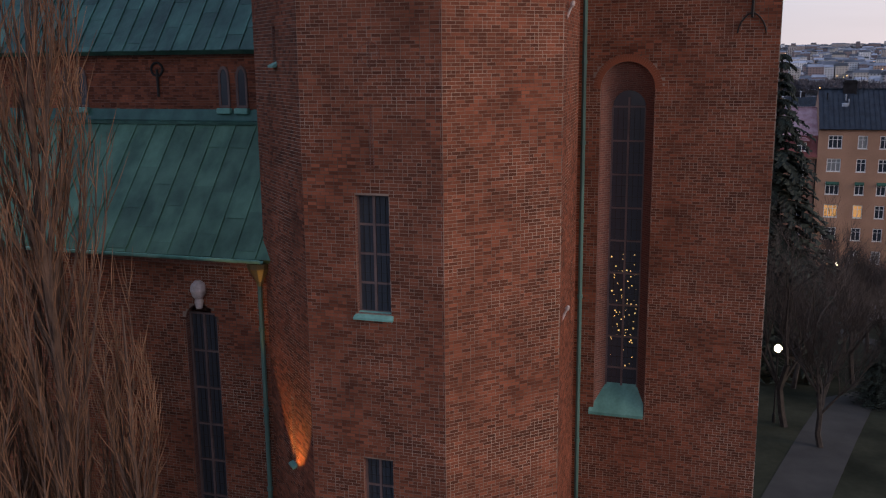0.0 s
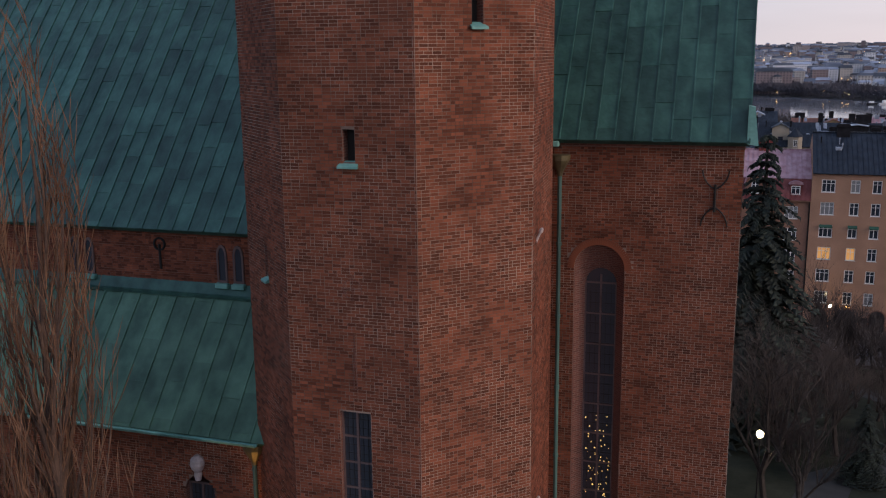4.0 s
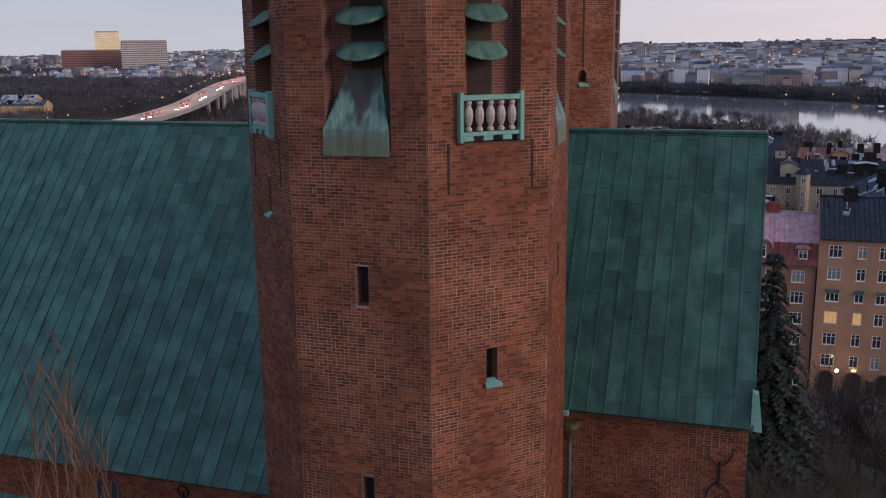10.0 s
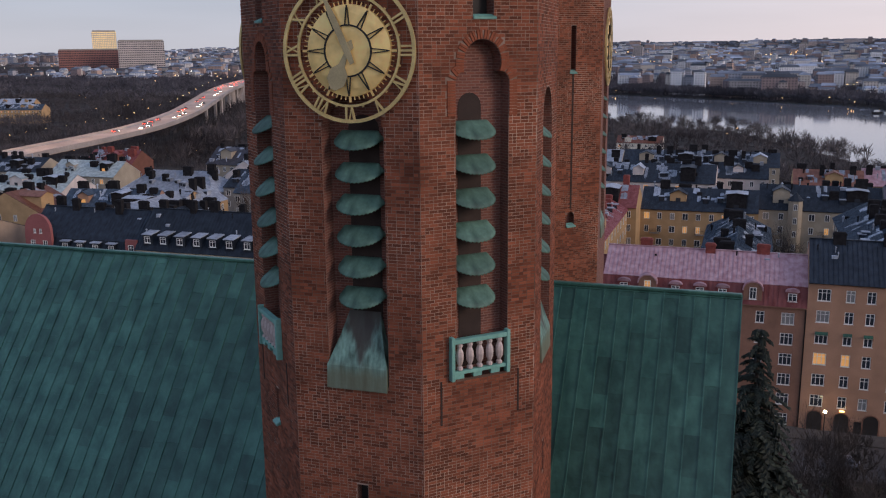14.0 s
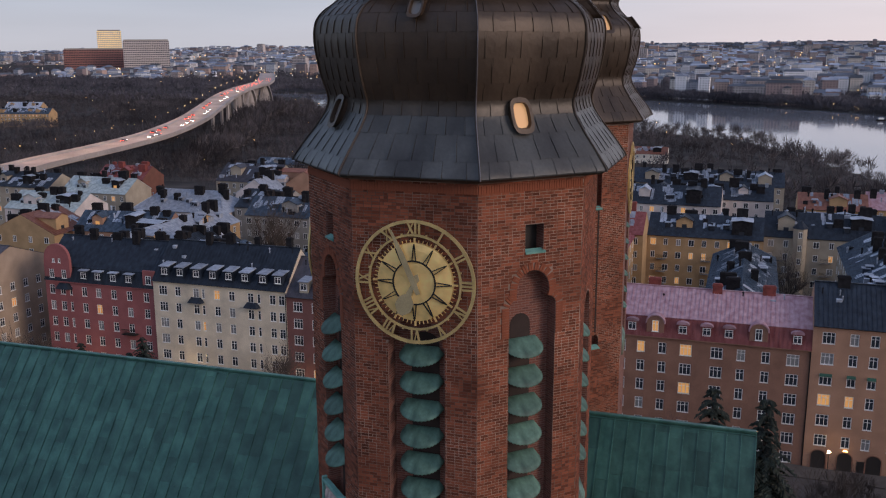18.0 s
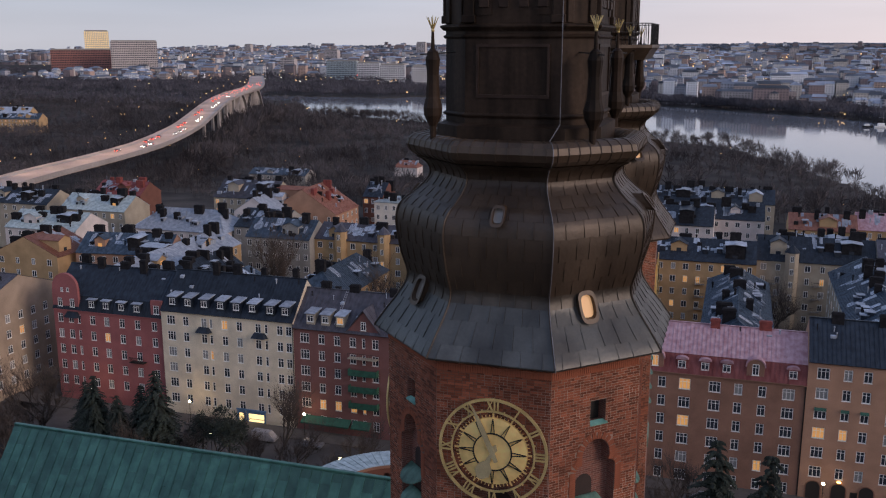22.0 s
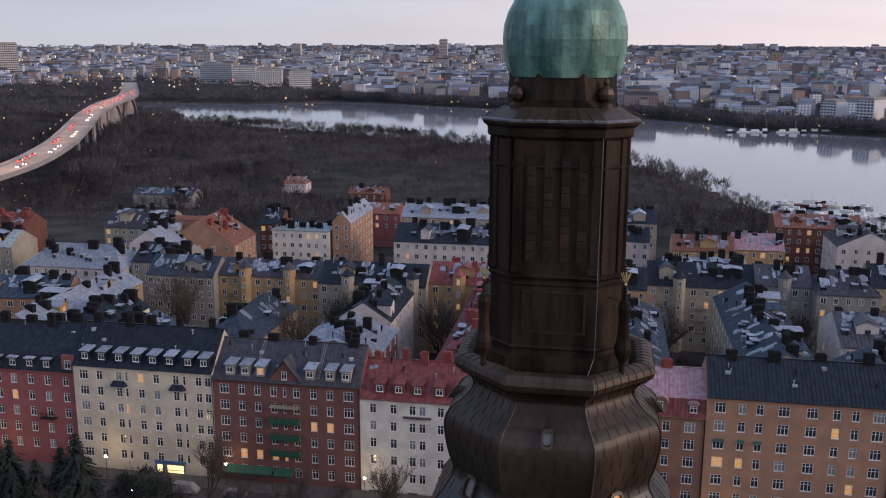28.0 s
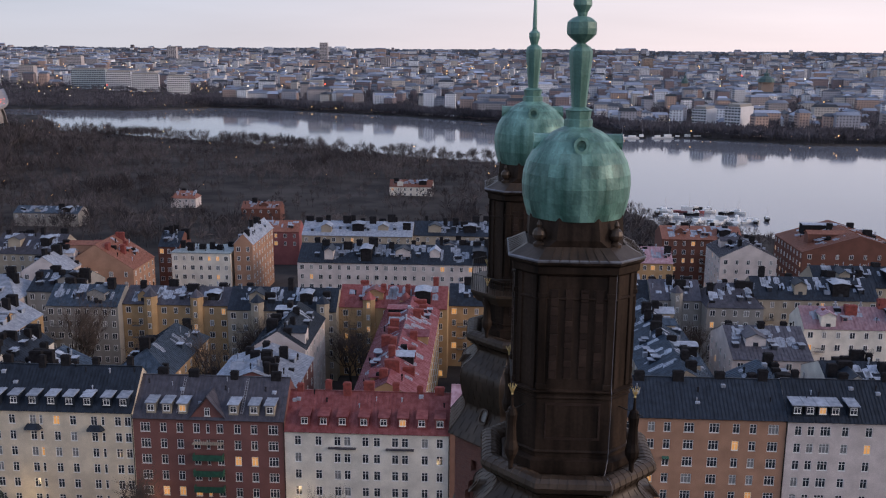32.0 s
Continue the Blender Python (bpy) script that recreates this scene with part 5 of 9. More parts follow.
def street_house(label, x0, x1, yf, zb, eave, ridge, wallk, roofk, cols, rows, fh=3.05, dorm=(), depth=12.0, first=1.75, wh=1.7, lit=0.03, roof_run=6.0, mansard=0.0, chim=3, chimm=None, arched=False, dormwall=None, ground=True, lits=()):
    """A town house in the street row: cut facade, windows, seamed roof, dormers, chimneys, drainpipe, street door."""
    hs = thing("apartment_house", label, "house", "houses along the street")
    W = x1 - x0
    holes, wins = [], []
    for r in range(rows):
        zc = eave - first - fh * r
        for fr, w, bars in cols:
            xc = x0 + fr * W
            holes.append((xc - w / 2, xc + w / 2, zc - wh / 2, zc + wh / 2))
            wins.append((xc, zc, w, bars, (cols.index((fr, w, bars)), r) in lits))
    gz = eave - first - fh * (rows - 0.35) - 0.2
    doors = []
    if ground:
        for i, (fr, w, bars) in enumerate(cols):
            if i % 2 == 0:
                xc = x0 + fr * W
                doors.append((xc - 0.9, xc + 0.9, zb + 0.35, min(gz - 0.4, zb + 3.0)))
    bm = B()
    zf = zb - 2.0
    cut_wall(bm, x0, x1, yf, zf, eave, holes + doors)
    for q in (((x1, yf, zf), (x1, yf + depth, zf), (x1, yf + depth, eave), (x1, yf, eave)), ((x0, yf + depth, zf), (x0, yf, zf), (x0, yf, eave), (x0, yf + depth, eave)),
              ((x1, yf + depth, zf), (x0, yf + depth, zf), (x0, yf + depth, eave), (x1, yf + depth, eave))):
        bm.faces.new([bm.verts.new(p) for p in q])
    ym, zm = yf + roof_run, ridge
    for x in (x0, x1):
        bm.faces.new([bm.verts.new(p) for p in ((x, yf, eave), (x, yf + depth, eave), (x, ym, zm))])
    bmesh.ops.remove_doubles(bm, verts=bm.verts[:], dist=0.001)
    part("wall", bm, PL[wallk], hs)
    for xc, zc, w, bars, on in wins:
        put_window(hs, xc, yf + 0.12, zc, w, wh, bars, lit=1.0 if on else lit)
    for a, b, c, d in doors:
        bm = B()
        box(bm, a, b, yf + 0.12, yf + 0.16, c, d)
        for k in range(3):
            box(bm, a + 0.1 + k * 0.57, a + 0.55 + k * 0.57, yf + 0.10, yf + 0.125, c + 0.2, d - 0.5)
        lamp = wrnd.random() < 0.1
        part("shop_front", bm, WARM if lamp else DARKDOOR, hs, "dark ground-floor opening" if not lamp else "lit shop window")
    bm = B()
    box(bm, x0, x1, yf - 0.28, yf, eave - 0.22, eave - 0.02, 0.03)
    part("eave_moulding", bm, PL[wallk], hs)
    bm = B()
    box(bm, x0, x1, yf - 0.05, yf, gz - 0.25, gz - 0.1)
    part("string_course", bm, PL[wallk], hs)
    rm = RF[roofk]
    if mansard:
        my, mz = yf + 0.9, eave + mansard
        slope("mansard", hs, (x0, yf - 0.3, eave), (x1, yf - 0.3, eave), (x1, my, mz), (x0, my, mz), RF["red"] if roofk == "pink" else rm)
        slope("roof", hs, (x0, my - 0.1, mz), (x1, my - 0.1, mz), (x1, ym, zm), (x0, ym, zm), rm)
    else:
        slope("roof", hs, (x0, yf - 0.45, eave - 0.05), (x1, yf - 0.45, eave - 0.05), (x1, ym, zm), (x0, ym, zm), rm)
    slope("back_roof", hs, (x0, yf + depth + 0.4, eave), (x1, yf + depth + 0.4, eave), (x1, ym, zm), (x0, ym, zm), rm, 3)
    bm = B()
    box(bm, x0, x1, ym - 0.15, ym + 0.15, zm - 0.05, zm + 0.1)
    part("ridge_cap", bm, rm, hs)
    for fr in dorm:
        zz = eave + (0.55 if mansard else 0.95)
        dy = yf + (0.1 if mansard else 0.95 / (zm - eave) * (roof_run + 0.45) - 0.75)
        dormer(hs, x0 + fr * W, dy, zz, 1.6, 1.6, dormwall or rm, rm if arched or roofk == "red" else RF["frost"], 2.4, arched)
    for i in range(chim):
        fx = x0 + W * (i + 0.35 + 0.3 * wrnd.random()) / chim
        chimney(hs, fx, ym + wrnd.uniform(-0.6, 0.9), zm, wrnd.uniform(1.0, 1.9), 0.8, wrnd.uniform(0.9, 1.7), chimm)
    for i in range(9):
        u, v = wrnd.uniform(0.03, 0.97), wrnd.uniform(0.35, 0.95)
        px, py, zr = x0 + W * u, yf + roof_run * v, eave + (zm - eave) * v
        bm = B()
        if i % 3:
            r = wrnd.uniform(0.06, 0.13)
            lathe(bm, [(r, zr - 0.3), (r, zr + 0.7), (r * 1.8, zr + 0.72), (r * 1.8, zr + 0.8), (0.02, zr + 0.95)], 6, px, py)
            part("vent_pipe", bm, CHIM if i % 2 else RF["frost"], hs)
        else:
            box(bm, px - 0.4, px + 0.4, py - 0.35, py + 0.35, zr - 0.5, zr + 0.3, 0.05)
            part("roof_hatch", bm, RF["frost"], hs)
    bm = B()
    tube(bm, (x1 - 0.12, yf - 0.1, zb + 0.1), (x1 - 0.12, yf - 0.1, eave - 0.1), 0.07)
    part("drainpipe", bm, IRON, hs)
    for i in range(2):
        bm = B()
        xl = x0 + W * (0.3 + 0.42 * i)
        p0, p1 = Vector((xl, yf + 0.2, eave + (zm - eave) * 0.15)), Vector((xl, ym - 0.4, zm - 0.2))
        if roofk == "grey":
            for s in (-0.2, 0.2):
                tube(bm, p0 + Vector((s, -0.1, 0.12)), p1 + Vector((s, -0.1, 0.12)), 0.03, n=4)
            for j in range(14):
                c = p0.lerp(p1, (j + 0.5) / 14) + Vector((0, -0.1, 0.13))
                tube(bm, c - Vector((0.2, 0, 0)), c + Vector((0.2, 0, 0)), 0.03, n=4)
            part("roof_ladder", bm, mat("ladder_metal", (0.4, 0.4, 0.42), 0.5, 0.3), hs)
        else:
            bm.free()
    return hs


DARKDOOR = glassy("dark_door", (0.03, 0.026, 0.024), 0.3)
S, D = 1.15, 1.7
YF = 106.6
c8 = lambda *w: [(f, D if k == "d" else S if k == "s" else 0.6, 3 if k == "d" else 2 if k == "s" else 1) for f, k in w]
h_red = street_house("dark red plaster apartment house with rounded gable and black mansard roof", -114, -90.2, YF + 0.4, -7.5, 9.6, 17.0, "red", "black",
                     c8((0.06, "s"), (0.16, "s"), (0.235, "n"), (0.36, "s"), (0.49, "s"), (0.63, "s"), (0.77, "s"), (0.92, "s")), 5, mansard=2.6, dorm=(0.36, 0.49, 0.63, 0.77), chim=5)
h_cream = street_house("cream plaster apartment house with black tin roof and dormers", -90.2, -63.9, YF, -8.0, 11.4, 17.6, "cream", "black",
                       c8((0.075, "d"), (0.19, "s"), (0.33, "s"), (0.385, "n"), (0.49, "s"), (0.60, "s"), (0.74, "s"), (0.80, "n"), (0.90, "s"), (0.965, "s")), 6, fh=2.95, dorm=(0.09, 0.21, 0.335, 0.46, 0.58, 0.70, 0.83, 0.94), chim=5)
h_brown = street_house("brownish red brick apartment house with green balconies and grey tin roof", -63.9, -37.6, YF, -8.3, 10.6, 16.2, "brownred", "grey",
                       c8((0.08, "d"), (0.20, "s"), (0.31, "s"), (0.42, "s"), (0.495, "n"), (0.575, "s"), (0.69, "s"), (0.80, "s"), (0.925, "d")), 6, fh=2.95, dorm=(0.12, 0.225, 0.33, 0.665, 0.80, 0.905), chim=4, lit=0.01, lits=((2, 4), (3, 4), (4, 4), (6, 2), (7, 2)), dormwall=PL["beige"])
h_white = street_house("off-white plaster apartment house with red tin roof and dormers", -37.6, -9.3, YF, -8.6, 8.9, 14.0, "white", "red",
                       c8((0.08, "s"), (0.205, "s"), (0.32, "s"), (0.38, "s"), (0.49, "s"), (0.56, "s"), (0.67, "s"), (0.73, "s"), (0.85, "s"), (0.94, "s")), 5, fh=3.1, dorm=(0.12, 0.235, 0.35, 0.48, 0.60, 0.715, 0.83, 0.94), chim=7, chimm=CHIMRED, lit=0.02)
h_mansard = street_house("brown plaster apartment house with pinkish red mansard roof", -9.3, 18.9, YF - 0.4, -8.6, 9.6, 15.8, "brown", "pink",
                         c8((0.06, "s"), (0.16, "s"), (0.27, "s"), (0.39, "d"), (0.545, "d"), (0.665, "s"), (0.785, "s"), (0.915, "d")), 6, fh=2.95, mansard=2.8, dorm=(0.11, 0.37, 0.49, 0.60, 0.93), arched=True, chim=3, chimm=CHIMRED, dormwall=RF["red"])
h_orange = street_house("orange plaster apartment house with black tin roof and arched doors", 18.9, 46.6, YF - 0.6, -8.6, 13.4, 18.3, "orange", "black",
                        c8((0.075, "d"), (0.195, "s"), (0.29, "s"), (0.42, "d"), (0.57, "d"), (0.70, "s"), (0.80, "s"), (0.92, "d")), 6, fh=3.05, chim=4, lit=0.0, lits=((0, 3), (1, 3), (5, 1), (6, 4)))
h_pale = street_house("pale pinkish white apartment house with dark roof and dormers", 46.6, 76, YF - 0.8, -8.6, 13.4, 18.6, "pale", "black",
                      c8((0.06, "s"), (0.13, "s"), (0.21, "d"), (0.32, "s"), (0.45, "s"), (0.60, "s"), (0.72, "d"), (0.9, "s")), 6, fh=3.05, dorm=(0.05, 0.12, 0.19, 0.26, 0.36), chim=4)
h_corner = street_house("brownish plaster corner house across the side street", -152, -123, YF - 14, -7, 9.0, 15.0, "tan", "grey",
                        c8((0.08, "s"), (0.2, "s"), (0.33, "d"), (0.48, "s"), (0.62, "s"), (0.76, "d"), (0.92, "s")), 5, depth=32, roof_run=16, chim=3)
for r in range(5):
    for i in range(9):
        put_window(h_corner, -123 + 0.02, YF - 12 + 3.4 * i, 7.2 - 3.05 * r, S, 1.6, 2, turn=90)

# the rounded gable and parapet of the red house
bm = B()
pts = [(-114.0, 9.6), (-108.3, 9.6), (-108.3, 12.6)] + [(-111.1 + 2.8 * math.cos(a), 13.6 + 2.9 * math.sin(a)) for a in [math.pi * i / 10 for i in range(11)]] + [(-114.0, 12.6)]
loft(bm, [[(x, YF + 0.38, z) for x, z in pts], [(x, YF + 1.0, z) for x, z in pts]])
part("gable", bm, PL["red"], h_red, "rounded red gable")
for x in (-111.7, -110.4):
    put_window(h_red, x, YF + 0.37, 13.4, 0.5, 0.8, 1, lit=0)
for x in (-112.3, -109.6):
    put_window(h_red, x, YF + 0.37, 10.9, 1.0, 1.6, 2, lit=0)
bm = B()
box(bm, -92.6, -90.25, YF + 0.36, YF + 0.9, 9.6, 12.8)
part("parapet", bm, PL["red"], h_red)
put_window(h_red, -91.4, YF + 0.35, 11.1, S, 1.6, 2, lit=0)
# canopies on the cream house
for fr in (0.33, 0.75):
    x = -90.2 + fr * 26.3
    bm = B()
    loft(bm, [[(x - 1.7, YF, 8.0), (x + 1.7, YF, 8.0), (x + 1.3, YF - 0.9, 8.0), (x - 1.3, YF - 0.9, 8.0)], [(x - 1.0, YF, 8.9), (x + 1.0, YF, 8.9), (x + 0.6, YF - 0.2, 8.9), (x - 0.6, YF - 0.2, 8.9)]])
    part("bay_canopy", bm, RF["black"], h_cream, "small dark tin canopy")
# gable and balconies of the brown house
gx = -63.9 + 0.497 * 26.3
bm = B()
pts = [(gx - 2.9, 10.6), (gx + 2.9, 10.6), (gx + 2.9, 10.9), (gx, 14.4), (gx - 2.9, 10.9)]
loft(bm, [[(x, YF - 0.02, z) for x, z in pts], [(x, YF + 0.9, z) for x, z in pts]])
part("gable", bm, PL["brownred"], h_brown)
put_window(h_brown, gx, YF - 0.03, 11.9, 0.95, 1.5, 2, lit=0)
for s in (-1, 1):
    slope("gable_roof", h_brown, (gx + s * 3.2, YF - 0.3, 10.75), (gx + s * 3.2, YF + 3.6, 10.75), (gx, YF + 4.8, 14.75), (gx, YF - 0.3, 14.75), RF["grey"], 0.8)
for i in range(4):
    z = 6.6 - 2.95 * i
    bm = B()
    box(bm, gx - 2.6, gx + 2.6, YF - 1.1, YF, z - 0.35, z - 0.2)
    bal = part("balcony", bm, PL["beige"] if i == 0 else GREENPAINT, h_brown, "" if i == 0 else "dark green balcony")
    bm = B()
    if i:
        box(bm, gx - 2.6, gx + 2.6, YF - 1.1, YF - 1.05, z - 0.2, z + 0.75)
        for x in (gx - 2.6, gx + 2.55):
            box(bm, x, x + 0.05, YF - 1.05, YF, z - 0.2, z + 0.75)
    else:
        for j in range(15):
            tube(bm, (gx - 2.55 + 5.1 * j / 14, YF - 1.05, z - 0.2), (gx - 2.55 + 5.1 * j / 14, YF - 1.05, z + 0.7), 0.02, n=4)
        tube(bm, (gx - 2.6, YF - 1.05, z + 0.7), (gx + 2.6, YF - 1.05, z + 0.7), 0.03, n=4)
    part("railing", bm, GREENPAINT if i else IRON, bal)
# green awnings over the ground floor of the brown house
for x0, x1 in ((-62.4, -53.4), (-53.0, -49.6)):
    bm = B()
    loft(bm, [[(x, YF, -5.2), (x, YF - 1.5, -6.0), (x, YF - 1.5, -6.25), (x, YF, -5.35)] for x in (x0, x1)])
    part("awning", bm, GREENPAINT, h_brown, "dark green shop awning")
# blinds over three windows of the orange house
for fr, w in ((0.075, 1.45), (0.195, 0.95), (0.29, 0.95)):
    x = 18.9 + fr * 27.7
    bm = B()
    loft(bm, [[(u, YF - 0.6, 6.42), (u, YF - 0.95, 6.1), (u, YF - 0.95, 6.05), (u, YF - 0.62, 6.1)] for u in (x - w / 2 - 0.1, x + w / 2 + 0.1)])
    part("window_blind", bm, GREENPAINT, h_orange, "green window blind")
# arched doorways of the orange house, with a lamp over one
for i, x in enumerate((20.9, 24.4, 28.2, 40.0)):
    pts = [(x - 1.15, -8.6), (x + 1.15, -8.6)] + arc(x - 1.15, x + 1.15, -6.0, -4.95)[::-1]
    inn = [(x - 0.98, -8.6), (x + 0.98, -8.6)] + arc(x - 0.98, x + 0.98, -6.0, -5.12)[::-1]
    bm = B()
    vo, vi, vb = [[bm.verts.new((p, y, q)) for p, q in c] for y, c in ((YF - 0.72, pts), (YF - 0.72, inn), (YF - 0.6, pts))]
    for j in range(len(pts)):
        k = (j + 1) % len(pts)
        bm.faces.new((vo[j], vo[k], vi[k], vi[j]))
        bm.faces.new((vo[k], vo[j], vb[j], vb[k]))
    arch = part("doorway", bm, PL["brown"], h_orange, "arched dark doorway")
    bm = B()
    bm.faces.new([bm.verts.new((p, YF - 0.66, q)) for p, q in inn])
    part("door_leaf", bm, DARKDOOR, arch)
    if i in (1, 3):
        bm = B()
        box(bm, x - 0.3, x + 0.3, YF - 0.95, YF - 0.72, -4.85, -4.65, 0.05)
        part("door_lamp", bm, LAMPWARM, arch, "small warm door lamp")
# lit shop front with a blue surround, and its neighbour
for x0, x1 in ((-73.3, -70.2), (-75.2, -74.2)):
    bm = B()
    cut_wall(bm, x0 - 0.35, x1 + 0.35, YF - 0.12, -8.2, -5.9, [(x0, x1, -7.9, -6.4)], 0.1)
    box(bm, x0 - 0.45, x1 + 0.45, YF - 0.2, YF, -5.9, -5.6)
    sh = part("shop_window", bm, mat("blue_shop_paint", (0.10, 0.20, 0.34), 0.6), h_cream, "lit shop window in a blue surround")
    bm = B()
    box(bm, x0, x1, YF - 0.04, YF - 0.03, -7.9, -6.4)
    part("pane", bm, SHOPGLOW, sh)
# wrought balcony and dark canopy on the red house
bm = B()
box(bm, -97.2, -94.2, YF - 0.7, YF + 0.4, 0.75, 0.9)
bal = part("balcony", bm, IRON, h_red, "small dark iron balcony")
bm = B()
for j in range(16):
    tube(bm, (-97.1 + 2.8 * j / 15, YF - 0.65, 0.9), (-97.1 + 2.8 * j / 15, YF - 0.65, 1.8), 0.03, n=4)
tube(bm, (-97.2, YF - 0.65, 1.8), (-94.2, YF - 0.65, 1.8), 0.05, n=4)
part("railing", bm, IRON, bal)
bm = B()
loft(bm, [[(-111.6, YF + 0.4, 8.2), (-107.9, YF + 0.4, 8.2), (-108.3, YF - 0.5, 8.2), (-111.2, YF - 0.5, 8.2)], [(-110.9, YF + 0.4, 9.2), (-108.6, YF + 0.4, 9.2), (-109.0, YF + 0.2, 9.2), (-110.5, YF + 0.2, 9.2)]])
part("bay_canopy", bm, RF["black"], h_red, "small dark tin canopy")
# raised fields of the white house
for fr in (0.35, 0.70):
    x = -37.6 + fr * 28.3
    bm = B()
    box(bm, x - 2.4, x + 2.4, YF - 0.55, YF, 5.9, 6.1)
    part("ledge", bm, RF["grey"], h_white)
# two arched wall dormers of the brown mansard house
for fr in (0.23, 0.745):
    x = -9.3 + fr * 28.2
    pts = [(x - 1.25, 9.55), (x + 1.25, 9.55), (x + 1.25, 11.6)] + [(x + 1.25 * math.cos(a), 11.6 + 1.15 * math.sin(a)) for a in [math.pi * i / 8 for i in range(1, 8)]] + [(x - 1.25, 11.6)]
    bm = B()
    loft(bm, [[(p, YF - 0.45, q) for p, q in pts], [(p, YF + 1.4, q) for p, q in pts]])
    g = part("wall_dormer", bm, PL["brown"], h_mansard, "round-topped wall dormer")
    put_window(h_mansard, x, YF - 0.46, 11.2, 0.95, 1.7, 2, lit=1.0 if fr < 0.5 else 0)
    bm = B()
    top = [(x + (1.45) * math.cos(a), 11.6 + 1.35 * math.sin(a)) for a in [math.pi * i / 10 for i in range(11)]]
    inn = [(x + 1.27 * math.cos(a), 11.6 + 1.17 * math.sin(a)) for a in [math.pi * i / 10 for i in range(11)]][::-1]
    loft(bm, [[(p, YF - 0.6, q) for p, q in top + inn], [(p, YF + 1.6, q) for p, q in top + inn]])
    part("dormer_roof", bm, RF["pink"], g)


def block(label, x0, x1, y0, y1, zb, eave, ridge, wallk, roofk, along="x", cols=0, rows=5, side=0, chim=3, lit=0.06, hip=0.0, flat=False, turn=0, turrets=(), chimm=None):
    """A house behind the street: walls, saddle, hip or flat roof, windows towards the street and on one side, turrets, chimneys."""
    hs = thing("apartment_house", label, "house", "houses in the quarter behind")
    cx, cy = (x0 + x1) / 2, (y0 + y1) / 2
    hs.matrix_basis = pose(cx, cy, 0, 0, 0, turn)
    a, b = (x1 - x0) / 2, (y1 - y0) / 2
    bm = B()
    box(bm, -a, a, -b, b, zb, eave)
    if not flat and not hip:
        if along == "x":
            for x in (-a, a):
                bm.faces.new([bm.verts.new(p) for p in ((x, -b, eave), (x, b, eave), (x, 0, ridge))])
        else:
            for y in (-b, b):
                bm.faces.new([bm.verts.new(p) for p in ((-a, y, eave), (a, y, eave), (0, y, ridge))])
    bmesh.ops.remove_doubles(bm, verts=bm.verts[:], dist=0.001)
    part("wall", bm, PL[wallk], hs)
    rm, o = RF[roofk], 0.35
    if flat:
        bm = B()
        box(bm, -a - 0.2, a + 0.2, -b - 0.2, b + 0.2, eave, eave + 0.3)
        part("roof", bm, rm, hs)
    elif along == "x":
        for s in (-1, 1):
            slope("roof", hs, (-a - o * 0, s * (b + o), eave - 0.1), (a, s * (b + o), eave - 0.1), (a - hip, 0, ridge), (-a + hip, 0, ridge), rm, 0.8)
        if hip:
            for s in (-1, 1):
                slope("roof_hip", hs, (s * (a + o), -b - o, eave - 0.1), (s * (a + o), b + o, eave - 0.1), (s * (a - hip), 0.02, ridge), (s * (a - hip), -0.02, ridge), rm, 1.2)
    else:
        for s in (-1, 1):
            slope("roof", hs, (s * (a + o), -b, eave - 0.1), (s * (a + o), b, eave - 0.1), (0, b - hip, ridge), (0, -b + hip, ridge), rm, 0.8)
        if hip:
            for s in (-1, 1):
                slope("roof_hip", hs, (-a - o, s * (b + o), eave - 0.1), (a + o, s * (b + o), eave - 0.1), (0.02, s * (b - hip), ridge), (-0.02, s * (b - hip), ridge), rm, 1.2)
    fh = 3.05
    for r in range(rows):
        for i in range(cols):
            put_small(hs, -a + 2 * a * (i + 0.5) / cols, -b - 0.01, eave - 1.6 - fh * r, 1.0 if (i + r) % 3 else 1.3, 1.55, 2, lit=lit)
        for i in range(abs(side)):
            put_small(hs, math.copysign(a + 0.01, side), -b + 2 * b * (i + 0.5) / abs(side), eave - 1.6 - fh * r, 1.0, 1.5, 2, turn=math.copysign(90, side), lit=lit)
    for t in turrets:
        x = -a + t * 2 * a
        bm = B()
        loft(bm, [ngon(1.6, 8, zb, OFF, x, -b), ngon(1.6, 8, eave + 2.2, OFF, x, -b)])
        tt = part("turret", bm, PL[wallk], hs, "eight-sided stair turret")
        bm = B()
        loft(bm, [ngon(1.85, 8, eave + 2.2, OFF, x, -b), ngon(0.1, 8, eave + 4.0, OFF, x, -b)])
        part("turret_roof", bm, rm, tt)
        for r in range(rows):
            put_small(hs, x, -b - 1.5, eave + 0.8 - fh * r, 0.8, 1.4, 2, lit=lit * 2)
    # iron balconies in two stacks on a long court front
    if cols >= 8 and rows >= 5:
        for u in (0.13, 0.52):
            for r in range(1, 4):
                x, z = -a + 2 * a * u, eave - 2.5 - fh * r
                bm = B()
                box(bm, x - 1.1, x + 1.1, -b - 1.0, -b, z - 0.12, z)
                bc = part("balcony", bm, PL["grey"], hs, "small iron balcony")
                bm = B()
                for j in range(10):
                    tube(bm, (x - 1.08 + 0.24 * j, -b - 0.97, z), (x - 1.08 + 0.24 * j, -b - 0.97, z + 0.95), 0.025, n=3)
                for z1 in (0.1, 0.95):
                    tube(bm, (x - 1.1, -b - 0.97, z + z1), (x + 1.1, -b - 0.97, z + z1), 0.035, n=4)
                for s in (-1.08, 1.08):
                    tube(bm, (x + s, -b - 0.97, z + 0.95), (x + s, -b, z + 0.95), 0.03, n=4)
                part("railing", bm, IRON, bc)
    chim = int(chim * 1.5)
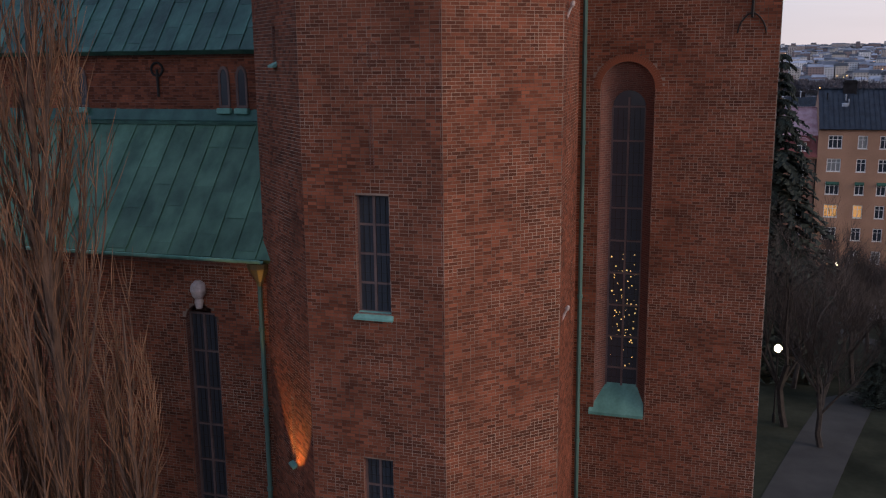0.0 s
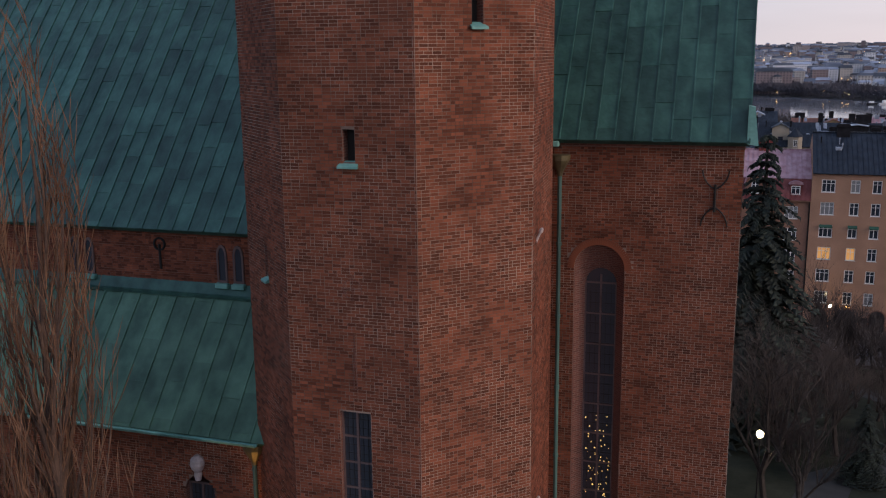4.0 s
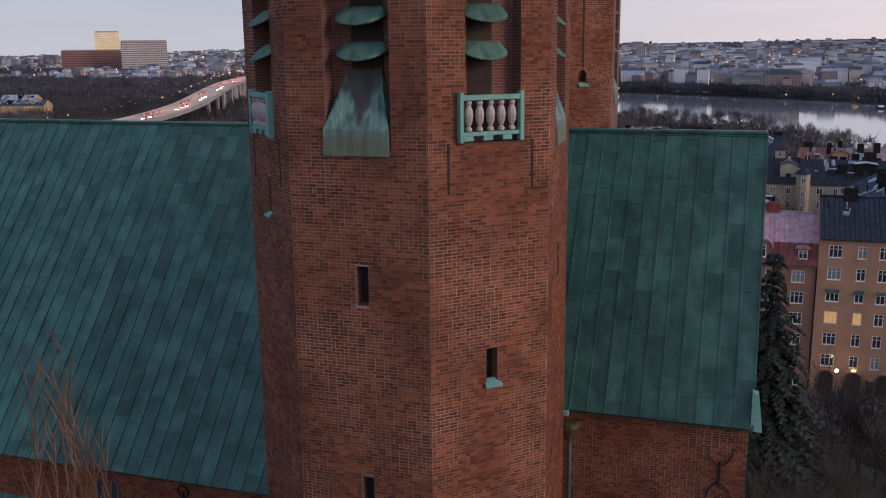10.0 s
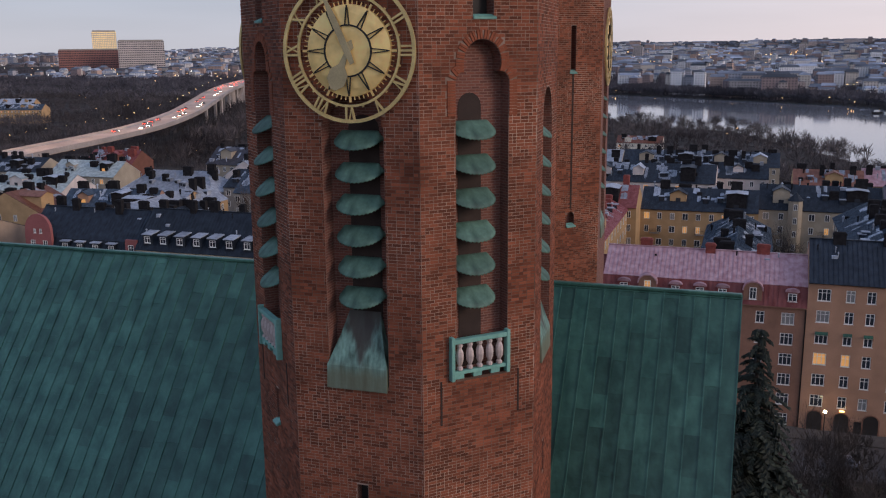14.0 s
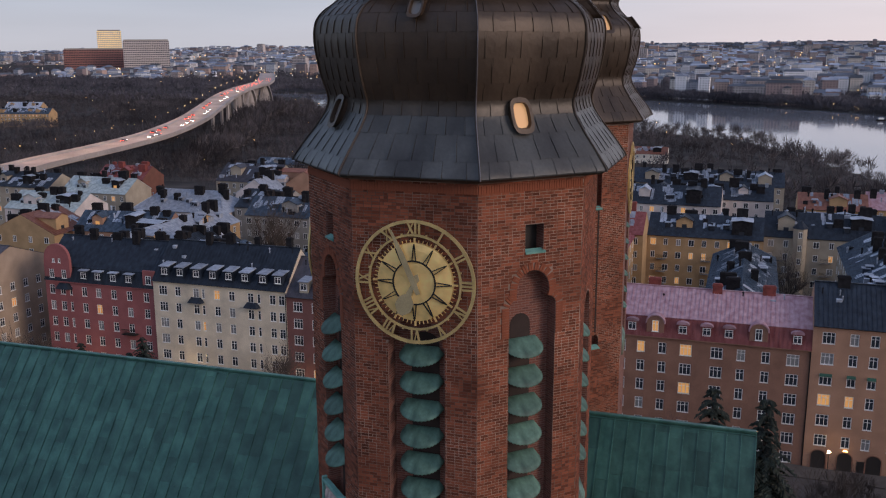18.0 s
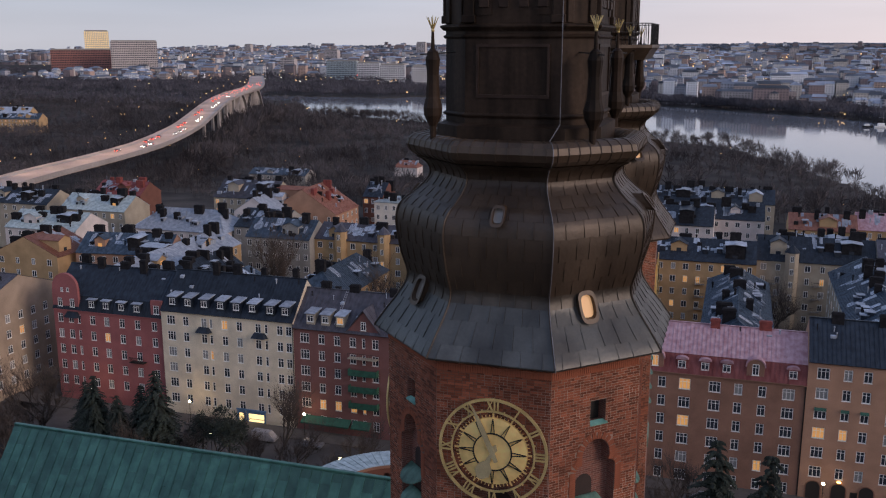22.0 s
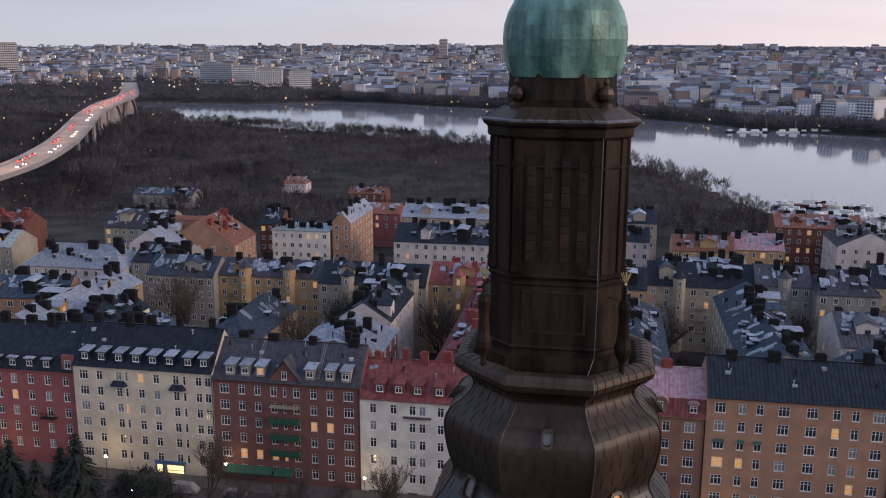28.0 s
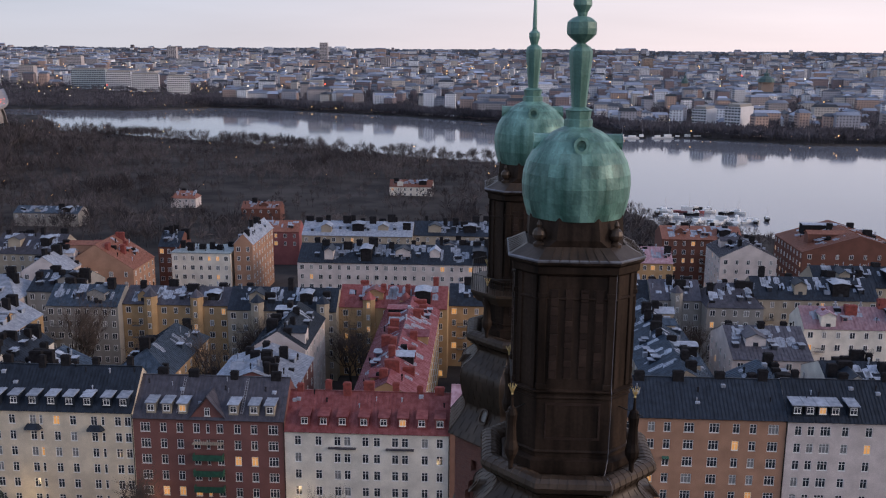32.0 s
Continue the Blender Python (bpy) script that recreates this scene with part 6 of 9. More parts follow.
    for i in range(chim):
        u = (i + 0.2 + 0.6 * wrnd.random()) / chim * 2 - 1
        off = wrnd.uniform(-0.55, 0.55)
        px, py = (u * a * 0.95, off * b) if along == "x" else (off * a, u * b * 0.95)
        zr = (eave + 0.3) if flat else ridge - abs(off) * (ridge - eave)
        chimney(hs, px, py, zr, wrnd.uniform(1.0, 2.9), wrnd.uniform(0.8, 1.5), wrnd.uniform(1.0, 2.6), chimm)
    # vent pipes and hatches, too small to pick apart
    dark_bits, pale_bits = B(), B()
    for i in range(8 + int(a * b / 25)):
        u, v = wrnd.uniform(-0.9, 0.9), wrnd.uniform(-0.85, 0.85)
        px, py = u * a, v * b
        zr = eave + 0.3 if flat else ridge - (abs(v) if along == "x" else abs(u)) * (ridge - eave)
        bits = dark_bits if i % 2 else pale_bits
        if i % 3:
            r, t = wrnd.uniform(0.08, 0.2), wrnd.uniform(0.5, 1.1)
            lathe(bits, [(r, zr - 0.3), (r, zr + t), (r * 1.7, zr + 1.1), (r * 1.7, zr + 1.2), (0.02, zr + 1.4)], 6, px, py)
        else:
            w, t = wrnd.uniform(0.35, 0.8), wrnd.uniform(0.3, 0.9)
            box(bits, px - w, px + w, py - 0.45, py + 0.45, zr - 0.5, zr + t)
    part("vent_cluster", dark_bits, CHIM, hs, "black vent pipes and hatches", "stuff")
    part("vent_cluster", pale_bits, RF["frost"], hs, "frosty vent pipes and hatches", "stuff")
    # frost lying in ragged patches between the seams
    if not flat and roofk not in ("frost", "mint"):
        bm = B()
        for i in range(int(a * b / 4)):
            u, v = wrnd.uniform(-0.9, 0.9), wrnd.uniform(0.08, 0.85)
            rx, ry = 0.38 * wrnd.choice((1, 1, 1, 2, 2, 3)), wrnd.uniform(0.3, 1.5)
            sg = wrnd.choice((-1, 1))
            ring = []
            for fx, fy in ((-1, -1), (-0.2, -1.15), (1, -0.9), (1, 0.8), (0.3, 1.1), (-1, 0.95)):
                du, dv = rx * fx, ry * fy * wrnd.uniform(0.8, 1.2)
                if along == "x":
                    x, y = u * a * 0.9 + du, -v * b * 0.9 + dv
                    y = max(min(y, -0.15), -b)
                    p = (x, y, ridge - (ridge - eave) * -y / b + 0.09)
                else:
                    x, y = sg * v * a * 0.9 + dv, u * b * 0.9 + du
                    x = max(min(x * sg, a), 0.15) * sg
                    p = (x, y, ridge - (ridge - eave) * abs(x) / a + 0.09)
                ring.append(Vector(p))
            loft(bm, [[p - Vector((0, 0, 0.07)) for p in ring], ring])
        bmesh.ops.recalc_face_normals(bm, faces=bm.faces[:])
        part("frost_cover", bm, RF["frost"], hs, "thin patches of frost", "stuff")
    # cross gables and lift huts that break up the roof
    if not flat and not hip and a * b > 45:
        L = a if along == "x" else b
        for i in range(max(1, int(L / 5.5))):
            u = ((i + wrnd.uniform(0.25, 0.75)) / max(1, int(L / 5.5)) * 2 - 1) * L * 0.9
            w, up = wrnd.uniform(1.3, 2.3), wrnd.uniform(0.3, 1.0)
            run = (b if along == "x" else a) * wrnd.uniform(0.55, 0.95)
            dark = i % 3 == 1
            M = Matrix.Identity(4) if along == "x" else Matrix.Rotation(math.pi / 2 if wrnd.random() < 0.5 else -math.pi / 2, 4, "Z")
            u = u if along == "x" else u * (1 if M[1][0] > 0 else -1)
            zg = ridge - (ridge - eave) * run / (b if along == "x" else a)
            top = ridge + up if dark else ridge - 0.1
            bm = B()
            prof = [(u - w, zg - 0.6), (u + w, zg - 0.6), (u + w, top - 0.9), (u, top - (0.75 if dark else 0.05)), (u - w, top - 0.9)]
            loft(bm, [[M @ Vector((x, y, z)) for x, z in prof] for y in (-run, 0.3)])
            bmesh.ops.recalc_face_normals(bm, faces=bm.faces[:])
            g = part("cross_gable", bm, CHIM if dark else PL[wallk], hs, "sooty roof hut" if dark else "")
            bm = B()
            for sg in (-1, 1):
                loft(bm, [[M @ Vector((u + sg * (w + 0.25), y, top - 1.02)), M @ Vector((u, y, top + (0.05 if not dark else -0.7))), M @ Vector((u, y, top + (0.17 if not dark else -0.58))), M @ Vector((u + sg * (w + 0.25), y, top - 0.9))] for y in (-run - 0.3, 0.3)])
            bmesh.ops.recalc_face_normals(bm, faces=bm.faces[:])
            part("gable_roof", bm, RF["frost"] if i % 2 else rm, g)
            if cy > 230:
                continue
            bm = B()
            box(bm, u - 0.55, u + 0.55, -run - 0.03, -run - 0.01, zg - 0.2, zg + 0.9, 0, M)
            part("pane", bm, WARM if wrnd.random() < lit else PANE, g)
    # loose roof lights and small dormers
    for i in range(max(1, int(a * b / 20))):
        u, v = wrnd.uniform(-0.85, 0.85), wrnd.uniform(0.5, 0.7)
        if flat:
            continue
        if along == "x":
            px, py = u * a, -b * v
        else:
            px, py = math.copysign(v, u) * a, u * b
        zr = ridge - v * (ridge - eave)
        bm = B()
        box(bm, px - 0.6, px + 0.6, py - 0.6, py + 0.9, zr - 0.8, zr + 0.75)
        dd = part("roof_dormer", bm, rm, hs)
        bm = B()
        box(bm, px - 0.75, px + 0.75, py - 0.75, py + 1.0, zr + 0.76, zr + 0.86)
        part("lid", bm, RF["frost"], dd)
        bm = B()
        box(bm, px - 0.45, px + 0.45, py - 0.63, py - 0.61, zr - 0.1, zr + 0.6)
        part("pane", bm, PANE, dd)
    return hs


# second row: court fronts facing the street row
block("grey rendered court house with bluish tin roof", -112, -94, 176, 188, -9, 10, 14, "grey", "blue", cols=8, rows=6)
block("ochre court house with turrets and dark roof", -94, -67, 179, 191, -9, 10, 13.2, "yellow", "grey", cols=9, rows=6, turrets=(0.27, 0.7), lit=0.1)
block("greyish beige court house with black roof and turrets", -67, -40, 177, 189, -9, 9.6, 14, "beige", "black", cols=9, rows=6, turrets=(0.28, 0.88))
block("yellow court house with red roof and stair turrets", -40, -13, 181, 193, -9, 9.8, 14, "yellow", "red", cols=8, rows=6, turrets=(0.28, 0.62), lit=0.12, chimm=CHIMRED)
block("ochre court house with black tin roof", -13, 13, 190, 202, -9, 8.2, 12.5, "ochre", "black", cols=9, rows=5, lit=0.1)
block("beige court house with black roof", 13, 39, 194, 206, -9, 8.6, 13.5, "beige", "black", cols=8, rows=5, turrets=(0.3,), lit=0.08)
block("grey court house with turret and grey roof", 39, 52, 193, 205, -9, 10, 14, "grey", "grey", cols=5, rows=6, turrets=(0.5,))
block("grey hip-roofed court house", 52, 66, 187, 202, -9, 10, 14.5, "grey", "grey", cols=5, rows=6, hip=4)
block("beige court house with black roof and balcony lights", 66, 98, 196, 209, -9, 10, 14.5, "beige", "black", cols=10, rows=6)
block("white court house with red roof", 71, 100, 172, 183, -9, 9.5, 13.5, "white", "pink", cols=9, rows=6, chimm=CHIMRED)
# wings reaching through the courts
block("snowy low wing with chimneys", -57, -40, 128, 146, -9, 8.5, 11.5, "brownred", "frost", along="y", cols=4, rows=3, side=4, chim=6)
block("pale rendered wing with black roof", -54, -42, 148, 172, -9, 9.5, 13.5, "pale", "black", along="y", cols=3, rows=6, side=6, chim=5)
block("ochre wing with bluish hip roof", -78, -66, 132, 158, -9, 8.6, 13, "ochre", "blue", along="y", cols=3, rows=4, side=7, chim=3, hip=4, lit=0.12)
block("red-roofed wing with snowy patches and red chimneys", -28, -15, 120, 181, -9, 9.4, 13, "ochre", "redfrost", along="y", cols=4, rows=5, side=14, chim=10, chimm=CHIMRED)
block("white gabled wing with dark roof", -109, -99, 124, 152, -9, 8.8, 12.5, "white", "black", along="y", cols=3, rows=4, side=6, chim=6)
block("beige wing with dark frosty roof", -98, -84, 122, 140, -9, 8.6, 12, "beige", "blue", along="y", cols=3, rows=4, side=4, chim=5)
block("round-ended ochre wing with frosty roof", -122, -110, 128, 170, -9, 9.5, 13, "ochre", "frost", along="y", cols=3, rows=5, side=8, chim=6)
block("gabled wing with bluish tin roof", 28, 42, 130, 183, -9, 9.2, 13.2, "beige", "blue", along="y", cols=3, rows=5, side=-12, chim=8)
block("pale gabled wing with grey roof", 49, 66, 150, 170, -9, 9.0, 13.5, "pale", "grey", along="x", cols=5, rows=5, side=-5, chim=2)
block("white gabled wing with black roof", 62, 78, 128, 146, -9, 9.5, 13.5, "white", "black", along="x", cols=4, rows=5, side=-4, chim=5)
block("beige wing with bluish hip roof", 3, 15, 126, 172, -9, 8.4, 12.0, "beige", "blue", along="y", cols=3, rows=5, side=-10, chim=5, hip=3)
block("brick wing with pinkish snowy roof", 44, 58, 120, 140, -9, 9.0, 12.5, "brick", "blue", along="y", cols=3, rows=4, side=-4, chim=6)
# third row and beyond
block("white flat-roofed apartment block", -104, -85, 245, 258, -10, 8, 8.3, "white", "mint", cols=7, rows=4, flat=True, chim=4)
block("orange gabled house with tiled roof", -133, -110, 228, 246, -10, 6.5, 14, "orange", "tile", along="y", cols=5, rows=4, side=5, chim=4, chimm=CHIMRED)
block("brown brick house with dark roof", -110, -103, 250, 262, -10, 9, 13, "brick", "black", cols=3, rows=4)
block("narrow orange brick gable house", -84, -78, 246, 275, -10, 11, 14.5, "orange", "frost", along="y", cols=2, rows=6, side=8)
block("long pale building with dark roof and pediment", -62, 2, 238, 254, -10, 7.6, 12, "pale", "black", cols=22, rows=4, chim=8)
block("dark roofed building with snow patches", -70, -30, 285, 300, -11, 6.5, 10.5, "beige", "frost", cols=12, rows=4, chim=8)
block("beige building with dark roof", -30, 20, 288, 302, -11, 6.5, 10.5, "beige", "black", cols=14, rows=4, chim=8)
block("red painted timber barn", -93, -75, 305, 315, -13, 3.5, 7, "red", "tile", cols=5, rows=2, chim=0)
block("pale green mansard house with grey roof", -160, -138, 240, 256, -10, 8, 13, "beige", "grey", cols=8, rows=4, side=5, chim=5)
block("large hip-roofed pale house", -158, -128, 192, 208, -10, 6.5, 11.5, "pale", "frost", cols=10, rows=4, hip=6, side=5, chim=6)
block("pale green house with frosty roof", -139, -126, 217, 238, -10, 8, 12.5, "pale", "frost", along="y", cols=4, rows=4, side=6, chim=4)
block("orange brick house with bluish roof", -148, -124, 156, 168, -9, 8, 12, "orange", "blue", cols=8, rows=5, side=4, chim=5, turn=8)
block("brown house with tiled gable", -168, -149, 150, 164, -9, 7.5, 12, "ochre", "tile", along="y", cols=4, rows=4, chim=4)
block("house with frosty white roof", -190, -166, 178, 192, -9, 7.5, 11.5, "pale", "mint", cols=7, rows=4, chim=6)
block("white-roofed house with dormers", -196, -172, 208, 221, -10, 7.5, 11.5, "beige", "mint", cols=8, rows=4, chim=6)
block("brick house with red tin roof", -205, -186, 236, 248, -10, 7.5, 11.5, "brick", "red", cols=6, rows=4, chim=4, chimm=CHIMRED)
block("dark roofed house beside the bridge road", -232, -206, 214, 228, -10, 7, 11, "beige", "black", cols=7, rows=4, chim=6)
block("grey house with black roof", -127, -112, 196, 212, -10, 8, 12, "grey", "black", cols=5, rows=4, chim=5)
block("ochre house with pinkish tiled roof", 40, 55, 246, 258, -10, 7.5, 11.5, "ochre", "pink", cols=6, rows=4)
block("dark brick building with red roof", 58, 86, 282, 296, -12, 8, 11.5, "brick", "tile", cols=9, rows=6, lit=0.2)
block("pale grey gabled building", 72, 90, 256, 276, -11, 7.5, 12, "pale", "grey", along="y", cols=5, rows=5, side=-5)
block("large dark brick building with reddish roof", 100, 136, 262, 292, -12, 8.5, 14, "brick", "tile", along="y", cols=8, rows=6, side=-9)
block("terrace house with black roof", -20, 16, 250, 262, -10, 7.8, 11.5, "pale", "black", cols=12, rows=4, chim=6)
block("ochre house with dull red roof", 22, 40, 240, 252, -10, 7.8, 11.5, "ochre", "tile", cols=7, rows=4)
block("black roofed house with dormers", 88, 120, 214, 228, -10, 9, 13.5, "beige", "black", cols=10, rows=5)
block("low houses with snowy roofs", 18, 40, 212, 226, -10, 7, 10.5, "beige", "frost", cols=6, rows=4, chim=6)
block("long blue-roofed shed by the park", -232, -200, 392, 404, -14, -7, -4.5, "grey", "blue", cols=10, rows=1, chim=1)
block("small pink cottage in the park", -178, -164, 460, 470, -15.5, -10, -6.5, "pale", "tile", cols=4, rows=2, hip=3, chim=1)
block("white cottage with red roof in the park", -62, -36, 512, 522, -15, -9.5, -5.8, "white", "tile", cols=7, rows=2, chim=2, lit=0.2)
block("low brown building in the park", -128, -108, 420, 430, -15, -8, -5, "brick", "tile", cols=5, rows=1, chim=1)

# ---- streets and kerbs ----
def strip(name, pts, width, lift, material, label, category):
    """A strip of paving laid over the ground along a line."""
    bm = B()
    rings = []
    dense = []
    for a, b in zip(pts, pts[1:]):
        k = max(1, int(math.dist(a, b) / 4))
        dense += [tuple(a[i] + (b[i] - a[i]) * j / k for i in (0, 1)) for j in range(k)]
    dense.append(pts[-1])
    for i, p in enumerate(dense):
        q, r = dense[max(0, i - 1)], dense[min(len(dense) - 1, i + 1)]
        d = Vector((r[0] - q[0], r[1] - q[1])).normalized()
        n = Vector((-d.y, d.x)) * width / 2
        e = [(p[0] + n.x * s, p[1] + n.y * s) for s in (1, -1)]
        z = [float(land(*v)) for v in e]
        rings.append([(*e[0], z[0] + lift), (*e[1], z[1] + lift), (*e[1], z[1] - 0.3), (*e[0], z[0] - 0.3)])
    loft(bm, rings)
    return tagged(part(name, bm, material, None, "", "structure"), label, category)


PAVE = mat("paving", (0.085, 0.075, 0.068), 0.9, vary=0.2, scale=0.5)
GRAVEL = mat("gravel_path", (0.04, 0.037, 0.033), 0.95, vary=0.25, scale=0.5)
strip("road", [(-240, 97.5), (-60, 97.8), (100, 97.2)], 9, 0.25, ROAD, "dark asphalt street in front of the houses", "road")
strip("pavement", [(-240, 104.2), (100, 104.2)], 4.2, 0.40, PAVE, "grey pavement along the house fronts", "pavement")
strip("pavement", [(-240, 91.6), (100, 91.6)], 2.6, 0.40, PAVE, "grey pavement beside the park", "pavement")
strip("road", [(-118.5, 100), (-118.5, 260)], 7, 0.25, ROAD, "narrow side street between the houses", "road")
lx, ly = np.meshgrid(np.linspace(9.9, 120, 45), np.linspace(12, 90.2, 40))
li = np.arange(45 * 40).reshape(40, 45)
lq = np.stack([li[:-1, :-1], li[:-1, 1:], li[1:, 1:], li[1:, :-1]], -1).reshape(-1, 4)
tagged(part("lawn", quick_mesh("lawn", np.stack([lx, ly, land(lx, ly) + 0.05], -1).reshape(-1, 3).tolist(), lq.tolist(), LAWN), None, None, "", "structure"), "dark damp winter lawn of the park", "grass")
strip("path", [(12, 20), (17, 40), (34, 62), (60, 72)], 3.2, 0.08, GRAVEL, "pale gravel park path", "path")
strip("path", [(34, 62), (20, 84), (19, 91)], 3.0, 0.08, GRAVEL, "pale gravel park path", "path")

# ---- far woods, as joined stuff ----
nrg = np.random.RandomState(5)


def twig_mesh(name, P, H, blades, spread, wide, material=WOODS):
    """Bare crowns: for each foot point a fan of thin twigs round a stem, joined."""
    n = len(P)
    k = blades
    ang = nrg.uniform(0, 2 * np.pi, (n, k))
    el = np.arcsin(nrg.uniform(-0.45, 1.0, (n, k)))
    reach = nrg.uniform(0.6, 1.0, (n, k)) * nrg.uniform(0.75, 1.15, (n, 1))
    h = H[:, None]
    base = np.stack([P[:, None, 0] + 0 * ang, P[:, None, 1] + 0 * ang, P[:, None, 2] + nrg.uniform(0.2, 0.6, (n, k)) * h], -1)
    out = np.cos(el) * reach * spread * h
    end = np.stack([P[:, None, 0] + np.cos(ang) * out, P[:, None, 1] + np.sin(ang) * out, P[:, None, 2] + (0.58 + 0.42 * np.sin(el) * reach) * h], -1)
    wv = np.stack([-np.sin(el), 0 * ang, np.cos(el) * np.sign(np.cos(ang))], -1) * (wide * h)[..., None]
    mid = base * 0.4 + end * 0.6
    V = np.stack([base, mid - wv / 2, end, mid + wv / 2], 2).reshape(-1, 3)
    F = np.arange(len(V)).reshape(-1, 4)
    st = np.stack([P + [-0.14, 0, -0.5], P + [0.14, 0, -0.5], P + np.stack([0 * H, 0 * H, H * 0.6], -1)], 1).reshape(-1, 3)
    Ft = (np.arange(len(st)) + len(V)).reshape(-1, 3)
    return quick_mesh(name, np.concatenate([V, st]).tolist(), F.tolist() + Ft.tolist(), material)


def scatter(n, x0, x1, y0, y1, ok):
    x, y = nrg.uniform(x0, x1, n), nrg.uniform(y0, y1, n)
    keep = ok(x, y)
    x, y = x[keep], y[keep]
    return np.stack([x, y, land(x, y)], -1)


def near_wood(x, y):
    ns = near_shore(x)
    clearing = (x > -190) & (x < 40) & (y > 420) & (y < 560)
    houses = (y < 330) & (x > -240) & (x < 150)
    q = nrg.uniform(0, 1, x.shape)
    road = np.abs(x - np.interp(y, [280, 450, 690, 1000], [-280, -315, -425, -540])) < 14
    return (y < ns - 4) & ~houses & (~clearing | (q < 0.3)) & ~road


Pw = scatter(19000, -900, 130, 300, 1000, near_wood)
tagged(part("woods", twig_mesh("woods", Pw, nrg.uniform(5, 11, len(Pw)) * (0.8 + 0.5 * (np.sin(Pw[:, 0] * 0.031 + 2 * np.sin(Pw[:, 1] * 0.017)) > 0.2)), 24, 0.40, 0.026), None, None, "", "stuff"), "dark bare winter woods on the island", "woods")
road_x = lambda y: np.interp(y, [240, 312, 413, 555, 665, 756, 871], [-274, -287.5, -305, -361.5, -414, -450.5, -490])
Pb = scatter(5200, -560, -230, 240, 840, lambda x, y: (np.abs(x - road_x(y)) > 12) & (np.abs(x - road_x(y)) < 42) & ((x < -295) | (y > 320)))
Hb = np.clip(np.interp(Pb[:, 1], [240, 413, 555, 665, 840], [2, 4, 7.5, 8, 9]) - Pb[:, 2] - 1.0, 6, 22) * nrg.uniform(0.75, 1.0, len(Pb))
tagged(part("woods", twig_mesh("woods", Pb, Hb, 20, 0.32, 0.026), None, None, "", "stuff"), "bare trees close along the bridge approach", "woods")
Ps = scatter(2600, -500, 120, 560, 960, lambda x, y: (y < near_shore(x) - 2) & (y > near_shore(x) - 40))
tagged(part("shore_trees", twig_mesh("shore_trees", Ps, nrg.uniform(9, 16, len(Ps)), 60, 0.42, 0.013), None, None, "", "stuff"), "row of bare trees along the lake shore", "woods")
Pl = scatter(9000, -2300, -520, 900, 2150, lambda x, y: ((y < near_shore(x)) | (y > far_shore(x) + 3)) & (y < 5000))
tagged(part("woods", twig_mesh("woods", Pl, nrg.uniform(9, 15, len(Pl)), 11, 0.45, 0.07, HAZEDWOODS), None, None, "", "stuff"), "bare woods beyond the bridge, greyed for haze", "woods")
def shore_belt(n, x0, x1, d0, d1):
    x = nrg.uniform(x0, x1, n)
    y = far_shore(x) + d0 + (d1 - d0) * nrg.uniform(0, 1, n)
    return np.stack([x, y, land(x, y)], -1)


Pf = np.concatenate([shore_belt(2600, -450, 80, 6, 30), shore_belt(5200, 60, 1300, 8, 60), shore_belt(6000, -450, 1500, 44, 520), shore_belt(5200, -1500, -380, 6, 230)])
tagged(part("far_shore_trees", twig_mesh("far_shore_trees", Pf, nrg.uniform(10, 18, len(Pf)), 14, 0.40, 0.06, HAZEDWOODS), None, None, "", "stuff"), "bare trees along the far shore", "woods")

# ---- far city: joined blocks with roofs, rising to the horizon ----


def far_material(name, ramp, rough=0.9):
    m = mat(name, (0.3, 0.3, 0.3), rough, vary=0.2, scale=0.02, fine=0.3, bump=0.0)
    n, l = m.node_tree.nodes, m.node_tree.links
    g = n.new("ShaderNodeNewGeometry")
    r = n.new("ShaderNodeValToRGB")
    els = r.color_ramp.elements
    els[0].position, els[0].color = 0.0, (*ramp[0], 1)
    els[1].position, els[1].color = 1.0, (*ramp[-1], 1)
    for i, c in enumerate(ramp[1:-1]):
        els.new((i + 1) / (len(ramp) - 1)).color = (*c, 1)
    r.color_ramp.interpolation = "CONSTANT"
    l.new(g.outputs["Random Per Island"], r.inputs[0])
    mul = [x for x in n if x.type == "MIX"][0]
    l.new(r.outputs[0], mul.inputs[6])
    # storeys and window bays
    t = n.new("ShaderNodeTexCoord")
    s = n.new("ShaderNodeSeparateXYZ")
    l.new(t.outputs["Object"], s.inputs[0])
    w = []
    for i, per in ((0, 3.6), (2, 3.1)):
        k = n.new("ShaderNodeMath")
        k.operation = "MULTIPLY"
        k.inputs[1].default_value = 1 / per
        l.new(s.outputs[i], k.inputs[0])
        f = n.new("ShaderNodeMath")
        f.operation = "FRACT"
        l.new(k.outputs[0], f.inputs[0])
        c = n.new("ShaderNodeMath")
        c.operation = "COMPARE"
        c.inputs[1].default_value, c.inputs[2].default_value = 0.5, 0.24
        l.new(f.outputs[0], c.inputs[0])
        w.append(c)
    both = n.new("ShaderNodeMath")
    both.operation = "MULTIPLY"
    l.new(w[0].outputs[0], both.inputs[0])
    l.new(w[1].outputs[0], both.inputs[1])
    dk = n.new("ShaderNodeMix")
    dk.data_type = "RGBA"
    dk.inputs[7].default_value = (0.05, 0.055, 0.065, 1)
    sc = n.new("ShaderNodeMath")
    sc.operation = "MULTIPLY"
    sc.inputs[1].default_value = 0.75
    l.new(both.outputs[0], sc.inputs[0])
    l.new(sc.outputs[0], dk.inputs[0])
    l.new(mul.outputs[2], dk.inputs[6])
    b = n["Principled BSDF"]
    l.new(dk.outputs[2], b.inputs["Base Color"])
    return m


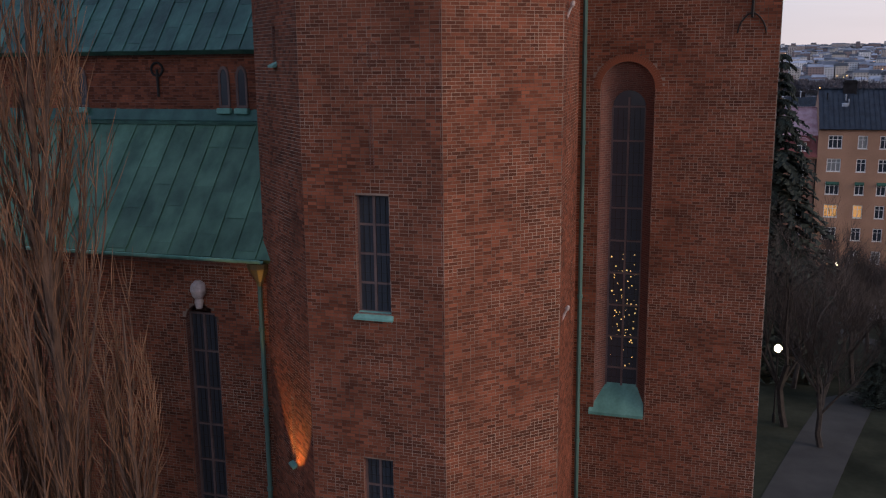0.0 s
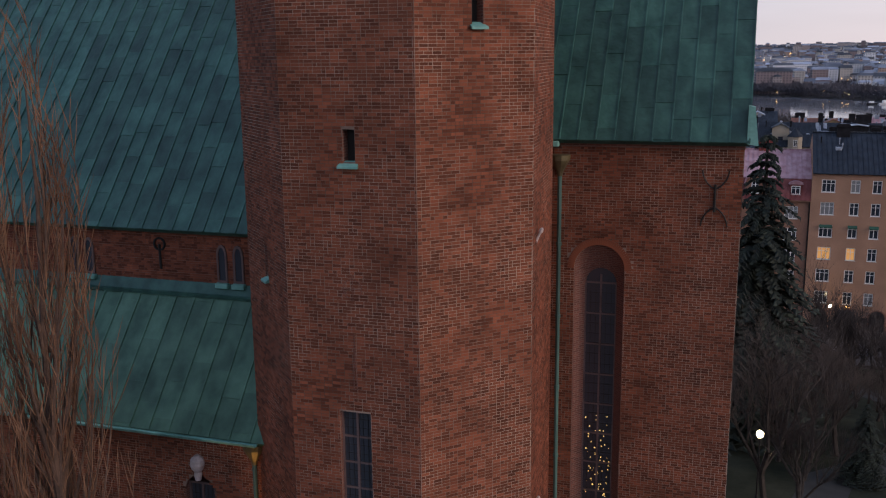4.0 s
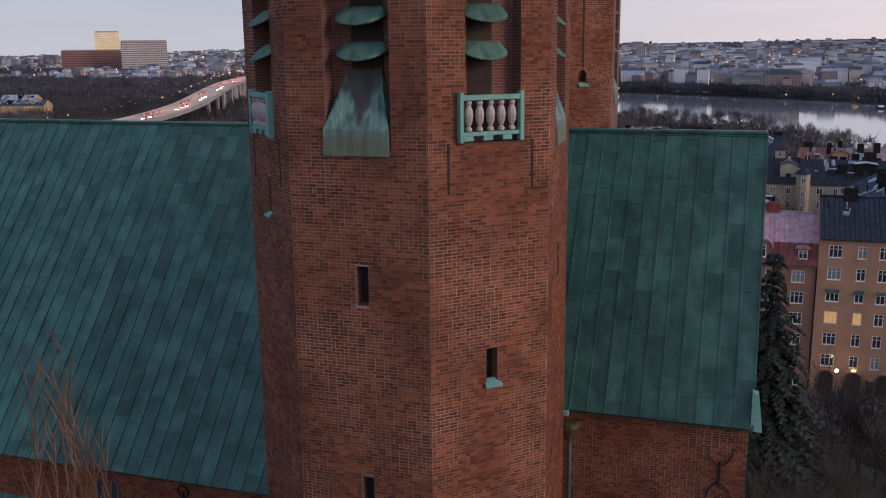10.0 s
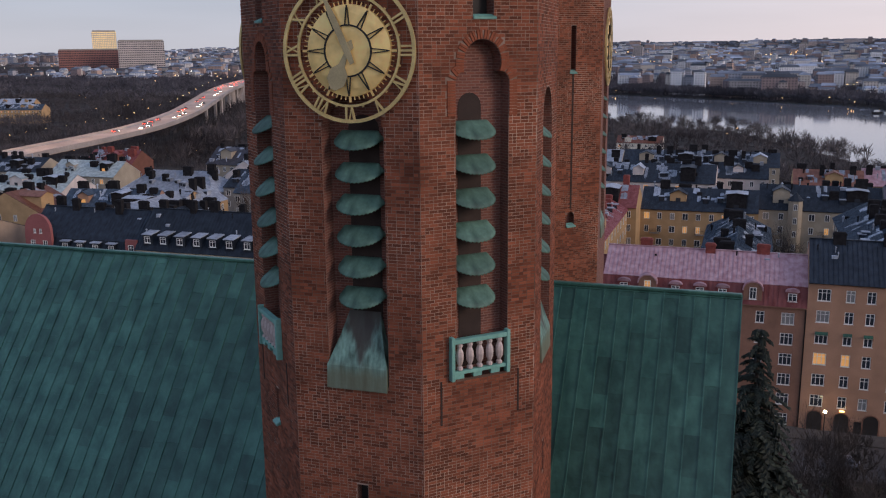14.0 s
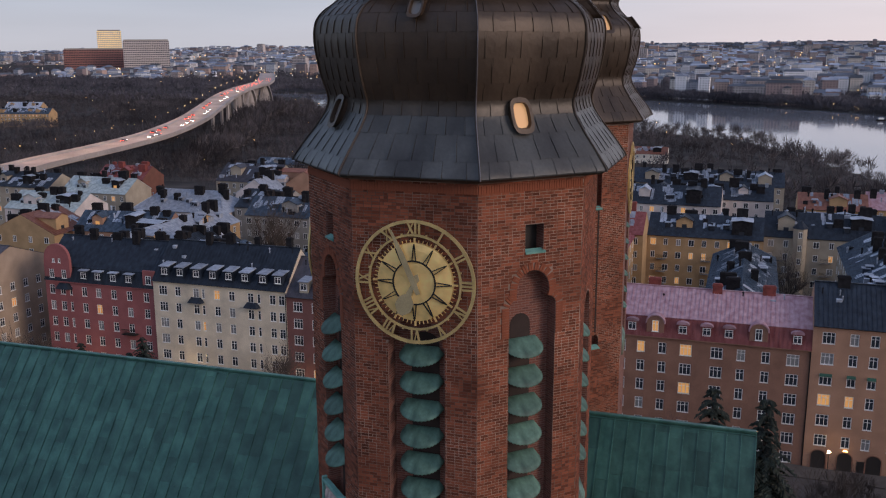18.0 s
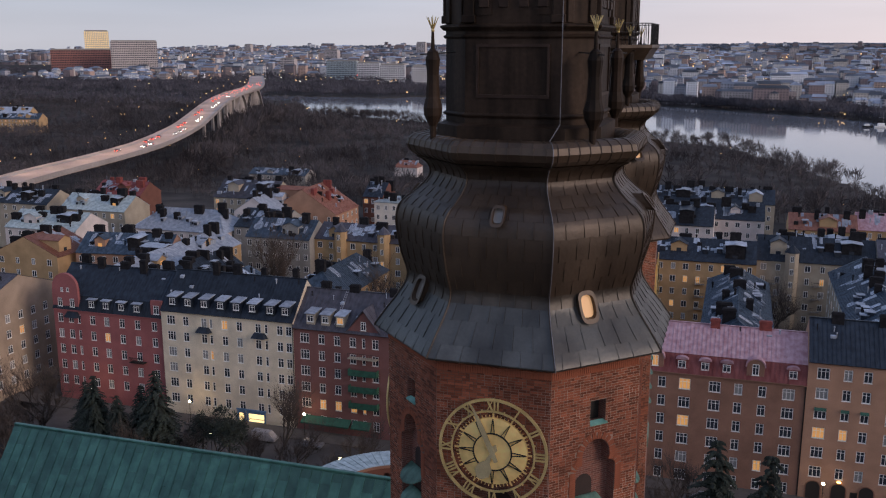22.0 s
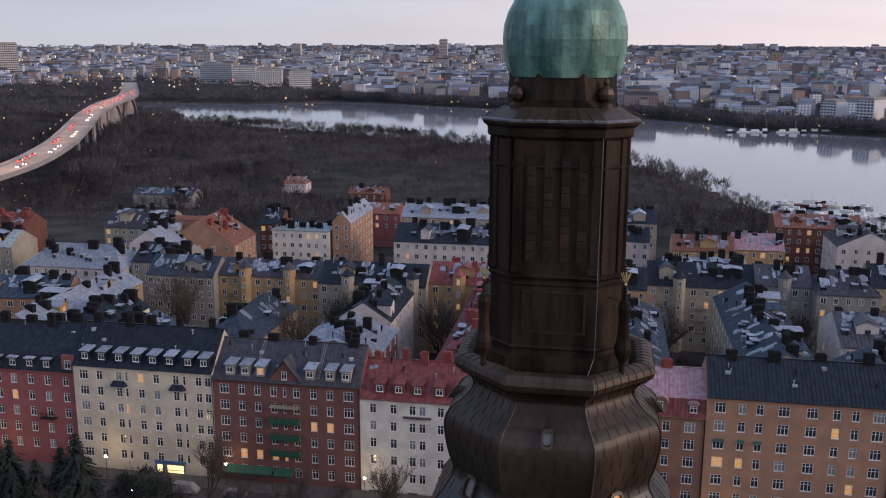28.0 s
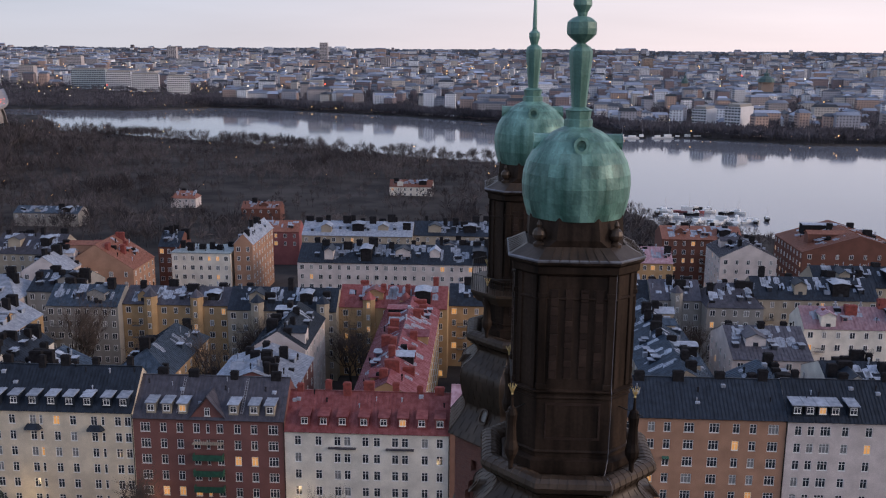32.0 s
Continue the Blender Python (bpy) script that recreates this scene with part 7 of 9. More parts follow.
# facade and roof colours carry painted haze: lifted, greyed, roofs turned bluish
FARWALL = far_material("far_facades_hazed", [(0.40, 0.36, 0.35), (0.68, 0.67, 0.68), (0.26, 0.20, 0.20), (0.56, 0.51, 0.46), (0.82, 0.82, 0.84), (0.37, 0.37, 0.41), (0.24, 0.19, 0.19), (0.66, 0.64, 0.64), (0.44, 0.36, 0.33), (0.48, 0.34, 0.28), (0.60, 0.57, 0.52)])
FARROOF = mat("far_roofs_hazed", (0.055, 0.068, 0.095), 0.7, vary=0.3, scale=0.01, fine=0.2, isl=1.7, bump=0.0, second=(0.30, 0.335, 0.41))


def far_blocks(name, C, size, turn, label):
    """Joined houses: centre (n, 3), size (n, 3), turn; walls and a low saddle roof."""
    n = len(C)
    sx, sy, h = size[:, 0] / 2, size[:, 1] / 2, size[:, 2]
    c, s = np.cos(turn), np.sin(turn)

    def pt(u, v, z):
        x, y = u * sx, v * sy
        return np.stack([C[:, 0] + c * x - s * y, C[:, 1] + s * x + c * y, C[:, 2] + z], -1)

    V = np.stack([pt(-1, -1, -8 + 0 * h), pt(1, -1, -8 + 0 * h), pt(1, 1, -8 + 0 * h), pt(-1, 1, -8 + 0 * h), pt(-1, -1, h), pt(1, -1, h), pt(1, 1, h), pt(-1, 1, h)], 1).reshape(-1, 3)
    o = (np.arange(n) * 8)[:, None]
    F = np.concatenate([o + np.array(q) for q in ([0, 1, 5, 4], [1, 2, 6, 5], [2, 3, 7, 6], [3, 0, 4, 7])]).tolist()
    a = tagged(part(name, quick_mesh(name, V.tolist(), F, FARWALL), None, None, "", "stuff"), label, "city")
    rr = np.minimum(sy * 0.5, 4.5)
    V = np.stack([pt(-1.04, -1.08, h - 0.3), pt(1.04, -1.08, h - 0.3), pt(1.04, 1.08, h - 0.3), pt(-1.04, 1.08, h - 0.3), pt(-0.9, 0, h + rr), pt(0.9, 0, h + rr)], 1).reshape(-1, 3)
    o = (np.arange(n) * 6)[:, None]
    F = np.concatenate([o + np.array(q) for q in ([0, 1, 5, 4], [2, 3, 4, 5])]).tolist() + np.concatenate([o + np.array(q) for q in ([1, 2, 5], [3, 0, 4])]).tolist()
    tagged(part(name + "_roofs", quick_mesh(name + "_roofs", V.tolist(), F, FARROOF), None, None, "", "stuff"), "frosty grey roofs of the far town, paled for haze", "city")


def far_town(n, x0, x1, d0, d1, hmin, hmax, seed, long=40):
    r = np.random.RandomState(seed)
    x = r.uniform(x0, x1, n)
    y = far_shore(x) + d0 + (d1 - d0) * r.uniform(0, 1, n) ** 0.8
    keep = ~((x > -1080) & (x < -470) & (y < 1860))
    x, y, n = x[keep], y[keep], int(keep.sum())
    C = np.stack([x, y, land(x, y)], -1)
    size = np.stack([12 + (long - 12) * r.uniform(0, 1, n) ** 1.5, r.uniform(10, 15, n), hmin + (hmax - hmin) * r.uniform(0, 1, n) ** 1.6], -1)
    return C, size, r.choice([0.05, -0.1, 0.12, 1.5, 0.0], n) + r.uniform(-0.08, 0.08, n)


far_blocks("waterfront_houses", *far_town(40, -400, 60, 34, 60, 20, 31, 1, 44), "row of tall apartment houses behind the far shore")
far_blocks("waterfront_houses", *far_town(190, 60, 1900, 70, 190, 10, 25, 11, 34), "apartment houses along the far quay")
far_blocks("far_town", *far_town(2700, -1500, 2300, 160, 1000, 9, 27, 2, 36), "dense far town of pale and brown houses")
far_blocks("far_town", *far_town(4000, -3200, 3400, 900, 2600, 8, 30, 3, 42), "dense far town towards the horizon")
far_blocks("far_town", *far_town(700, -3900, 3900, 2200, 3200, 7, 20, 4, 60), "hazy far suburbs at the horizon")
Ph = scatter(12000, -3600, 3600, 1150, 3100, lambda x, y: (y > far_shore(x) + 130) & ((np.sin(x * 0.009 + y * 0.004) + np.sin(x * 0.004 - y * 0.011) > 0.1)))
tagged(part("far_woods", twig_mesh("far_woods", Ph, nrg.uniform(9, 15, len(Ph)), 7, 0.5, 0.16, HAZEDWOODS), None, None, "", "stuff"), "dark trees between the far houses", "woods")

# horizon hills, their blue-grey being painted haze
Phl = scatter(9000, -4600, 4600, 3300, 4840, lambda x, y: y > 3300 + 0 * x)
tagged(part("hazed_hill_woods", twig_mesh("hazed_hill_woods", Phl, nrg.uniform(3, 5, len(Phl)), 5, 3.0, 1.8, HAZEDHILLS), None, None, "", "stuff"), "wooded hills on the horizon, coloured blue-grey for haze", "woods")
Pth = scatter(420, 12, 75, 44, 92, lambda x, y: (nrg.uniform(0, 1, x.shape) < 0.25 + 0.65 * (y > 68)) & ~((y < 62) & (x > 16) & (x < 40)))
tagged(part("thicket", twig_mesh("thicket", Pth, nrg.uniform(1.5, 5.0, len(Pth)), 26, 0.5, 0.016, THICKET), None, None, "", "stuff"), "tangled bare shrubs in the park", "shrubs")
Pth = scatter(420, -140, 10, 70, 93, lambda x, y: nrg.uniform(0, 1, x.shape) < 0.9)
tagged(part("thicket", twig_mesh("thicket", Pth, nrg.uniform(1.5, 4.5, len(Pth)), 26, 0.5, 0.016, THICKET), None, None, "", "stuff"), "tangled bare shrubs beside the street", "shrubs")

# three tall blocks far off beyond the bridge


def tall_block(label, x, y, w, d, z0, h, wallm, bays, floors, turn, lit=False):
    hs = thing("high_rise", label, "high-rise", "far tall buildings", at=(x, y, z0), turn=turn)
    bm = B()
    box(bm, -w / 2, w / 2, -d / 2, d / 2, -10, h)
    wall = part("wall", bm, wallm, hs)
    for j in range(floors):
        bm = B()
        z = h * (j + 0.35) / floors
        for i in range(bays):
            u = -w / 2 + w * (i + 0.5) / bays
            box(bm, u - w / bays * 0.33, u + w / bays * 0.33, -d / 2 - 0.15, -d / 2, z, z + h / floors * 0.5)
        part("window_band", bm, LITBAND if lit else PANE, wall, "", "stuff")
    bm = B()
    box(bm, -w / 2 + 2, w / 2 - 2, -d / 2 + 2, d / 2 - 2, h, h + 3)
    part("roof_hut", bm, PL["grey"], hs)
    return hs


LITBAND = glowing("lit_offices", (1.0, 0.72, 0.30), 0.75)
PALEWALL = mat("pale_concrete", (0.52, 0.46, 0.44), 0.9, vary=0.1, scale=0.05, fine=1)
REDWALL = mat("red_brown_slab", (0.28, 0.12, 0.10), 0.9, vary=0.1, scale=0.05, fine=1)
tall_block("tall slab with warmly lit floors, far off", -1545, 1990, 58, 22, -16, 104, PALEWALL, 14, 22, 38, True)
tall_block("long low red-brown slab far off", -1515, 1900, 150, 20, -17, 60, REDWALL, 40, 11, 38)
tall_block("broad white slab block far off", -1366, 1890, 104, 22, -17, 80, PALEWALL, 26, 16, 38)

# ---- the bridge ----
CONC = mat("bridge_concrete", (0.34, 0.30, 0.28), 0.9, vary=0.2, scale=0.05, fine=1)
bridge = thing("road_bridge", "long concrete arch bridge with evening traffic", "bridge")
BP = [(-230, 130, 0), (-274, 240, 1.5), (-281.5, 277.5, 2), (-287.5, 311.5, 2.5), (-294.5, 360, 3), (-305, 413.5, 4), (-331, 486.5, 5.5), (-361.5, 555, 7.5), (-414, 665.5, 10), (-450.5, 756, 12), (-490, 871, 14), (-640, 1150, 14)]
pts = []
for i in range(len(BP) - 1):
    p0, p1, p2, p3 = [Vector(BP[min(max(j, 0), len(BP) - 1)]) for j in (i - 1, i, i + 1, i + 2)]
    for k in range(6):
        t = k / 6
        pts.append(0.5 * (2 * p1 + (p2 - p0) * t + (2 * p0 - 5 * p1 + 4 * p2 - p3) * t * t + (3 * p1 - p0 - 3 * p2 + p3) * t ** 3))
pts.append(Vector(BP[-1]))


def ribbon(off0, off1, z0, z1):
    bm = B()
    rings = []
    for i, p in enumerate(pts):
        d = (pts[min(i + 1, len(pts) - 1)] - pts[max(i - 1, 0)])
        n = Vector((d.y, -d.x, 0)).normalized()
        rings.append([p + n * off0 + Vector((0, 0, z0)), p + n * off1 + Vector((0, 0, z0)), p + n * off1 + Vector((0, 0, z1)), p + n * off0 + Vector((0, 0, z1))])
    loft(bm, rings)
    return bm


part("deck", ribbon(-9, 9, -1.6, 0), mat("bridge_road", (0.40, 0.31, 0.26), 0.8, vary=0.2, scale=0.05, fine=1), bridge, "worn road deck")
part("parapet", ribbon(-9.4, -9.1, -1.2, 1.0), CONC, bridge)
part("parapet", ribbon(9.1, 9.4, -1.2, 1.0), CONC, bridge)
part("footway", ribbon(6.6, 9, 0.02, 0.22), CONC, bridge)
part("footway", ribbon(-9, -6.6, 0.02, 0.22), CONC, bridge)
for i in range(46, 53, 3):
    bm = B()
    d = (pts[i + 1] - pts[i]).normalized()
    n = Vector((d.y, -d.x, 0))
    for s in (-6, 6):
        c = pts[i] + n * s
        box(bm, c.x - 1, c.x + 1, c.y - 1, c.y + 1, -22, c.z - 1.5)
    part("pier", bm, CONC, bridge)
for a, b in ((52, 56), (56, 61)):
    bm = B()
    for off in (-7, 7):
        pa, pb = pts[a], pts[b]
        d = (pb - pa).normalized()
        n = Vector((d.y, -d.x, 0))
        rings = []
        for k in range(15):
            t = k / 14
            c = pa.lerp(pb, t) + n * off
            z = -21 + 33.5 * math.sin(math.pi * t) ** 0.75
            rings.append([c + n * -1.2 + Vector((0, 0, z - c.z - 1.5)), c + n * 1.2 + Vector((0, 0, z - c.z - 1.5)), c + n * 1.2 + Vector((0, 0, z - c.z + 1.0)), c + n * -1.2 + Vector((0, 0, z - c.z + 1.0))])
        loft(bm, rings)
    part("arch", bm, CONC, bridge)
    for k in range(1, 12):
        t = k / 12
        c = pts[a].lerp(pts[b], t)
        z = -21 + 33.5 * math.sin(math.pi * t) ** 0.75
        if z < c.z - 2:
            bm = B()
            box(bm, c.x - 0.6, c.x + 0.6, c.y - 8, c.y + 8, z, c.z - 1.5)
            part("spandrel_wall", bm, CONC, bridge)
bm = B()
box(bm, -0.9, 0.9, -2.1, 2.1, 0.25, 0.8, 0.15)
box(bm, -0.8, 0.8, -1.2, 1.3, 0.8, 1.45, 0.2)
carm = bpy.data.meshes.new("body")
bm.to_mesh(carm)
bm.free()
carm.materials.append(mat("car_paint", (0.12, 0.12, 0.13), 0.35, 0.3, obj=1.2))
lamp_meshes = []
for nm, y, m_ in (("headlight", -2.12, glowing("headlight_glow", (1.0, 0.9, 0.7), 14)), ("tail_light", 2.12, glowing("tail_glow", (1.0, 0.06, 0.03), 8))):
    bm = B()
    box(bm, -0.25, 0.25, y - 0.12, y + 0.12, -0.16, 0.16)
    me = bpy.data.meshes.new(nm)
    bm.to_mesh(me)
    bm.free()
    me.materials.append(m_)
    lamp_meshes.append((nm, me))
bm = B()
for sx in (-0.9, 0.75):
    for sy in (-1.3, 1.3):
        loft(bm, [[(sx + dx, sy + 0.32 * math.cos(a), 0.32 + 0.32 * math.sin(a)) for a in [2 * math.pi * i / 10 for i in range(10)]] for dx in (0, 0.18)])
wheelm = bpy.data.meshes.new("wheels")
bm.to_mesh(wheelm)
bm.free()
wheelm.materials.append(IRON)


def car(x, y, z, turn, label, group, lights=True):
    c = thing("car", label, "car", group, at=(x, y, z), turn=turn)
    part("body", carm, None, c)
    part("wheel_set", wheelm, None, c)
    for nm, me in lamp_meshes if lights else ():
        for s in (-0.6, 0.6):
            ob = part(nm, me, None, c)
            ob.matrix_basis = pose(s, 0, 0.62)
    return c


for i in range(24):
    k = 26 + i + (i % 3)
    if k + 1 >= len(pts):
        break
    d = pts[k + 1] - pts[k]
    n = Vector((d.y, -d.x, 0)).normalized()
    away = i % 2
    p = pts[k].lerp(pts[k + 1], 0.3) + n * (3.2 if away else -3.2)
    car(p.x, p.y, p.z + 0.03, math.degrees(math.atan2(-d.x, d.y)) + (180 if away == 0 else 0) + 180 * 0, "car with its lights on crossing the bridge", "cars on the bridge")
for i, (x, y) in enumerate(((-121.5, 96), (-120.6, 112), (-58, 100.2), (-30, 100.3), (6, 100.2), (24, 94.5), (31, 94.4), (52, 94.6))):
    car(x, y, float(land(x, y)) + 0.26, 90 if y < 101 else 4, "dark parked car at the kerb", "parked cars", False)

# ---- lights of the town ----
LL = np.random.RandomState(9)


def light_dots(name, P, r, material, label):
    V, F = [], []
    for x, y, z in P:
        s = r * math.hypot(x, y + 40) / 1000
        i = len(V)
        V += [(x - s, y, z), (x + s, y, z), (x, y - s, z), (x, y + s, z), (x, y, z - s), (x, y, z + s)]
        F += [(i, i + 2, i + 5), (i + 2, i + 1, i + 5), (i + 1, i + 3, i + 5), (i + 3, i, i + 5), (i + 2, i, i + 4), (i + 1, i + 2, i + 4), (i + 3, i + 1, i + 4), (i, i + 3, i + 4)]
    return tagged(part(name, quick_mesh(name, V, F, material), None, None, "", "stuff"), label, "lights")


def light_places(n, x0, x1, y0, y1, h0, h1, ok):
    x, y = LL.uniform(x0, x1, n), LL.uniform(y0, y1, n)
    k = ok(x, y)
    x, y = x[k], y[k]
    return np.stack([x, y, land(x, y) + LL.uniform(h0, h1, len(x))], -1).tolist()


WARMDOT = glowing("street_glow", (1.0, 0.55, 0.2), 6)
COOLDOT = glowing("pale_glow", (1.0, 0.85, 0.65), 7)
REDDOT = glowing("red_glow", (1.0, 0.08, 0.04), 6)
light_dots("far_lights", light_places(1500, -1900, 2000, 1000, 3400, 4, 20, lambda x, y: y > far_shore(x) + 20), 0.42, WARMDOT, "warm far street and window lights")
light_dots("far_lights", light_places(260, -1900, 2000, 1000, 3000, 4, 20, lambda x, y: y > far_shore(x) + 20), 0.42, COOLDOT, "pale far lamps")
light_dots("far_lights", light_places(26, -700, 1500, 950, 2200, 6, 24, lambda x, y: y > far_shore(x) + 10), 0.7, REDDOT, "red far lamps")
light_dots("park_lights", light_places(90, -900, 60, 330, 960, 6, 12, lambda x, y: y < near_shore(x) - 10), 0.28, WARMDOT, "small warm lamps among the woods")
for i in range(16, 62, 3):
    lt = bpy.data.lights.new("road_light", "POINT")
    lt.energy, lt.color, lt.shadow_soft_size = 2600, (1.0, 0.62, 0.38), 0.5
    new("road_light", lt).location = pts[i] + Vector((0, 0, 9.5))
light_dots("bridge_lights", [(p.x + (9 if i % 2 else -9), p.y, p.z + 7) for i, p in enumerate(pts[8:]) if i % 2 == 0], 0.4, WARMDOT, "lamps along the bridge")

light_dots("quay_lights", [(x, float(far_shore(x)) + LL.uniform(6, 90), -17 + LL.uniform(0, 5)) for x in LL.uniform(-500, 700, 150)], 0.55, WARMDOT, "warm lamps along the far quays")
light_dots("brake_lights", [(p.x + LL.uniform(-6, 6), p.y + LL.uniform(-14, 14), p.z + 1.2) for p in pts[50:62] for _ in range(4)], 0.34, REDDOT, "red lights of queueing traffic at the bridge's end")

# boats and the quay at the lake's edge
for i in range(26):
    x, y = 96 + LL.uniform(0, 60), 520 - LL.uniform(0, 70)
    y = max(y, float(near_shore(x)) + 3 + 22 * (i % 4) / 3)
    big = i in (5, 11, 17)
    bt = thing("boat", "red-hulled moored work boat" if i == 5 else "small moored white boat", "boat", "boats at the quay", at=(x, y, -22), turn=LL.uniform(-30, 80))
    L = 9 if big else 4.5
    bm = B()
    sec = [(-L, 0.75), (-L * 0.4, 1.0), (L * 0.3, 0.95), (L * 0.8, 0.5), (L, 0.05)]
    loft(bm, [[(px, -1.7 * k * (L / 5) ** 0.5, 1.3 if px < L * 0.7 else 1.7), (px, -0.8 * k, -0.3), (px, 0.8 * k, -0.3), (px, 1.7 * k * (L / 5) ** 0.5, 1.3 if px < L * 0.7 else 1.7)] for px, k in sec])
    part("hull", bm, PL["red"] if i == 5 else WHITEFRAME if i % 3 else CHIM, bt)
    bm = B()
    box(bm, -L * 0.5, L * 0.25, -0.9, 0.9, 1.2, 2.6 + (1.5 if big else 0), 0.15)
    part("cabin", bm, WHITEFRAME, bt)
    if i % 2:
        bm = B()
        tube(bm, (0.2, 0, 1.2), (0.2, 0, 8 + (4 if big else 0)), 0.08, 0.04)
        part("mast", bm, PALEWALL, bt)
# slender dark tower and masts on the horizon
for x, y, w, h in ((-1130, 3300, 34, 60), (-620, 3500, 30, 75), (150, 3000, 24, 42), (900, 3100, 26, 50), (-300, 2700, 26, 40)):
    tall_block("tall pale block on the horizon", x, y, w, 18, float(land(x, y)), h, PALEWALL, 5, 14, 0)

# landmarks of the far town: apartment blocks, a tall slab, two church spires
TEAL = mat("teal_glass_wall", (0.36, 0.42, 0.44), 0.5, vary=0.1, scale=0.05, fine=1)
WHITEBLOCK = mat("white_render_far", (0.66, 0.65, 0.66), 0.9, vary=0.1, scale=0.05, fine=1)
BROWNBLOCK = mat("brown_render_far", (0.36, 0.26, 0.20), 0.9, vary=0.1, scale=0.05, fine=1)
for label, x, y, w, d, z, h, m_, bays, floors, turn in (
        ("white waterfront block with rows of balconies", 244, 1046, 17, 30, -19, 25, WHITEBLOCK, 5, 8, -35),
        ("white waterfront block with rows of balconies", 279, 1030, 18, 40, -19, 29, WHITEBLOCK, 5, 9, -35),
        ("tall ochre slab standing over the roofs", 433, 2598, 26, 20, 0, 43, BROWNBLOCK, 7, 14, 10),
        ("long teal glazed block above the far shore", -798, 1812, 66, 22, -14, 36, TEAL, 20, 9, 8),
        ("white terraced block above the far shore", -724, 1775, 46, 20, -14, 33, WHITEBLOCK, 14, 9, 14),
        ("white terraced block above the far shore", -658, 1738, 50, 20, -14, 30, WHITEBLOCK, 14, 8, 14),
        ("white terraced block above the far shore", -562, 1640, 40, 20, -14, 30, WHITEBLOCK, 12, 8, 20),
        ("pale slab block beyond the bridge", -978, 1920, 33, 20, -14, 38, PALEWALL, 9, 10, 5),
        ("pale tower block far beyond the bridge", -1061, 2345, 38, 20, -10, 50, PALEWALL, 10, 14, 0),
        ("long pale block far beyond the bridge", -856, 2624, 68, 20, -8, 36, WHITEBLOCK, 18, 9, 0),
        ("long brown block far beyond the bridge", -1460, 2323, 84, 20, -10, 26, BROWNBLOCK, 24, 7, 10),
        ("slim pale tower block far off", -1790, 3200, 26, 20, -8, 62, PALEWALL, 6, 16, 0)):
    tall_block(label, x, y, w, d, z, h, m_, bays, floors, turn)


def far_spire(label, x, y, z, w, h, green):
    """A church tower far off: brick shaft, green cap with a lantern and a needle."""
    t = thing("church_spire", label, "church tower", "far church towers", at=(x, y, z))
    bm = B()
    box(bm, -w / 2, w / 2, -w / 2, w / 2, -15, h * 0.6)
    for s in (-0.25, 0.25):
        box(bm, w * s - w * 0.09, w * s + w * 0.09, -w / 2 - 0.3, -w / 2, h * 0.36, h * 0.52)
    part("shaft", bm, BROWNBLOCK, t)
    bm = B()
    lathe(bm, [(w * 0.74, h * 0.6), (w * 0.7, h * 0.64), (w * 0.62, h * 0.72), (w * 0.42, h * 0.79), (w * 0.22, h * 0.82), (w * 0.2, h * 0.88), (w * 0.24, h * 0.9), (w * 0.08, h * 0.94), (0.15, h * 1.12)], 8, turn=math.pi / 8)
    part("cap", bm, green, t, "dull green copper cap")


DULLGREEN = mat("far_copper", (0.07, 0.12, 0.11), 0.7, vary=0.2, scale=0.2)
far_spire("slim pale church tower over the far roofs", 335, 1608, -8, 9, 37, DULLGREEN)
far_spire("broad church tower with a green copper dome", 461, 1565, -8, 20, 45, DULLGREEN)
for i in range(9):
    x = 128 + 12.5 * i + LL.uniform(-3, 3)
    bt = thing("boat", "white boat moored at the far quay", "boat", "boats at the far quay", at=(x, 968 + (x - 128) * 0.17, -22), turn=10 + LL.uniform(-6, 6))
    bm = B()
    L = 5 + (i % 3) * 2
    loft(bm, [[(px, -1.8 * k, 1.5), (px, -0.9 * k, -0.3), (px, 0.9 * k, -0.3), (px, 1.8 * k, 1.5)] for px, k in ((-L, 0.8), (-L * 0.4, 1.0), (L * 0.4, 0.95), (L, 0.1))])
    part("hull", bm, WHITEFRAME if i % 3 else CHIM, bt)
    bm = B()
    box(bm, -L * 0.6, L * 0.3, -1.2, 1.2, 1.4, 3.2 + (i % 2), 0.2)
    part("cabin", bm, WHITEFRAME, bt)
    if i % 2:
        bm = B()
        tube(bm, (0.5, 0, 1.2), (0.5, 0, 15), 0.14, 0.06)
        part("mast", bm, PALEWALL, bt)
# lit villa among the woods beyond the bridge
block("long ochre villa with frosty roofs and lit windows", -606, -556, 612, 626, -16, -4, 0.5, "ochre", "blue", cols=16, rows=3, chim=2, lit=0.35, turn=12)
block("ochre wing of the villa with frosty roof", -640, -606, 660, 674, -15, -3, 2, "yellow", "frost", cols=10, rows=3, chim=2, lit=0.3, turn=12)

# ---- trees near by ----
BARK = mat("grey_brown_bark", (0.05, 0.04, 0.034), 0.95, vary=0.3, scale=3, fine=40)
TWIGS = mat("bare_twigs", (0.075, 0.057, 0.048), 0.95, vary=0.3, scale=1)
POPLAR = mat("poplar_twigs", (0.175, 0.086, 0.050), 0.95, vary=0.35, scale=0.6, isl=0.6, second=(0.25, 0.135, 0.080))
NEEDLES = mat("spruce_needles", (0.022, 0.030, 0.022), 0.9, vary=0.4, scale=2, isl=0.7)


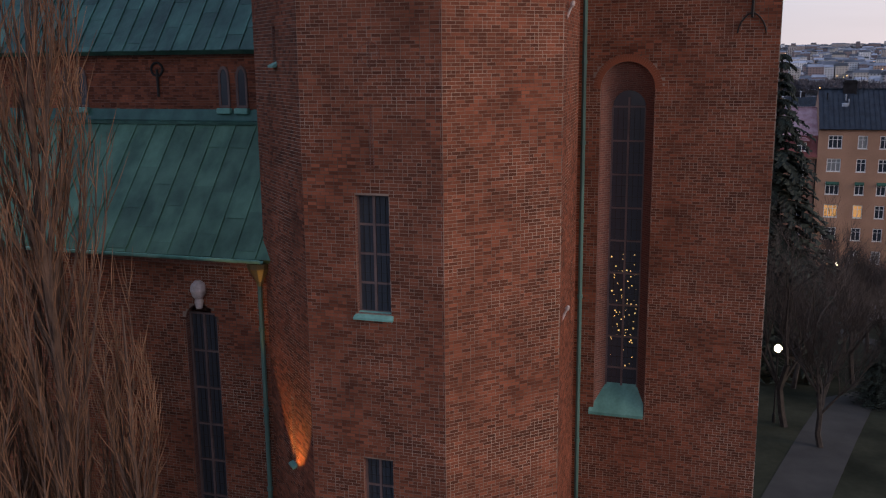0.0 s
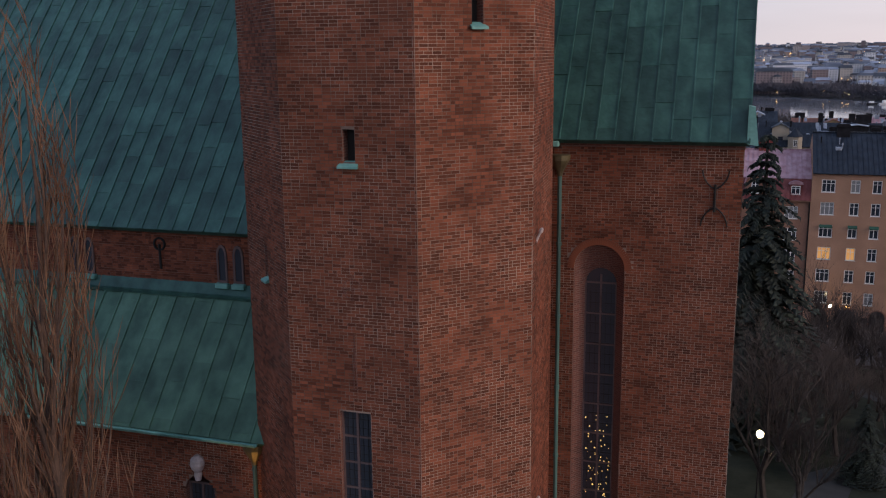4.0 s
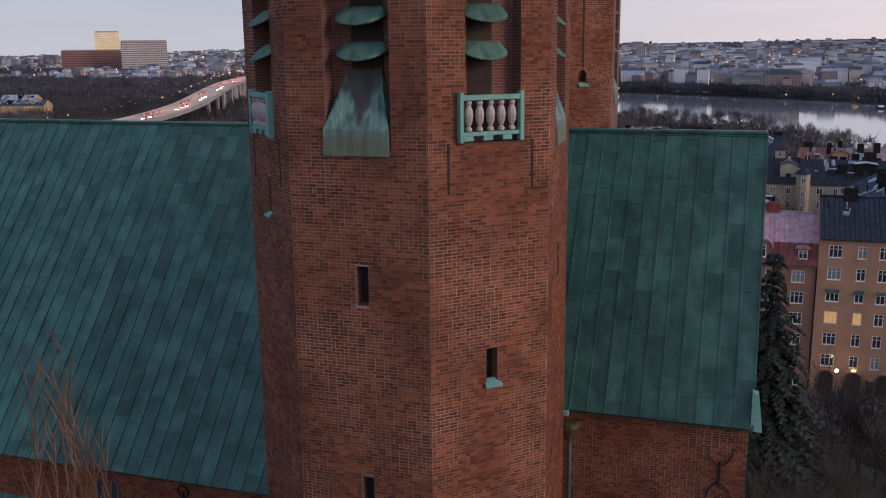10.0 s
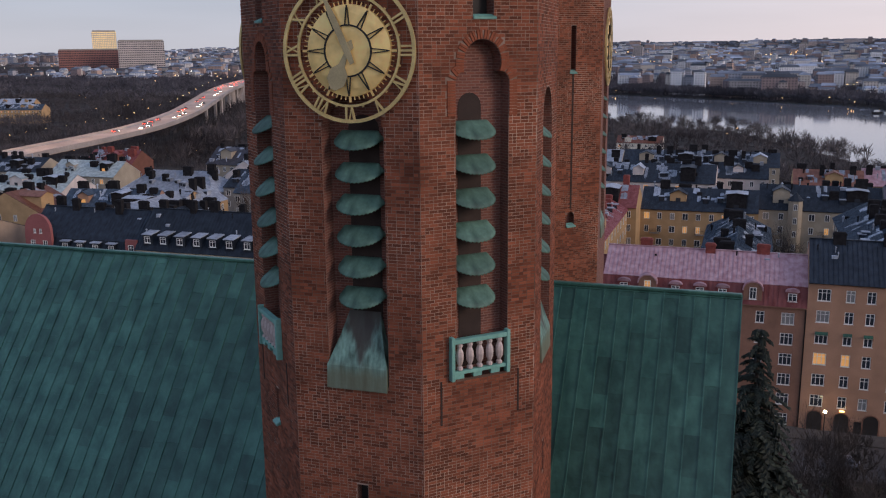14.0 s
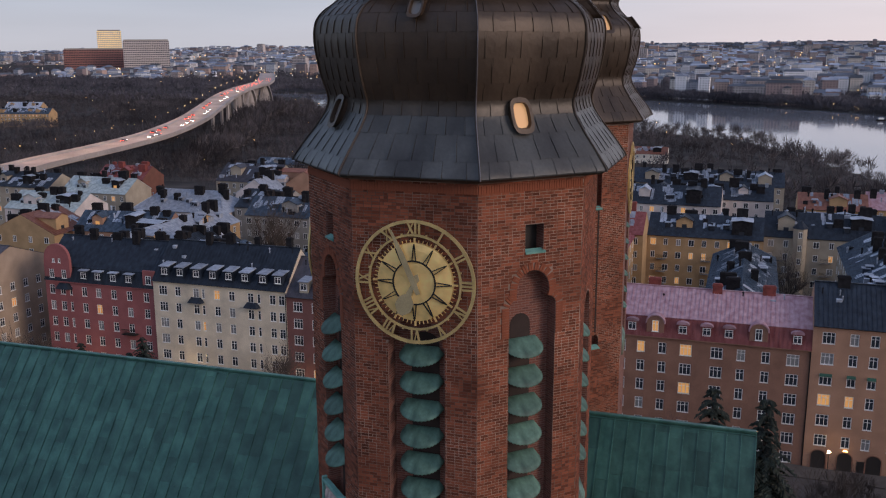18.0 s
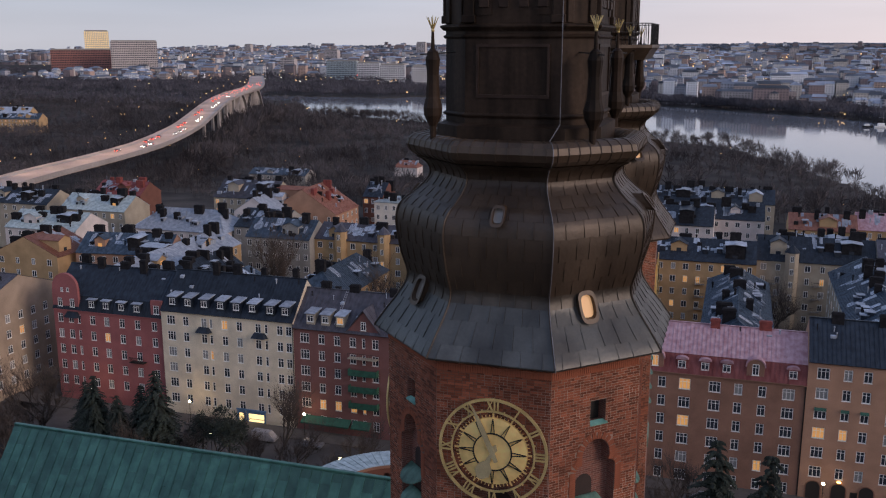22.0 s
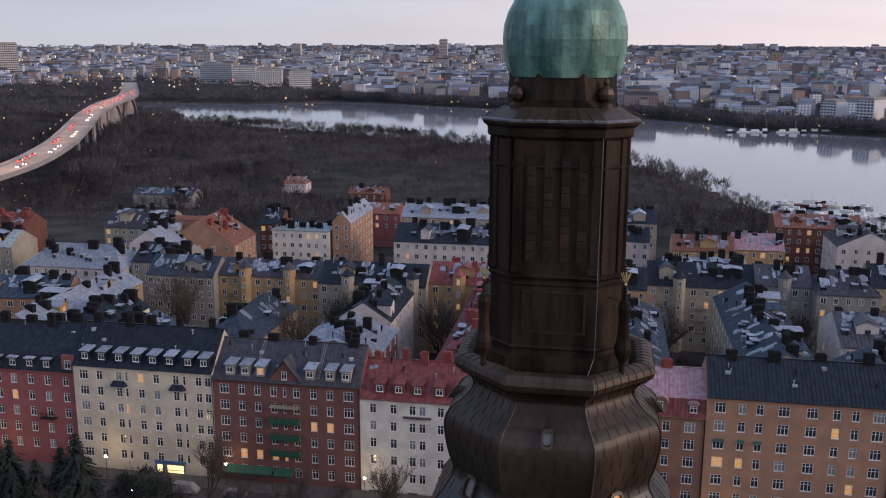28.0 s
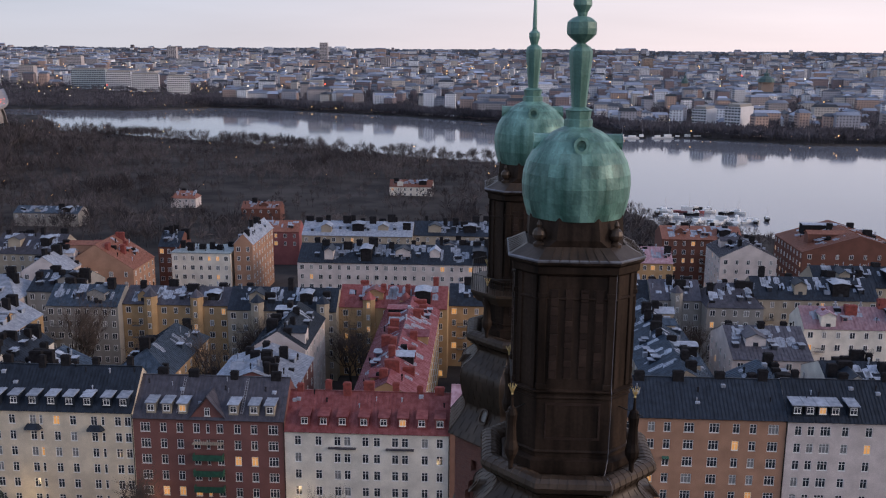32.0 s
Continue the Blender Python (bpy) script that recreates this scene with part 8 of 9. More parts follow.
def limbs(rnd, start, way, length, r, depth, out, thin, spread=0.75, up=0.15):
    """Tapered limbs, forking."""
    p = start
    d = way.normalized()
    steps = 3
    for i in range(steps):
        d = (d + Vector((rnd.gauss(0, 0.16), rnd.gauss(0, 0.16), rnd.gauss(0, 0.1) + up * 0.3))).normalized()
        q = p + d * length / steps
        r1 = r * (1 - 0.28 * (i + 1) / steps)
        (out if depth > 1 else thin).append((p, q, r * (1 - 0.28 * i / steps), r1))
        p = q
        if depth and i:
            for _ in range(3 if depth > 1 else 4):
                side = Vector((rnd.gauss(0, 1), rnd.gauss(0, 1), rnd.gauss(0, 0.5) + up)).normalized()
                limbs(rnd, p, (d * (1 - spread * 0.6) + side * spread).normalized(), length * rnd.uniform(0.42, 0.9), r1 * 0.55, depth - 1, out, thin, spread, up)


def stick_mesh(name, sticks, n, material):
    bm = B()
    V, F = [], []
    for a, b, r0, r1 in sticks:
        d = (b - a).normalized()
        u = d.orthogonal().normalized()
        w = d.cross(u)
        i = len(V)
        for c, r in ((a, r0), (b, r1)):
            for k in range(n):
                an = 2 * math.pi * k / n
                V.append(tuple(c + (u * math.cos(an) + w * math.sin(an)) * r))
        F += [(i + k, i + (k + 1) % n, i + n + (k + 1) % n, i + n + k) for k in range(n)]
    bm.free()
    return quick_mesh(name, V, F, material)


def bare_tree(seed, h, thick=1.9):
    rnd = random.Random(seed)
    out, thin = [], []
    limbs(rnd, Vector((0, 0, -0.5)), Vector((0, 0, 1)), h * 0.42, h * 0.021, 4, out, thin, 0.6, 0.45)
    return stick_mesh("trunk", out, 6, BARK), stick_mesh("crown", [(p, q, r0 * thick, r1 * thick * 0.85) for p, q, r0, r1 in thin], 3, TWIGS)


BARE = [bare_tree(3 + i, 10 + 1.5 * i) for i in range(3)] + [bare_tree(13 + i, 10 + 1.5 * i, 0.85) for i in range(3)]


def plant_bare(x, y, k, s, label="bare winter tree in the park", group="bare trees in the park"):
    k += 3 if x > 10 and y < 60 else 0
    t = thing("tree", label, "tree", group, at=(x, y, float(land(x, y))), turn=(x * 37 + y * 11) % 360)
    t.scale = (s, s, s)
    part("trunk", BARE[k][0], None, t)
    part("crown", BARE[k][1], None, t)


trnd = random.Random(31)
for x, y in ((-116, 86), (-108, 80), (-103, 88), (-72, 84), (-60, 92.5), (-54, 86), (-46, 92), (-40, 86), (-32, 92.4), (-24, 88), (-15, 92), (-6, 88), (2, 93), (17, 62), (22, 70), (24, 52), (27, 78), (31, 66), (34, 84), (38, 74), (21, 86), (14, 78), (29, 56), (18, 46), (26, 90), (42, 88), (48, 92), (36, 48), (14.5, 30), (16, 55), (45, 66), (52, 80), (-128, 78), (-96, 74)):
    plant_bare(x, y, trnd.randrange(3), trnd.uniform(0.7, 1.05))
for i in range(30):
    x = -135 + 4.6 * i
    plant_bare(x, trnd.uniform(76, 93), trnd.randrange(3), trnd.uniform(0.45, 0.8), "small bare tree beside the street", "bare trees beside the street")
for x, y, s in ((12.6, 33, 1.25), (15, 39, 0.9), (14, 52, 0.8), (16.5, 58, 0.9), (21, 47, 0.7), (-101.7, 88.5, 1.2), (23, 63, 0.7), (13.5, 43, 0.8), (19.5, 66, 0.9)):
    plant_bare(x, y, trnd.randrange(3), s)
for x, y in ((-62, 150), (-60, 164), (-84, 160), (-100, 160), (20, 150), (18, 176), (-34, 160), (-36, 172), (46, 176)):
    plant_bare(x, y, trnd.randrange(3), trnd.uniform(1.3, 1.7), "bare tree in a courtyard", "bare trees in the courts")


def spruce_mesh(seed, h, r):
    """Drooping branches in whorls round a stem, each a spray of small blades."""
    rnd = random.Random(seed)
    V, F = [], []
    z = 0.08 * h
    while z < h * 0.985:
        f = 1 - z / h
        rad = r * (f ** 0.85) * rnd.uniform(0.8, 1.1) + 0.15
        for k in range(14 if f > 0.3 else 8):
            a = rnd.uniform(0, 2 * math.pi)
            L = rad * rnd.uniform(0.65, 1.12)
            d = Vector((math.cos(a), math.sin(a), 0))
            t = Vector((-math.sin(a), math.cos(a), 0))
            for j in range(9):
                u = (j + 0.6) / 9
                c = d * (L * u) + Vector((0, 0, z + L * (0.10 * math.sin(u * 3) - 0.34 * u * u)))
                for s in (-1, 1):
                    ln = L * 0.26 * (1.15 - u * 0.7)
                    tip = c + (d * 0.55 + t * s * 0.85).normalized() * ln + Vector((0, 0, -0.12 * ln - rnd.random() * 0.15))
                    w = Vector((0, 0, -0.16 - 0.18 * rnd.random())) - d * 0.10
                    i = len(V)
                    V += [tuple(c), tuple(c + w * 0.6 + d * 0.12), tuple(tip), tuple(c - d * 0.15)]
                    F += [(i, i + 1, i + 2), (i, i + 2, i + 3)]
        z += h * 0.026 * rnd.uniform(0.7, 1.2)
    return quick_mesh("crown", V, F, NEEDLES)


SPR = [spruce_mesh(1, 10, 2.4), spruce_mesh(2, 10, 2.9)]
bm = B()
tube(bm, (0, 0, -0.6), (0, 0, 9.7), 0.22, 0.03, 8)
SPT = bpy.data.meshes.new("trunk")
bm.to_mesh(SPT)
bm.free()
SPT.materials.append(BARK)
for x, y, h, k in ((11.6, 48.5, 25.6, 0), (7.1, 55.5, 24.6, 1), (-91.8, 87, 13, 1), (-88.6, 85, 15, 0), (-80.5, 86, 14, 0), (-76.7, 84.5, 17.2, 1), (-83.6, 84, 12.4, 1), (-86.5, 82.5, 11, 0), (19, 40, 6.0, 1), (25.5, 36, 5, 1)):
    t = thing("spruce", "dark green spruce with drooping branches", "tree", "spruces near the church", at=(x, y, float(land(x, y))), turn=x * 50)
    t.scale = (h / 10 * (1.05 if h > 20 else 1.3), h / 10 * (1.05 if h > 20 else 1.3), h / 10)
    part("trunk", SPT, None, t)
    part("crown", SPR[k], None, t)


def poplar(x, y, h, seed, r, n_main):
    """A Lombardy poplar in winter: upright limbs close to the stem, dense fine upright twigs."""
    rnd = random.Random(seed)
    t = thing("poplar", "tall bare poplar with dense upright reddish-brown twigs", "tree", "poplars beside the church", at=(x, y, -0.5))
    out, thin = [], []
    stem = [Vector((0, 0, 0))]
    for i in range(8):
        stem.append(stem[-1] + Vector((rnd.gauss(0, 0.10), rnd.gauss(0, 0.10), h * 0.9 / 8)))
    for i in range(8):
        out.append((stem[i], stem[i + 1], 0.30 * (1 - i / 8.5), 0.30 * (1 - (i + 1) / 8.5)))
    for i in range(n_main):
        f = rnd.uniform(0.05, 0.8)
        k = min(int(f * 8), 7)
        p = stem[k].lerp(stem[k + 1], f * 8 - k)
        a = rnd.uniform(0, 2 * math.pi)
        L = h * rnd.uniform(0.22, 0.36) * (1.1 - 0.5 * f)
        d = Vector((math.cos(a) * 0.30, math.sin(a) * 0.30, 1.0)).normalized()
        o = p + Vector((math.cos(a), math.sin(a), 0)) * 0.1
        rr = 0.085 * (1 - 0.6 * f)
        for s in range(5):
            d = (d + Vector((rnd.gauss(0, 0.05) - math.cos(a) * 0.035 * s, rnd.gauss(0, 0.05) - math.sin(a) * 0.035 * s, 0.06))).normalized()
            q = o + d * L / 5
            out.append((o, q, rr * (1 - s / 5.5), rr * (1 - (s + 1) / 5.5)))
            for _ in range(6):
                b = rnd.uniform(0, 2 * math.pi)
                e = (d * 0.9 + Vector((math.cos(b), math.sin(b), 0.15)) * rnd.uniform(0.15, 0.42)).normalized()
                m_ = o.lerp(q, rnd.random())
                ln = rnd.uniform(0.5, 1.5) * r
                mid = m_ + e * ln * 0.5
                thin.append((m_, mid, 0.016, 0.012))
                end = mid + (e + Vector((rnd.gauss(0, 0.1), rnd.gauss(0, 0.1), 0.3))).normalized() * ln * 0.6
                thin.append((mid, end, 0.012, 0.004))
            o = q
    bm = B()
    loft(bm, [[stem[i] + Vector((math.cos(q), math.sin(q), 0)) * max(0.30 * (1 - i / 8.5), 0.02) for q in [2 * math.pi * j / 8 for j in range(8)]] for i in range(9)])
    part("trunk", bm, BARKRED, t)
    part("limb_mass", stick_mesh("limb_mass", out[8:], 5, BARKRED), None, t, "", "stuff")
    part("crown", stick_mesh("crown", thin, 3, POPLAR), None, t, "", "stuff")


BARKRED = mat("poplar_bark", (0.11, 0.068, 0.05), 0.95, vary=0.3, scale=3, fine=40)
poplar(-8.9, -5.9, 33.0, 11, 1.1, 95)
poplar(-11.2, -6.0, 29.0, 12, 1.0, 70)
poplar(-6.7, -5.9, 19.0, 13, 0.8, 34)
poplar(-10.2, -7.6, 22.0, 14, 0.9, 30)

# a pine with a loose rounded crown on a bare stem
def pine_crown(seed):
    rnd = random.Random(seed)
    V, F = [], []
    for c in range(46):
        a, el, rr = rnd.uniform(0, 2 * math.pi), rnd.uniform(-0.5, 1.4), rnd.uniform(1.0, 2.6)
        cx, cy, cz = rr * math.cos(a) * math.cos(el), rr * math.sin(a) * math.cos(el), 6.4 + rr * 1.25 * math.sin(el)
        for j in range(60):
            d = Vector((rnd.gauss(0, 1), rnd.gauss(0, 1), rnd.gauss(0.3, 0.8))).normalized()
            p = Vector((cx, cy, cz)) + d * rnd.uniform(0.1, 0.75)
            t = d.orthogonal().normalized() * 0.07
            i = len(V)
            V += [tuple(p - t), tuple(p + t), tuple(p + d * 0.34)]
            F.append((i, i + 1, i + 2))
    return quick_mesh("crown", V, F, NEEDLES)


for x, y, s in ((-64, 84, 1.25), (-70.5, 87, 1.0)):
    t = thing("pine", "dark pine with a loose rounded crown", "tree", "pines near the street", at=(x, y, float(land(x, y))))
    t.scale = (s, s, s)
    bm = B()
    tube(bm, (0, 0, -0.5), (0.2, 0.1, 7.5), 0.24, 0.08, 8)
    for k in range(9):
        a = k * 2.4
        tube(bm, (0.15, 0.05, 4.6 + 0.3 * k), (1.7 * math.cos(a), 1.7 * math.sin(a), 5.6 + 0.3 * k), 0.08, 0.03, 5)
    part("trunk", bm, BARK, t)
    part("crown", pine_crown(int(-x)), None, t)
# a pale van at the kerb
van = thing("van", "pale grey van parked at the kerb", "van", "parked cars", at=(-66.8, 100.2, float(land(-66.8, 100.2)) + 0.26), turn=90)
van.scale = (0.9, 0.85, 0.85)
bm = B()
loft(bm, [[(-0.95, y, 0.35), (0.95, y, 0.35), (0.95, y, z0), (0.8, y, z1), (-0.8, y, z1), (-0.95, y, z0)] for y, z0, z1 in ((-2.6, 0.8, 0.95), (-2.3, 0.95, 1.05), (-1.5, 1.2, 1.9), (-1.3, 1.5, 2.1), (2.4, 1.6, 2.15), (2.5, 1.3, 1.9))])
part("body", bm, mat("van_paint", (0.27, 0.26, 0.27), 0.4), van)
part("wheel_set", wheelm, None, van)
# park lamp with its globe, path lamps
def park_lamp(x, y, h, label, watts=45):
    z = float(land(x, y))
    t = thing("street_lamp", label, "lamp", "park lamps", at=(x, y, z))
    bm = B()
    lathe(bm, [(0.11, 0), (0.11, 0.6), (0.06, 0.7), (0.045, h - 0.25), (0.12, h - 0.2), (0.12, h - 0.12)], 8)
    part("post", bm, IRON, t)
    bm = B()
    lathe(bm, [(0.05, h - 0.13)] + [(0.24 * math.sin(a), h + 0.1 - 0.24 * math.cos(a)) for a in [math.pi * i / 8 for i in range(1, 8)]] + [(0.02, h + 0.34)], 12)
    part("globe", bm, LAMPGLOW, t, "glowing white globe")
    lt = bpy.data.lights.new("lamp_light", "POINT")
    lt.energy, lt.color, lt.shadow_soft_size = watts, (1.0, 0.7, 0.38), 0.3
    ob = new("lamp_light", lt)
    ob.parent = t
    ob.location = (0, 0, h + 0.75)


park_lamp(11.85, 33.5, 4.8 - float(land(11.85, 33.5)), "park lamp with a bright round globe")
for x, y in ((-61.1, 104), (-48, 89.5), (-83, 103), (22, 103), (-104, 103), (-72, 92), (-36, 103), (-12, 92)):
    park_lamp(x, y, 4.2, "small lit street lamp by the houses", 105 if x < 0 else 22)

# low curved arcade behind the church
arc_th = thing("arcade", "low curved arcade building with pale ribbed roof", "building")
cx, cy, R0, R1 = -30.1, 65.5, 7.8, 11.9
A0, A1, BAYS = 35.0, 225.0, 15
zb, ZI, ZO = -6.0, 5.05, 4.75


def sweep(prof, steps=38):
    """A profile of (radius, height) swept round the arcade."""
    bm = B()
    loft(bm, [[(cx + r * math.cos(a), cy + r * math.sin(a), z) for r, z in prof] for a in [radians(A0 + (A1 - A0) * i / steps) for i in range(steps + 1)]])
    return bm


part("roof", sweep([(R0 - 0.45, ZI), (R1 + 0.35, ZO), (R1 + 0.35, ZO - 0.15), (R0 - 0.45, ZI - 0.18)]), RF["mint"], arc_th, "pale ribbed tin roof")
for i in range(39):
    a = radians(A0 + (A1 - A0) * i / 38)
    bm = B()
    tube(bm, (cx + (R0 - 0.45) * math.cos(a), cy + (R0 - 0.45) * math.sin(a), ZI + 0.02), (cx + (R1 + 0.35) * math.cos(a), cy + (R1 + 0.35) * math.sin(a), ZO + 0.02), 0.045, n=4)
    part("roof_rib", bm, RF["mint"], arc_th)
part("back_wall", sweep([(R1 - 0.3, zb - 3), (R1, zb - 3), (R1, ZO), (R1 - 0.3, ZO)]), PL["brick"], arc_th)
part("eave_board", sweep([(R0 - 0.5, ZI - 0.42), (R0 - 0.38, ZI - 0.42), (R0 - 0.38, ZI - 0.05), (R0 - 0.5, ZI - 0.05)]), PL["brown"], arc_th)
for i in range(BAYS):
    a0, a1 = radians(A0 + (A1 - A0) * i / BAYS), radians(A0 + (A1 - A0) * (i + 1) / BAYS)
    p0, p1 = [Vector((cx + R0 * math.cos(q), cy + R0 * math.sin(q), 0)) for q in (a0, a1)]
    w = (p1 - p0).length
    back = Vector((math.cos((a0 + a1) / 2), math.sin((a0 + a1) / 2), 0)) * 0.35
    along = (p1 - p0) / w
    s0, s1, top, zt = 0.32, w - 0.32, 3.75, ZI - 0.1
    head = arc(s0, s1, top - (s1 - s0) / 2, top, 10)
    bm = B()
    at = lambda u, z, d=0: bm.verts.new(p0 + along * u + back * d + Vector((0, 0, z)))
    zs = head[0][1]
    for d in (0, 1):
        for quad in ([(0, zb), (s0, zb), (s0, zs), (0, zs)], [(s1, zb), (w, zb), (w, zs), (s1, zs)], [(0, zs)] + head[:6] + [(head[5][0], zt), (0, zt)], head[5:] + [(w, zs), (w, zt), (head[5][0], zt)]):
            bm.faces.new([at(u, z, d) for u, z in quad])
    edge = [(s0, zb)] + head + [(s1, zb)]
    for q, r in zip(edge, edge[1:]):
        bm.faces.new([at(*q), at(*q, 1), at(*r, 1), at(*r)])
    bmesh.ops.remove_doubles(bm, verts=bm.verts[:], dist=0.001)
    part("arch_bay", bm, PL["brick"], arc_th, "red brick round-arched bay")

# ---- church details ----
def tower_window(k, x0, x1, z0, z1, cols, rows, dep):
    """A leaded tower window in its recess."""
    bm = B()
    for i in range(cols + 1):
        x = x0 + (x1 - x0) * i / cols
        box(bm, x - 0.035, x + 0.035, dep - 0.06, dep + 0.0, z0, z1)
    for j in range(rows + 1):
        z = z0 + (z1 - z0) * j / rows
        box(bm, x0, x1, dep - 0.05, dep, z - 0.03, z + 0.03)
    w = part("window", bm, WINBAR, tower_one, "leaded tower window")
    w.matrix_basis = on_face(k, 0, 0, 0)
    bm = B()
    box(bm, x0, x1, dep - 0.02, dep - 0.012, z0, z1)
    part("pane", bm, DARKGLASS, w)
    bm = B()
    n, m_ = cols * 3, rows * 3
    for i in range(1, n):
        x = x0 + (x1 - x0) * i / n
        box(bm, x - 0.007, x + 0.007, dep - 0.035, dep - 0.02, z0, z1)
    for j in range(1, m_):
        z = z0 + (z1 - z0) * j / m_
        box(bm, x0, x1, dep - 0.032, dep - 0.02, z - 0.007, z + 0.007)
    part("glazing_bar", bm, IRON, w)


WINBAR = mat("window_lead", (0.15, 0.095, 0.085), 0.7, vary=0.2)
tower_window(0, -0.45, 0.45, 16.56, 19.64, 2, 4, 0.2)
tower_window(0, -0.41, 0.41, 9.3, 12.48, 2, 4, 0.2)


def sill(k, s0, s1, z, out=0.14, tower=None, h=0.16):
    bm = B()
    loft(bm, [[(s0, 0.12, z + h), (s1, 0.12, z + h), (s1, 0.12, z), (s0, 0.12, z)], [(s0 - 0.05, -out, z + 0.03), (s1 + 0.05, -out, z + 0.03), (s1 + 0.05, -out, z - 0.03), (s0 - 0.05, -out, z - 0.03)]])
    o = part("sill", bm, COPPERTOP, tower or tower_one, "green copper sill")
    o.matrix_basis = on_face(k, 0, 0, 0)


sill(0, -0.5, 0.5, 16.42)
sill(0, -0.2, 0.28, 26.42)
sill(1, -0.3, 0.1, 29.92)
sill(7, -0.16, 0.18, 22.85)
sill(7, -0.16, 0.18, 34.2)
sill(7, 0.06, 0.38, 11.42)
for k in (1, 7):
    sill(k, -0.3, 0.28, 46.05, 0.05, None, 0.1)
for z in (16.0, 9.0, 24.2):
    bm = B()
    lathe(bm, [(0.02, -0.28), (0.05, -0.2), (0.035, 0.1), (0.07, 0.16), (0.05, 0.25), (0.01, 0.28)], 8)
    o = part("stone_bracket", bm, STONE, tower_one, "small pale stone bracket")
    o.matrix_basis = on_face(2, -1.25, 0.05, z) @ pose(0, 0, 0, 25)


def downpipe(name, x, y, z0, z1, label):
    bm = B()
    tube(bm, (x, y, z0), (x, y, z1), 0.075, n=8)
    for i in range(int((z1 - z0) / 2.6) + 1):
        z = z0 + 2.6 * i + 0.4
        tube(bm, (x, y, z), (x, y, z + 0.12), 0.098, n=8)
    p = part(name, bm, DARKPIPE, church, label)
    bm = B()
    lathe(bm, [(0.09, z1 - 0.1), (0.12, z1 + 0.05), (0.2, z1 + 0.2), (0.34, z1 + 0.45), (0.36, z1 + 0.62), (0.28, z1 + 0.64)], 10, x, y)
    part("hopper", bm, BRONZE, p, "bronze rain hopper")


DARKPIPE = mat("dull_copper", (0.085, 0.15, 0.13), 0.5, 0.2, vary=0.5, scale=1.2, second=(0.13, 0.25, 0.21), streak=True)
BRONZE = mat("weathered_bronze", (0.16, 0.13, 0.07), 0.5, 0.5, vary=0.3)
downpipe("downpipe", 3.92, CH_Y - 0.16, -1, 25.3, "dull green copper downpipe with collars")
downpipe("downpipe", -4.67, AIS - 0.16, -1, 16.5, "dull green copper downpipe with collars")


def gutter(x0, x1, y, z):
    bm = B()
    n = 7
    prof = [(-0.16 * math.cos(math.pi * i / (n - 1)), -0.14 * math.sin(math.pi * i / (n - 1))) for i in range(n)]
    pr = prof + [(p[0] * 0.85, p[1] * 0.85 + 0.01) for p in prof[::-1]]
    loft(bm, [[(x, y + a, z + b) for a, b in pr] for x in (x0, x1)])
    part("gutter", bm, COPPERTOP, church, "green copper gutter")


gutter(-34, -4.4, AIS - 0.48, 17.28)
bm = B()
box(bm, 1.9, 3.9, CH_Y - 0.4, CH_Y - 0.1, 26.2, 26.4, 0.03)
part("gutter", bm, COPPERTOP, church, "short green copper gutter")
bm = B()
loft(bm, [[(9.9, CH_Y - 0.35, 26.4), (10.25, CH_Y - 0.35, 26.35), (10.25, CH_Y + 0.3, 26.35), (9.9, CH_Y + 0.3, 26.4)], [(9.9, CH_Y - 0.1, 27.6), (10.1, CH_Y - 0.1, 27.55), (10.1, CH_Y + 0.3, 27.55), (9.9, CH_Y + 0.3, 27.6)]])
part("kneeler", bm, COPPERTOP, church, "pale copper-covered gable kneeler")
# wall anchors of wrought iron
bm = B()
x, z, y = 9.0, 24.6, CH_Y - 0.05
tube(bm, (x, y, z - 0.45), (x, y, z + 0.45), 0.045)
for s in (-1, 1):
    for u in (-1, 1):
        prev = Vector((x, y, z + 0.3 * u))
        for i in range(1, 6):
            a = i / 5
            q = Vector((x + s * (0.42 * math.sin(a * 1.5)), y, z + u * (0.3 + 0.62 * a ** 1.4)))
            tube(bm, prev, q, 0.028)
            prev = q
part("wall_anchor", bm, IRON, church, "wrought iron wall anchor")
for x in (-9.9, -19.0):
    bm = B()
    y = 1.1
    tube(bm, (x, y, 21.85), (x, y, 22.75), 0.045)
    for i in range(12):
        a, b = 2 * math.pi * i / 12, 2 * math.pi * (i + 1) / 12
        tube(bm, (x + 0.22 * math.cos(a), y, 22.75 + 0.22 * math.sin(a)), (x + 0.22 * math.cos(b), y, 22.75 + 0.22 * math.sin(b)), 0.04)
    part("wall_anchor", bm, IRON, church, "ring-headed wrought iron wall anchor")
